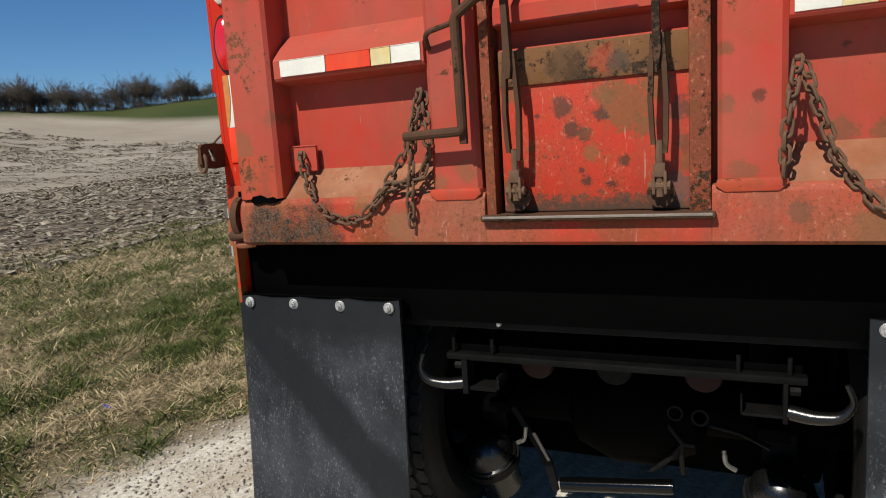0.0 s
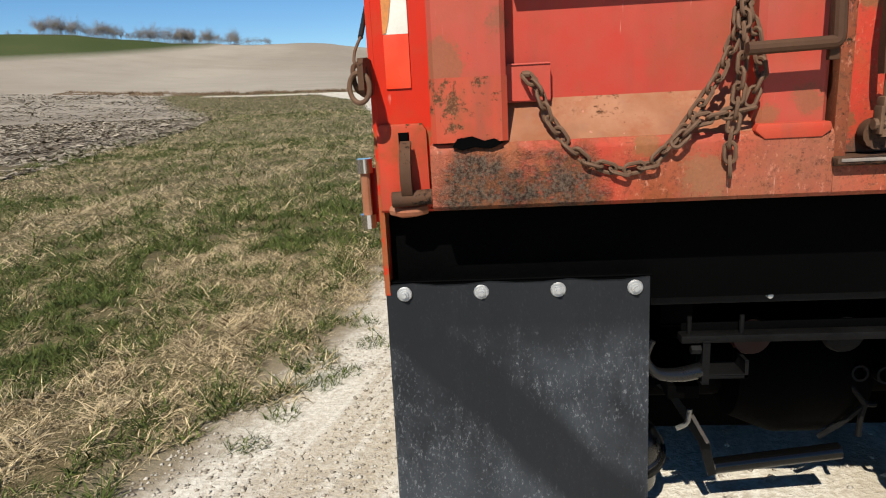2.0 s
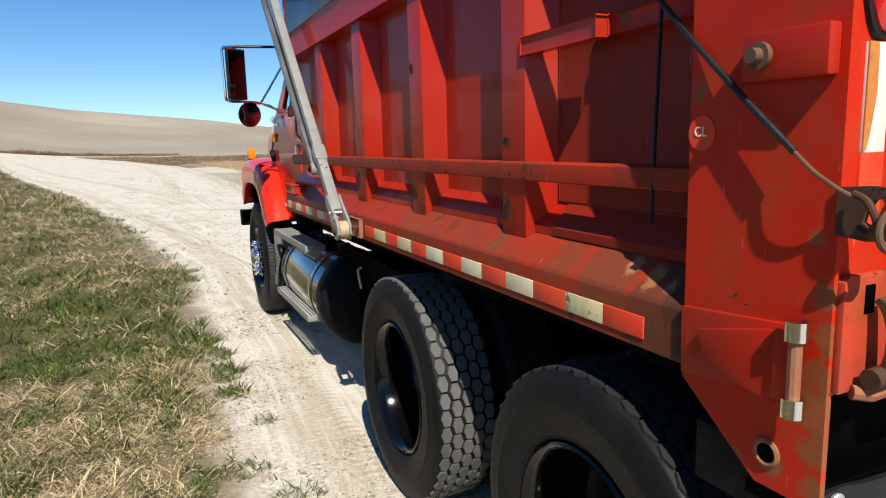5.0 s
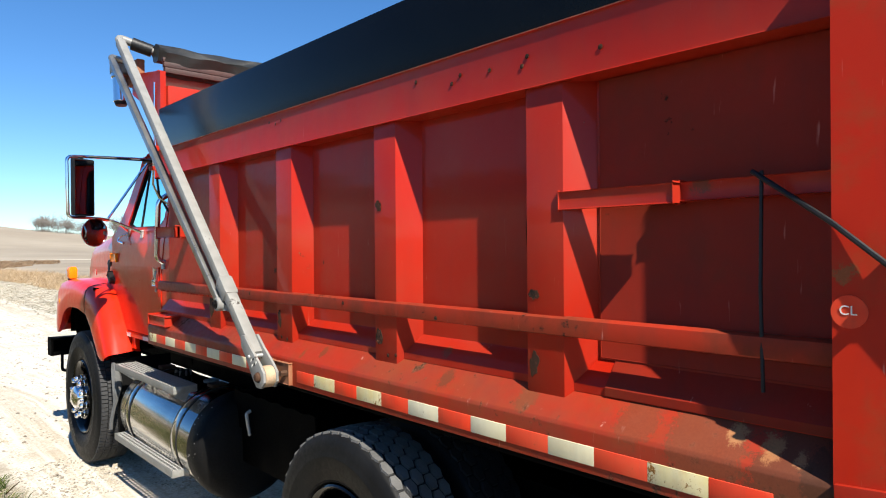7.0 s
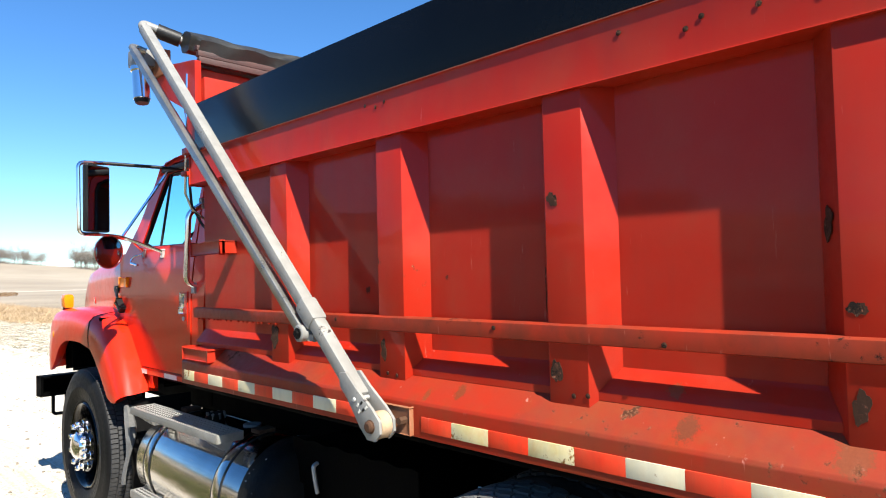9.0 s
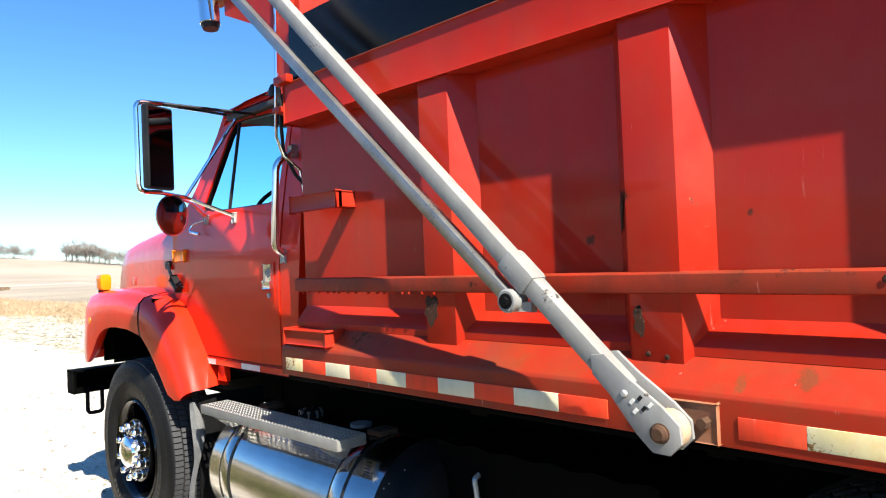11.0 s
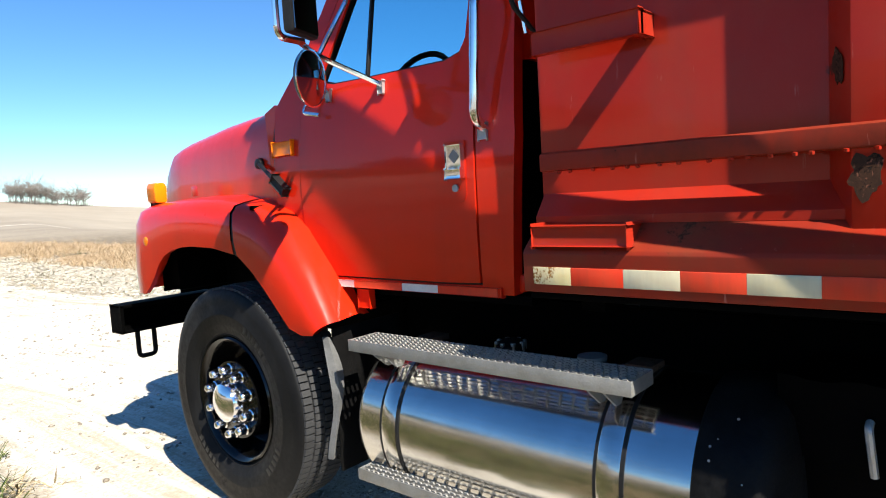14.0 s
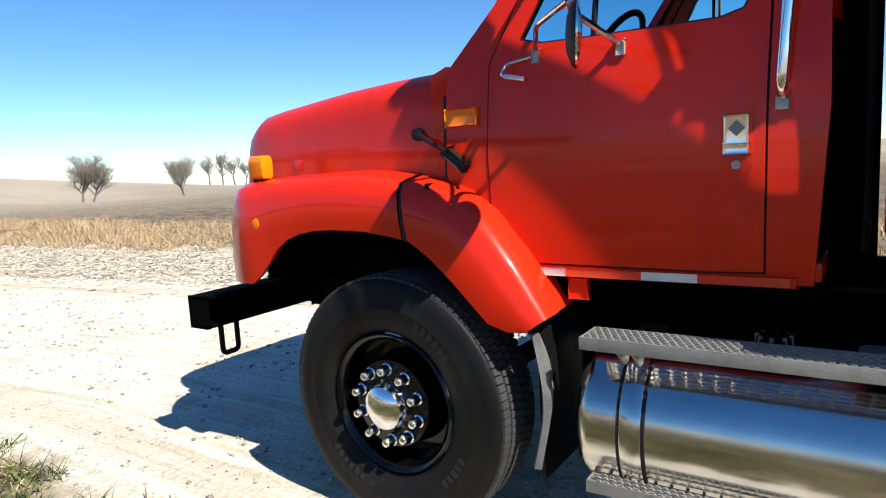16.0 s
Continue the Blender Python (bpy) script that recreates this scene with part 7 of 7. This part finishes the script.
part("cable", tube(B(), [(-1.11, 4.245, 2.60), (-1.12, 4.25, 2.20), (-1.10, 4.27, 2.08), (-1.05, 4.26, 1.98), (-1.0, 4.22, 1.9)], 0.008, 8), RUBBER, truck)
part("lamp_bracket", box(B(), -1.19, -1.155, 4.09, 4.19, 2.335, 2.37, 0.006), RED_BODY, truck)
part("lamp_bracket", box(B(), -1.18, -1.12, 4.165, 4.225, 2.225, 2.25, 0.006), RED_BODY, truck)

# ---------------------------------------------------------------- plants, litter and stones
rng = np.random.default_rng(7)


def quick_mesh(name, verts, polys, material, label, category):
    """A joined mesh from arrays; every face has as many corners as polys has columns."""
    me = bpy.data.meshes.new(name)
    k, c = polys.shape
    me.vertices.add(len(verts))
    me.vertices.foreach_set("co", np.ascontiguousarray(verts, dtype=np.float32).reshape(-1))
    me.loops.add(k * c)
    me.loops.foreach_set("vertex_index", np.ascontiguousarray(polys, dtype=np.int32).reshape(-1))
    me.polygons.add(k)
    me.polygons.foreach_set("loop_start", np.arange(0, k * c, c, dtype=np.int32))
    me.update(calc_edges=True)
    me.materials.append(material)
    return tagged(new(name, me), label, category, "", "stuff")


def blades(x, y, length, width, lean, z=None):
    """Bent blades: two triangles up to the bend and one to the tip."""
    k = len(x)
    z = height(x, y) - 0.004 if z is None else z
    a, face = rng.random(k) * 2 * np.pi, rng.random(k) * 2 * np.pi
    dx, dy = np.cos(a), np.sin(a)
    wx, wy = np.cos(face) * width / 2, np.sin(face) * width / 2
    l1, l2 = length * 0.55, length * 0.5
    c1, s1 = np.cos(lean), np.sin(lean)
    lean2 = np.clip(lean - rng.random(k) * 0.9, -0.15, 1.5)
    mx, my, mz = x + dx * l1 * c1, y + dy * l1 * c1, z + l1 * s1
    tx, ty, tz = mx + dx * l2 * np.cos(lean2), my + dy * l2 * np.cos(lean2), np.maximum(mz + l2 * np.sin(lean2), z + 0.004)
    v = np.stack([np.stack([x - wx, y - wy, z], -1), np.stack([x + wx, y + wy, z], -1), np.stack([mx + wx * 0.8, my + wy * 0.8, mz], -1),
                  np.stack([mx - wx * 0.8, my - wy * 0.8, mz], -1), np.stack([tx, ty, tz], -1)], 1)
    base = np.arange(k)[:, None] * 5
    t = np.concatenate([base + np.array([[0, 1, 2]]), base + np.array([[0, 2, 3]]), base + np.array([[3, 2, 4]])], 0)
    return v.reshape(-1, 3), t


def scatter(n, y0, y1, near, far):
    """Random places on the left verge, thinning with distance from its near corner."""
    y = y0 + (y1 - y0) * rng.random(n)
    left = edge_x(LEFT_EDGE, y)
    x = left - near - (far - near) * rng.random(n)
    return x, y, left


def grass():
    greens, dries = [], []
    for n, y0, y1, far, grow in ((150000, -0.8, 5.0, 3.2, 1.0), (110000, 0.5, 9.0, 7.0, 1.35), (110000, 4.0, 22.0, 10.5, 2.0), (50000, 16.0, 60.0, 12.0, 3.6), (45000, 45.0, 126.0, 50.0, 9.0)):
        x, y, left = scatter(n, y0, y1, -0.35, far)
        edge = left - x
        patch = 0.42 * lattice(x + 50, y * 0.55 + 50, 0.13, 3) + 0.36 * lattice(x + 90, y * 0.5 + 10, 0.5, 4) + 0.22 * lattice(x + 30, y * 0.45 + 60, 1.3, 9)
        bald = lattice(x + 20, y + 70, 0.33, 5)
        keep = (edge > -0.28 + 0.55 * lattice(x, y, 0.24, 6)) & (lattice(x + 20, y + 70, 0.09, 5) * 0.6 + bald * 0.4 < 0.66) & (x > edge_x(FIELD_EDGE, y) - 1.5 + rng.normal(0, 0.8, n))
        x, y, patch, edge = x[keep], y[keep], patch[keep], edge[keep]
        k = len(x)
        near_edge = np.clip(1 - edge / 0.7, 0, 1)
        green = (patch + 0.36 * (rng.random(k) - 0.5) + 0.05 * near_edge) > 0.548
        clump = 0.22 + 1.9 * lattice(x + 11, y + 31, 0.13, 8) * (0.4 + 1.1 * lattice(x + 71, y + 13, 0.37, 18))
        ln = (0.035 + 0.06 * rng.random(k)) * clump * grow ** 0.55
        wd = (0.0032 + 0.0052 * rng.random(k) ** 2) * grow
        lean = np.where(green, 0.30 + 0.8 * rng.random(k), 0.05 + 0.70 * rng.random(k) ** 1.5)
        for sel, out in ((green, greens), (~green, dries)):
            out.append(blades(x[sel], y[sel], ln[sel] * (1.0 if sel is green else 1.15), wd[sel], lean[sel]))
    # thinner grass on the rest of the verges, behind the truck and across the road
    for n, y0, y1, edge, way in ((70000, -17.0, 0.0, LEFT_EDGE, -1.0), (60000, -17.0, 8.0, RIGHT_EDGE, 1.0), (25000, 6.0, 40.0, RIGHT_EDGE, 1.0)):
        y = y0 + (y1 - y0) * rng.random(n)
        x = edge_x(edge, y) + way * (-0.2 + 9.5 * rng.random(n) * (0.35 + 0.65 * rng.random(n)))
        keep = lattice(x + 15, y + 75, 0.3, 55) < 0.85
        x, y = x[keep], y[keep]
        k = len(x)
        green = lattice(x + 50, y * 0.55 + 50, 0.5, 56) + 0.4 * (rng.random(k) - 0.5) > 0.52
        ln, wd = 0.04 + 0.09 * rng.random(k), 0.006 + 0.007 * rng.random(k)
        for sel, out in ((green, greens), (~green, dries)):
            out.append(blades(x[sel], y[sel], ln[sel], wd[sel], 0.2 + 0.7 * rng.random(int(sel.sum()))))
    for name, parts, mat, label in (("green_grass", greens, GRASS_GREEN, "short green grass on the verge"), ("dry_grass", dries, GRASS_DRY, "matted dry tan grass on the verge")):
        off, vs, ts = 0, [], []
        for v, t in parts:
            vs.append(v)
            ts.append(t + off)
            off += len(v)
        quick_mesh(name, np.concatenate(vs), np.concatenate(ts), mat, label, "grass")


grass()


def litter(n, x, y, size, material, name, label):
    """Flat straw pieces lying about, each a bent strip."""
    keep = np.arange(n)
    a = rng.random(n) * 2 * np.pi
    ln, wd = size * (0.25 + 0.75 * rng.random(n) ** 2), size * (0.08 + 0.22 * rng.random(n) ** 2)
    tilt = (rng.random(n) - 0.35) * 0.5
    z = height(x, y) + 0.004 + 0.03 * rng.random(n) * size / 0.2
    ca, sa = np.cos(a), np.sin(a)
    ex, ey, ez = ca * ln / 2, sa * ln / 2, np.sin(tilt) * ln / 2
    wx, wy = -sa * wd / 2, ca * wd / 2
    up = wd * 0.5 * (rng.random(n) - 0.3)
    v = np.stack([np.stack([x - ex - wx, y - ey - wy, z - ez], -1), np.stack([x + ex - wx, y + ey - wy, z + ez], -1),
                  np.stack([x + ex + wx, y + ey + wy, z + ez + up], -1), np.stack([x - ex + wx, y - ey + wy, z - ez + up], -1)], 1).reshape(-1, 3)
    quick_mesh(name, v, (keep[:, None] * 4 + np.array([[0, 1, 2, 3]])), material, label, "straw")


n = 170000
u = rng.random(n)
y = -6 + 62 * u ** 1.4
x = edge_x(FIELD_EDGE, y) + 1.6 - 34 * rng.random(n) ** 1.5
streak = 0.55 * lattice(x * 1.3 + 300, y * 0.5 + 200, 0.8, 41) + 0.45 * lattice(x + 300, y + 200, 0.33, 42)
keep = streak + 0.4 * (rng.random(n) - 0.5) > 0.51
x, y, n = x[keep], y[keep], int(keep.sum())
litter(n, x, y, 0.16 + 0.009 * np.hypot(x, y), STRAW, "corn_stubble", "pale corn stalk litter over brown soil")
n = 45000
y = 30 + 95 * rng.random(n)
x = edge_x(FIELD_EDGE, y) + 1.0 - 130 * rng.random(n)
keep = lattice(x * 0.4 + 500, y + 200, 2.2, 44) + 0.3 * (rng.random(n) - 0.5) > 0.42
x, y = x[keep], y[keep]
litter(len(x), x, y, 0.25 + 0.006 * np.hypot(x, y), STRAW, "far_corn_stubble", "pale corn stalk litter over brown soil")
n = 46000
y = -2 + 46 * rng.random(n) ** 0.85
x = edge_x(RIGHT_EDGE, y) + 0.1 + 2.2 * rng.random(n) + 0.5 * rng.normal(size=n)
litter(n, x, y, 0.15 + 0.0 * x, PALE_STRAW, "roadside_straw", "pale straw litter beside the road")


def tall_grass():
    n = 230000
    y = -4 + 74 * rng.random(n) ** 1.1
    w = rng.random(n)
    x = edge_x(RIGHT_EDGE, y) + 2.2 + 4.2 * w
    tuft = lattice(x + 5, y + 5, 0.42, 21)
    drift = lattice(x * 0.6 + 40, y * 0.35 + 5, 1.4, 22)
    keep = tuft * 0.5 + drift * 0.5 + 0.2 * (rng.random(n) - 0.5) > 0.40
    x, y, tuft, drift = x[keep], y[keep], tuft[keep], drift[keep]
    k = len(x)
    ln = (0.10 + 0.30 * rng.random(k)) * (0.30 + 1.0 * tuft) * (0.45 + 1.1 * drift)
    v, t = blades(x, y, ln, 0.005 + 0.007 * rng.random(k), 0.10 + 1.2 * rng.random(k))
    quick_mesh("tall_dry_grass", v, t, TALL_DRY, "tall tan dry grass on the far roadside", "grass")


tall_grass()


def far_weeds():
    """Brown weeds in the wedge between the roads and along the foot of the hill."""
    n = 26000
    y = 72 + 52 * rng.random(n)
    x = edge_x(RIGHT_EDGE, y) + 0.4 + 34 * rng.random(n) * np.clip((y - 60) / 60, 0.1, 1)
    m = 22000
    x = np.concatenate([x, -85 + 90 * rng.random(m)])
    y = np.concatenate([y, 131.0 + 6.0 * rng.random(m) ** 1.5 + 0.06 * x[n:]])
    keep = lattice(x + 200, y + 5, 1.6, 33) > 0.35
    x, y = x[keep], y[keep]
    k = len(x)
    v, t = blades(x, y, (0.12 + 0.40 * rng.random(k)) * (0.6 + 2.2 * np.clip(lattice(x + 20, y * 0.3 + 9, 3.5, 34) - 0.45, 0, 1) * (y > 130) + 0.6 * (y > 130)), 0.05 + 0.06 * rng.random(k), 0.4 + 0.9 * rng.random(k))
    quick_mesh("brown_weeds", v, t, WEEDY, "brown dead weeds between the roads", "weeds")


far_weeds()


def stones():
    octa = np.array([(1, 0, 0), (-1, 0, 0), (0, 1, 0), (0, -1, 0), (0, 0, 1), (0, 0, -1)], float)
    tri = np.array([(0, 2, 4), (2, 1, 4), (1, 3, 4), (3, 0, 4), (2, 0, 5), (1, 2, 5), (3, 1, 5), (0, 3, 5)])
    xs, ys, rs = [], [], []
    for n, y0, y1, a, b, r in ((16000, -0.6, 6.0, -0.15, 1.3, 0.008), (7000, 5.0, 18.0, 0.0, 4.0, 0.013), (5000, -3.0, 6.0, 0.3, 4.5, 0.011)):
        y = y0 + (y1 - y0) * rng.random(n)
        x = edge_x(LEFT_EDGE, y) + a + (b - a) * rng.random(n)
        keep = lattice(x + 3, y + 8, 0.4, 14) > 0.42
        xs.append(x[keep])
        ys.append(y[keep])
        rs.append(r * (0.4 + 1.3 * rng.random(keep.sum()) ** 3))
    x, y, r = np.concatenate(xs), np.concatenate(ys), np.concatenate(rs)
    k = len(x)
    jig = 1 + 0.7 * (rng.random((k, 6, 3)) - 0.5)
    v = octa[None] * jig * r[:, None, None] * np.array([1.0, 1.0, 0.62])
    a = rng.random(k) * 6.28
    ca, sa = np.cos(a)[:, None], np.sin(a)[:, None]
    v = np.stack([v[..., 0] * ca - v[..., 1] * sa, v[..., 0] * sa + v[..., 1] * ca, v[..., 2]], -1)
    v += np.stack([x, y, height(x, y) + r * 0.25], -1)[:, None]
    t = (np.arange(k)[:, None, None] * 6 + tri[None]).reshape(-1, 3)
    quick_mesh("gravel_stones", v.reshape(-1, 3), t, STONE, "loose pale limestone chips on the road", "gravel")


stones()


def weed(x, y, size, n):
    """A low tuft of grass rooted in the gravel."""
    r, a = size * np.sqrt(rng.random(n)), rng.random(n) * 6.28
    v, t = blades(x + r * np.cos(a) * 1.3, y + r * np.sin(a), 0.03 + 0.06 * rng.random(n), 0.003 + 0.003 * rng.random(n), 0.3 + 0.8 * rng.random(n))
    me = bpy.data.meshes.new("weed_tuft")
    me.from_pydata(v.tolist(), [], t.tolist())
    me.materials.append(GRASS_GREEN)
    tagged(new("weed_tuft", me), "small green weed tuft growing in the gravel", "weed", "weeds in the gravel")


for wx, wy, ws, wn_ in ((-1.647, 2.16, 0.10, 140), (-1.763, 1.745, 0.085, 120), (-1.86, 1.60, 0.09, 150), (-1.82, 2.55, 0.12, 160), (-1.95, 1.28, 0.07, 90), (-1.62, 3.1, 0.06, 70), (-2.02, 1.02, 0.08, 90)):
    weed(wx, wy, ws, wn_)

# blue plastic scrap in the verge
b = B()
grid = [[(-3.13 + 0.03 * i + 0.006 * math.sin(j * 2), 0.85 + 0.022 * j, 0.035 + 0.012 * math.sin(i * 1.7 + j) + 0.018 * (j == 1)) for i in range(4)] for j in range(4)]
loft(b, grid)
loft(b, [[(px + 0.002, py, pz + 0.004) for px, py, pz in r] for r in grid])
scrap = thing("plastic_scrap", (-3.09, 0.88, 0.0), "crumpled blue plastic scrap lying in the grass", "litter")
part("wrapper", b, BLUE_PLASTIC, scrap)


# bare trees
def tree(x, y, tall, seed, levels=5, label="bare leafless tree standing in the field", spread=1.0):
    r = random.Random(seed)
    base = Vector((x, y, float(height(x, y)) - 0.1))
    root = thing("tree", base, label, "tree", "bare trees in the fields")
    trunk, crown = B(), B()

    def grow(b, p, way, length, rad, level):
        pts, q, w = [p], p, way.copy()
        for i in range(3):
            w = (w + Vector((r.uniform(-0.26, 0.26), r.uniform(-0.26, 0.26), r.uniform(-0.04, 0.20)))).normalized()
            q = q + w * length / 3
            pts.append(q)
        tube(b, pts, [rad, rad * 0.85, rad * 0.7, rad * 0.45], 6 if level > 3 else 4 if level > 2 else 3, caps=False)
        if level == 0:
            return
        turn = r.uniform(0, 6.28)
        count = 7 if level == levels else r.choice((4, 5, 5, 6))
        for i in range(count):
            a = turn + 2.4 * i + r.uniform(-0.4, 0.4)
            out = Vector((math.cos(a), math.sin(a), 0)) * r.uniform(0.45, 1.0) * spread
            at = pts[r.choice((2, 3, 3))] if level == levels else pts[r.choice((1, 2, 3, 3))]
            grow(crown, at, (w * 0.9 + out + Vector((0, 0, 0.22))).normalized(), length * r.uniform(0.58, 0.80), max(rad * 0.52, 0.012), level - 1)

    grow(trunk, base, Vector((r.uniform(-0.05, 0.05), 0, 1)), tall * 0.30, tall * 0.022, levels)
    part("trunk", trunk, BARK, root)
    part("crown", crown, TWIG, root, "bare branching twigs", 0)


def at_az(az, r):
    return -r * math.sin(radians(az)), r * math.cos(radians(az))


for az, r, tall, seed, sp, lv in ((-25.8, 165, 14.5, 1, 1.4, 5), (-26.4, 166, 12.5, 2, 1.5, 5), (-32.9, 150, 13.0, 4, 1.1, 5), (-35.6, 255, 14.0, 5, 1.0, 4), (-36.6, 258, 15.0, 6, 1.0, 4), (-37.6, 262, 14.0, 7, 1.0, 4), (-38.4, 264, 12.5, 8, 1.0, 4)):
    tx, ty = at_az(az, r)
    tree(tx, ty, tall, seed, lv, spread=sp)


def woods(name, spans, label, material):
    """A far belt of bare trees: stems, boughs and sprays of twigs, each a slim three-sided spike, joined."""
    starts, ends, radii = [], [], []

    def spikes(a, b, r):
        starts.append(a)
        ends.append(b)
        radii.append(r)

    for a0, a1, dist, tall, count in spans:
        az = np.radians(a0 + (a1 - a0) * rng.random(count))
        far = dist * (0.985 + 0.035 * rng.random(count))
        px, py = -far * np.sin(az), far * np.cos(az)
        p = np.stack([px, py, height(px, py) - 0.3], -1)
        stand = lattice(np.degrees(az) * 2.0 + 300, far * 0.0, 1.0, 91)
        h = tall * (0.30 + 0.45 * stand + 0.40 * rng.random(count) ** 1.5)
        top = p + np.stack([h * 0.07 * rng.normal(size=count), h * 0.07 * rng.normal(size=count), h * 0.62], -1)
        spikes(p, top, h * 0.016)
        wide = 0.34 + 0.16 * rng.random(count)
        for k in range(24):
            f = (0.35 + 0.65 * rng.random(count))[:, None]
            s0 = p + (top - p) * f
            a, lift = rng.random(count) * 6.28, rng.random(count)
            # boughs reach out to a rounded crown
            c = np.sqrt(1 - (0.85 * lift) ** 2)
            e = p + np.stack([np.cos(a) * c * h * wide, np.sin(a) * c * h * wide, h * (0.48 + 0.50 * lift)], -1) * (0.80 + 0.24 * rng.random(count))[:, None]
            spikes(s0, e, h * 0.0055)
            for q in range(5):
                g = s0 + (e - s0) * (0.35 + 0.65 * rng.random(count))[:, None]
                w2 = (e - s0) * 0.25 + rng.normal(size=(count, 3)) * (h * 0.05)[:, None]
                spikes(g, g + w2, h * 0.0042)
        # scrub at their feet
        for k in range(7):
            q = p + np.stack([rng.normal(size=count) * 1.2, rng.normal(size=count) * 1.2, 0 * h], -1)
            e = q + np.stack([rng.normal(size=count) * 0.5, rng.normal(size=count) * 0.5, h * (0.10 + 0.18 * rng.random(count))], -1)
            spikes(q, e, h * 0.008)
    a, b, r = np.concatenate(starts), np.concatenate(ends), np.concatenate(radii)[:, None]
    d = (b - a) / np.linalg.norm(b - a, axis=1, keepdims=True)
    u = np.cross(d, np.array([0.3, 0.9, 0.2]))
    u /= np.linalg.norm(u, axis=1, keepdims=True)
    w = np.cross(d, u)
    v = np.stack([a + u * r, a + (-0.5 * u + 0.87 * w) * r, a + (-0.5 * u - 0.87 * w) * r, b], 1)
    base = np.arange(len(a))[:, None, None] * 4
    t = (base + np.array([[0, 1, 3], [1, 2, 3], [2, 0, 3]])[None]).reshape(-1, 3)
    quick_mesh(name, v.reshape(-1, 3), t, material, label, "woods")


woods("far_woods", ((58, 43.6, 262, 13.0, 230), (66, 55, 262, 13.0, 100), (44, 41.5, 262, 7.5, 26), (64, 42.0, 261, 6.0, 260)), "dark belt of bare woods on the rise", WOODS)
woods("far_tree_row", ((39.6, 38.4, 262, 3.0, 6), (35.9, 34.6, 262, 2.2, 6), (34, 23.5, 264, 7.0, 150), (24.5, 19.8, 263, 6.5, 60), (20.0, 17.6, 263, 4.0, 24), (-10, -13.6, 262, 7.0, 60), (-15.2, -20.3, 258, 11.0, 85)), "row of bare trees along the skyline", TWIG)
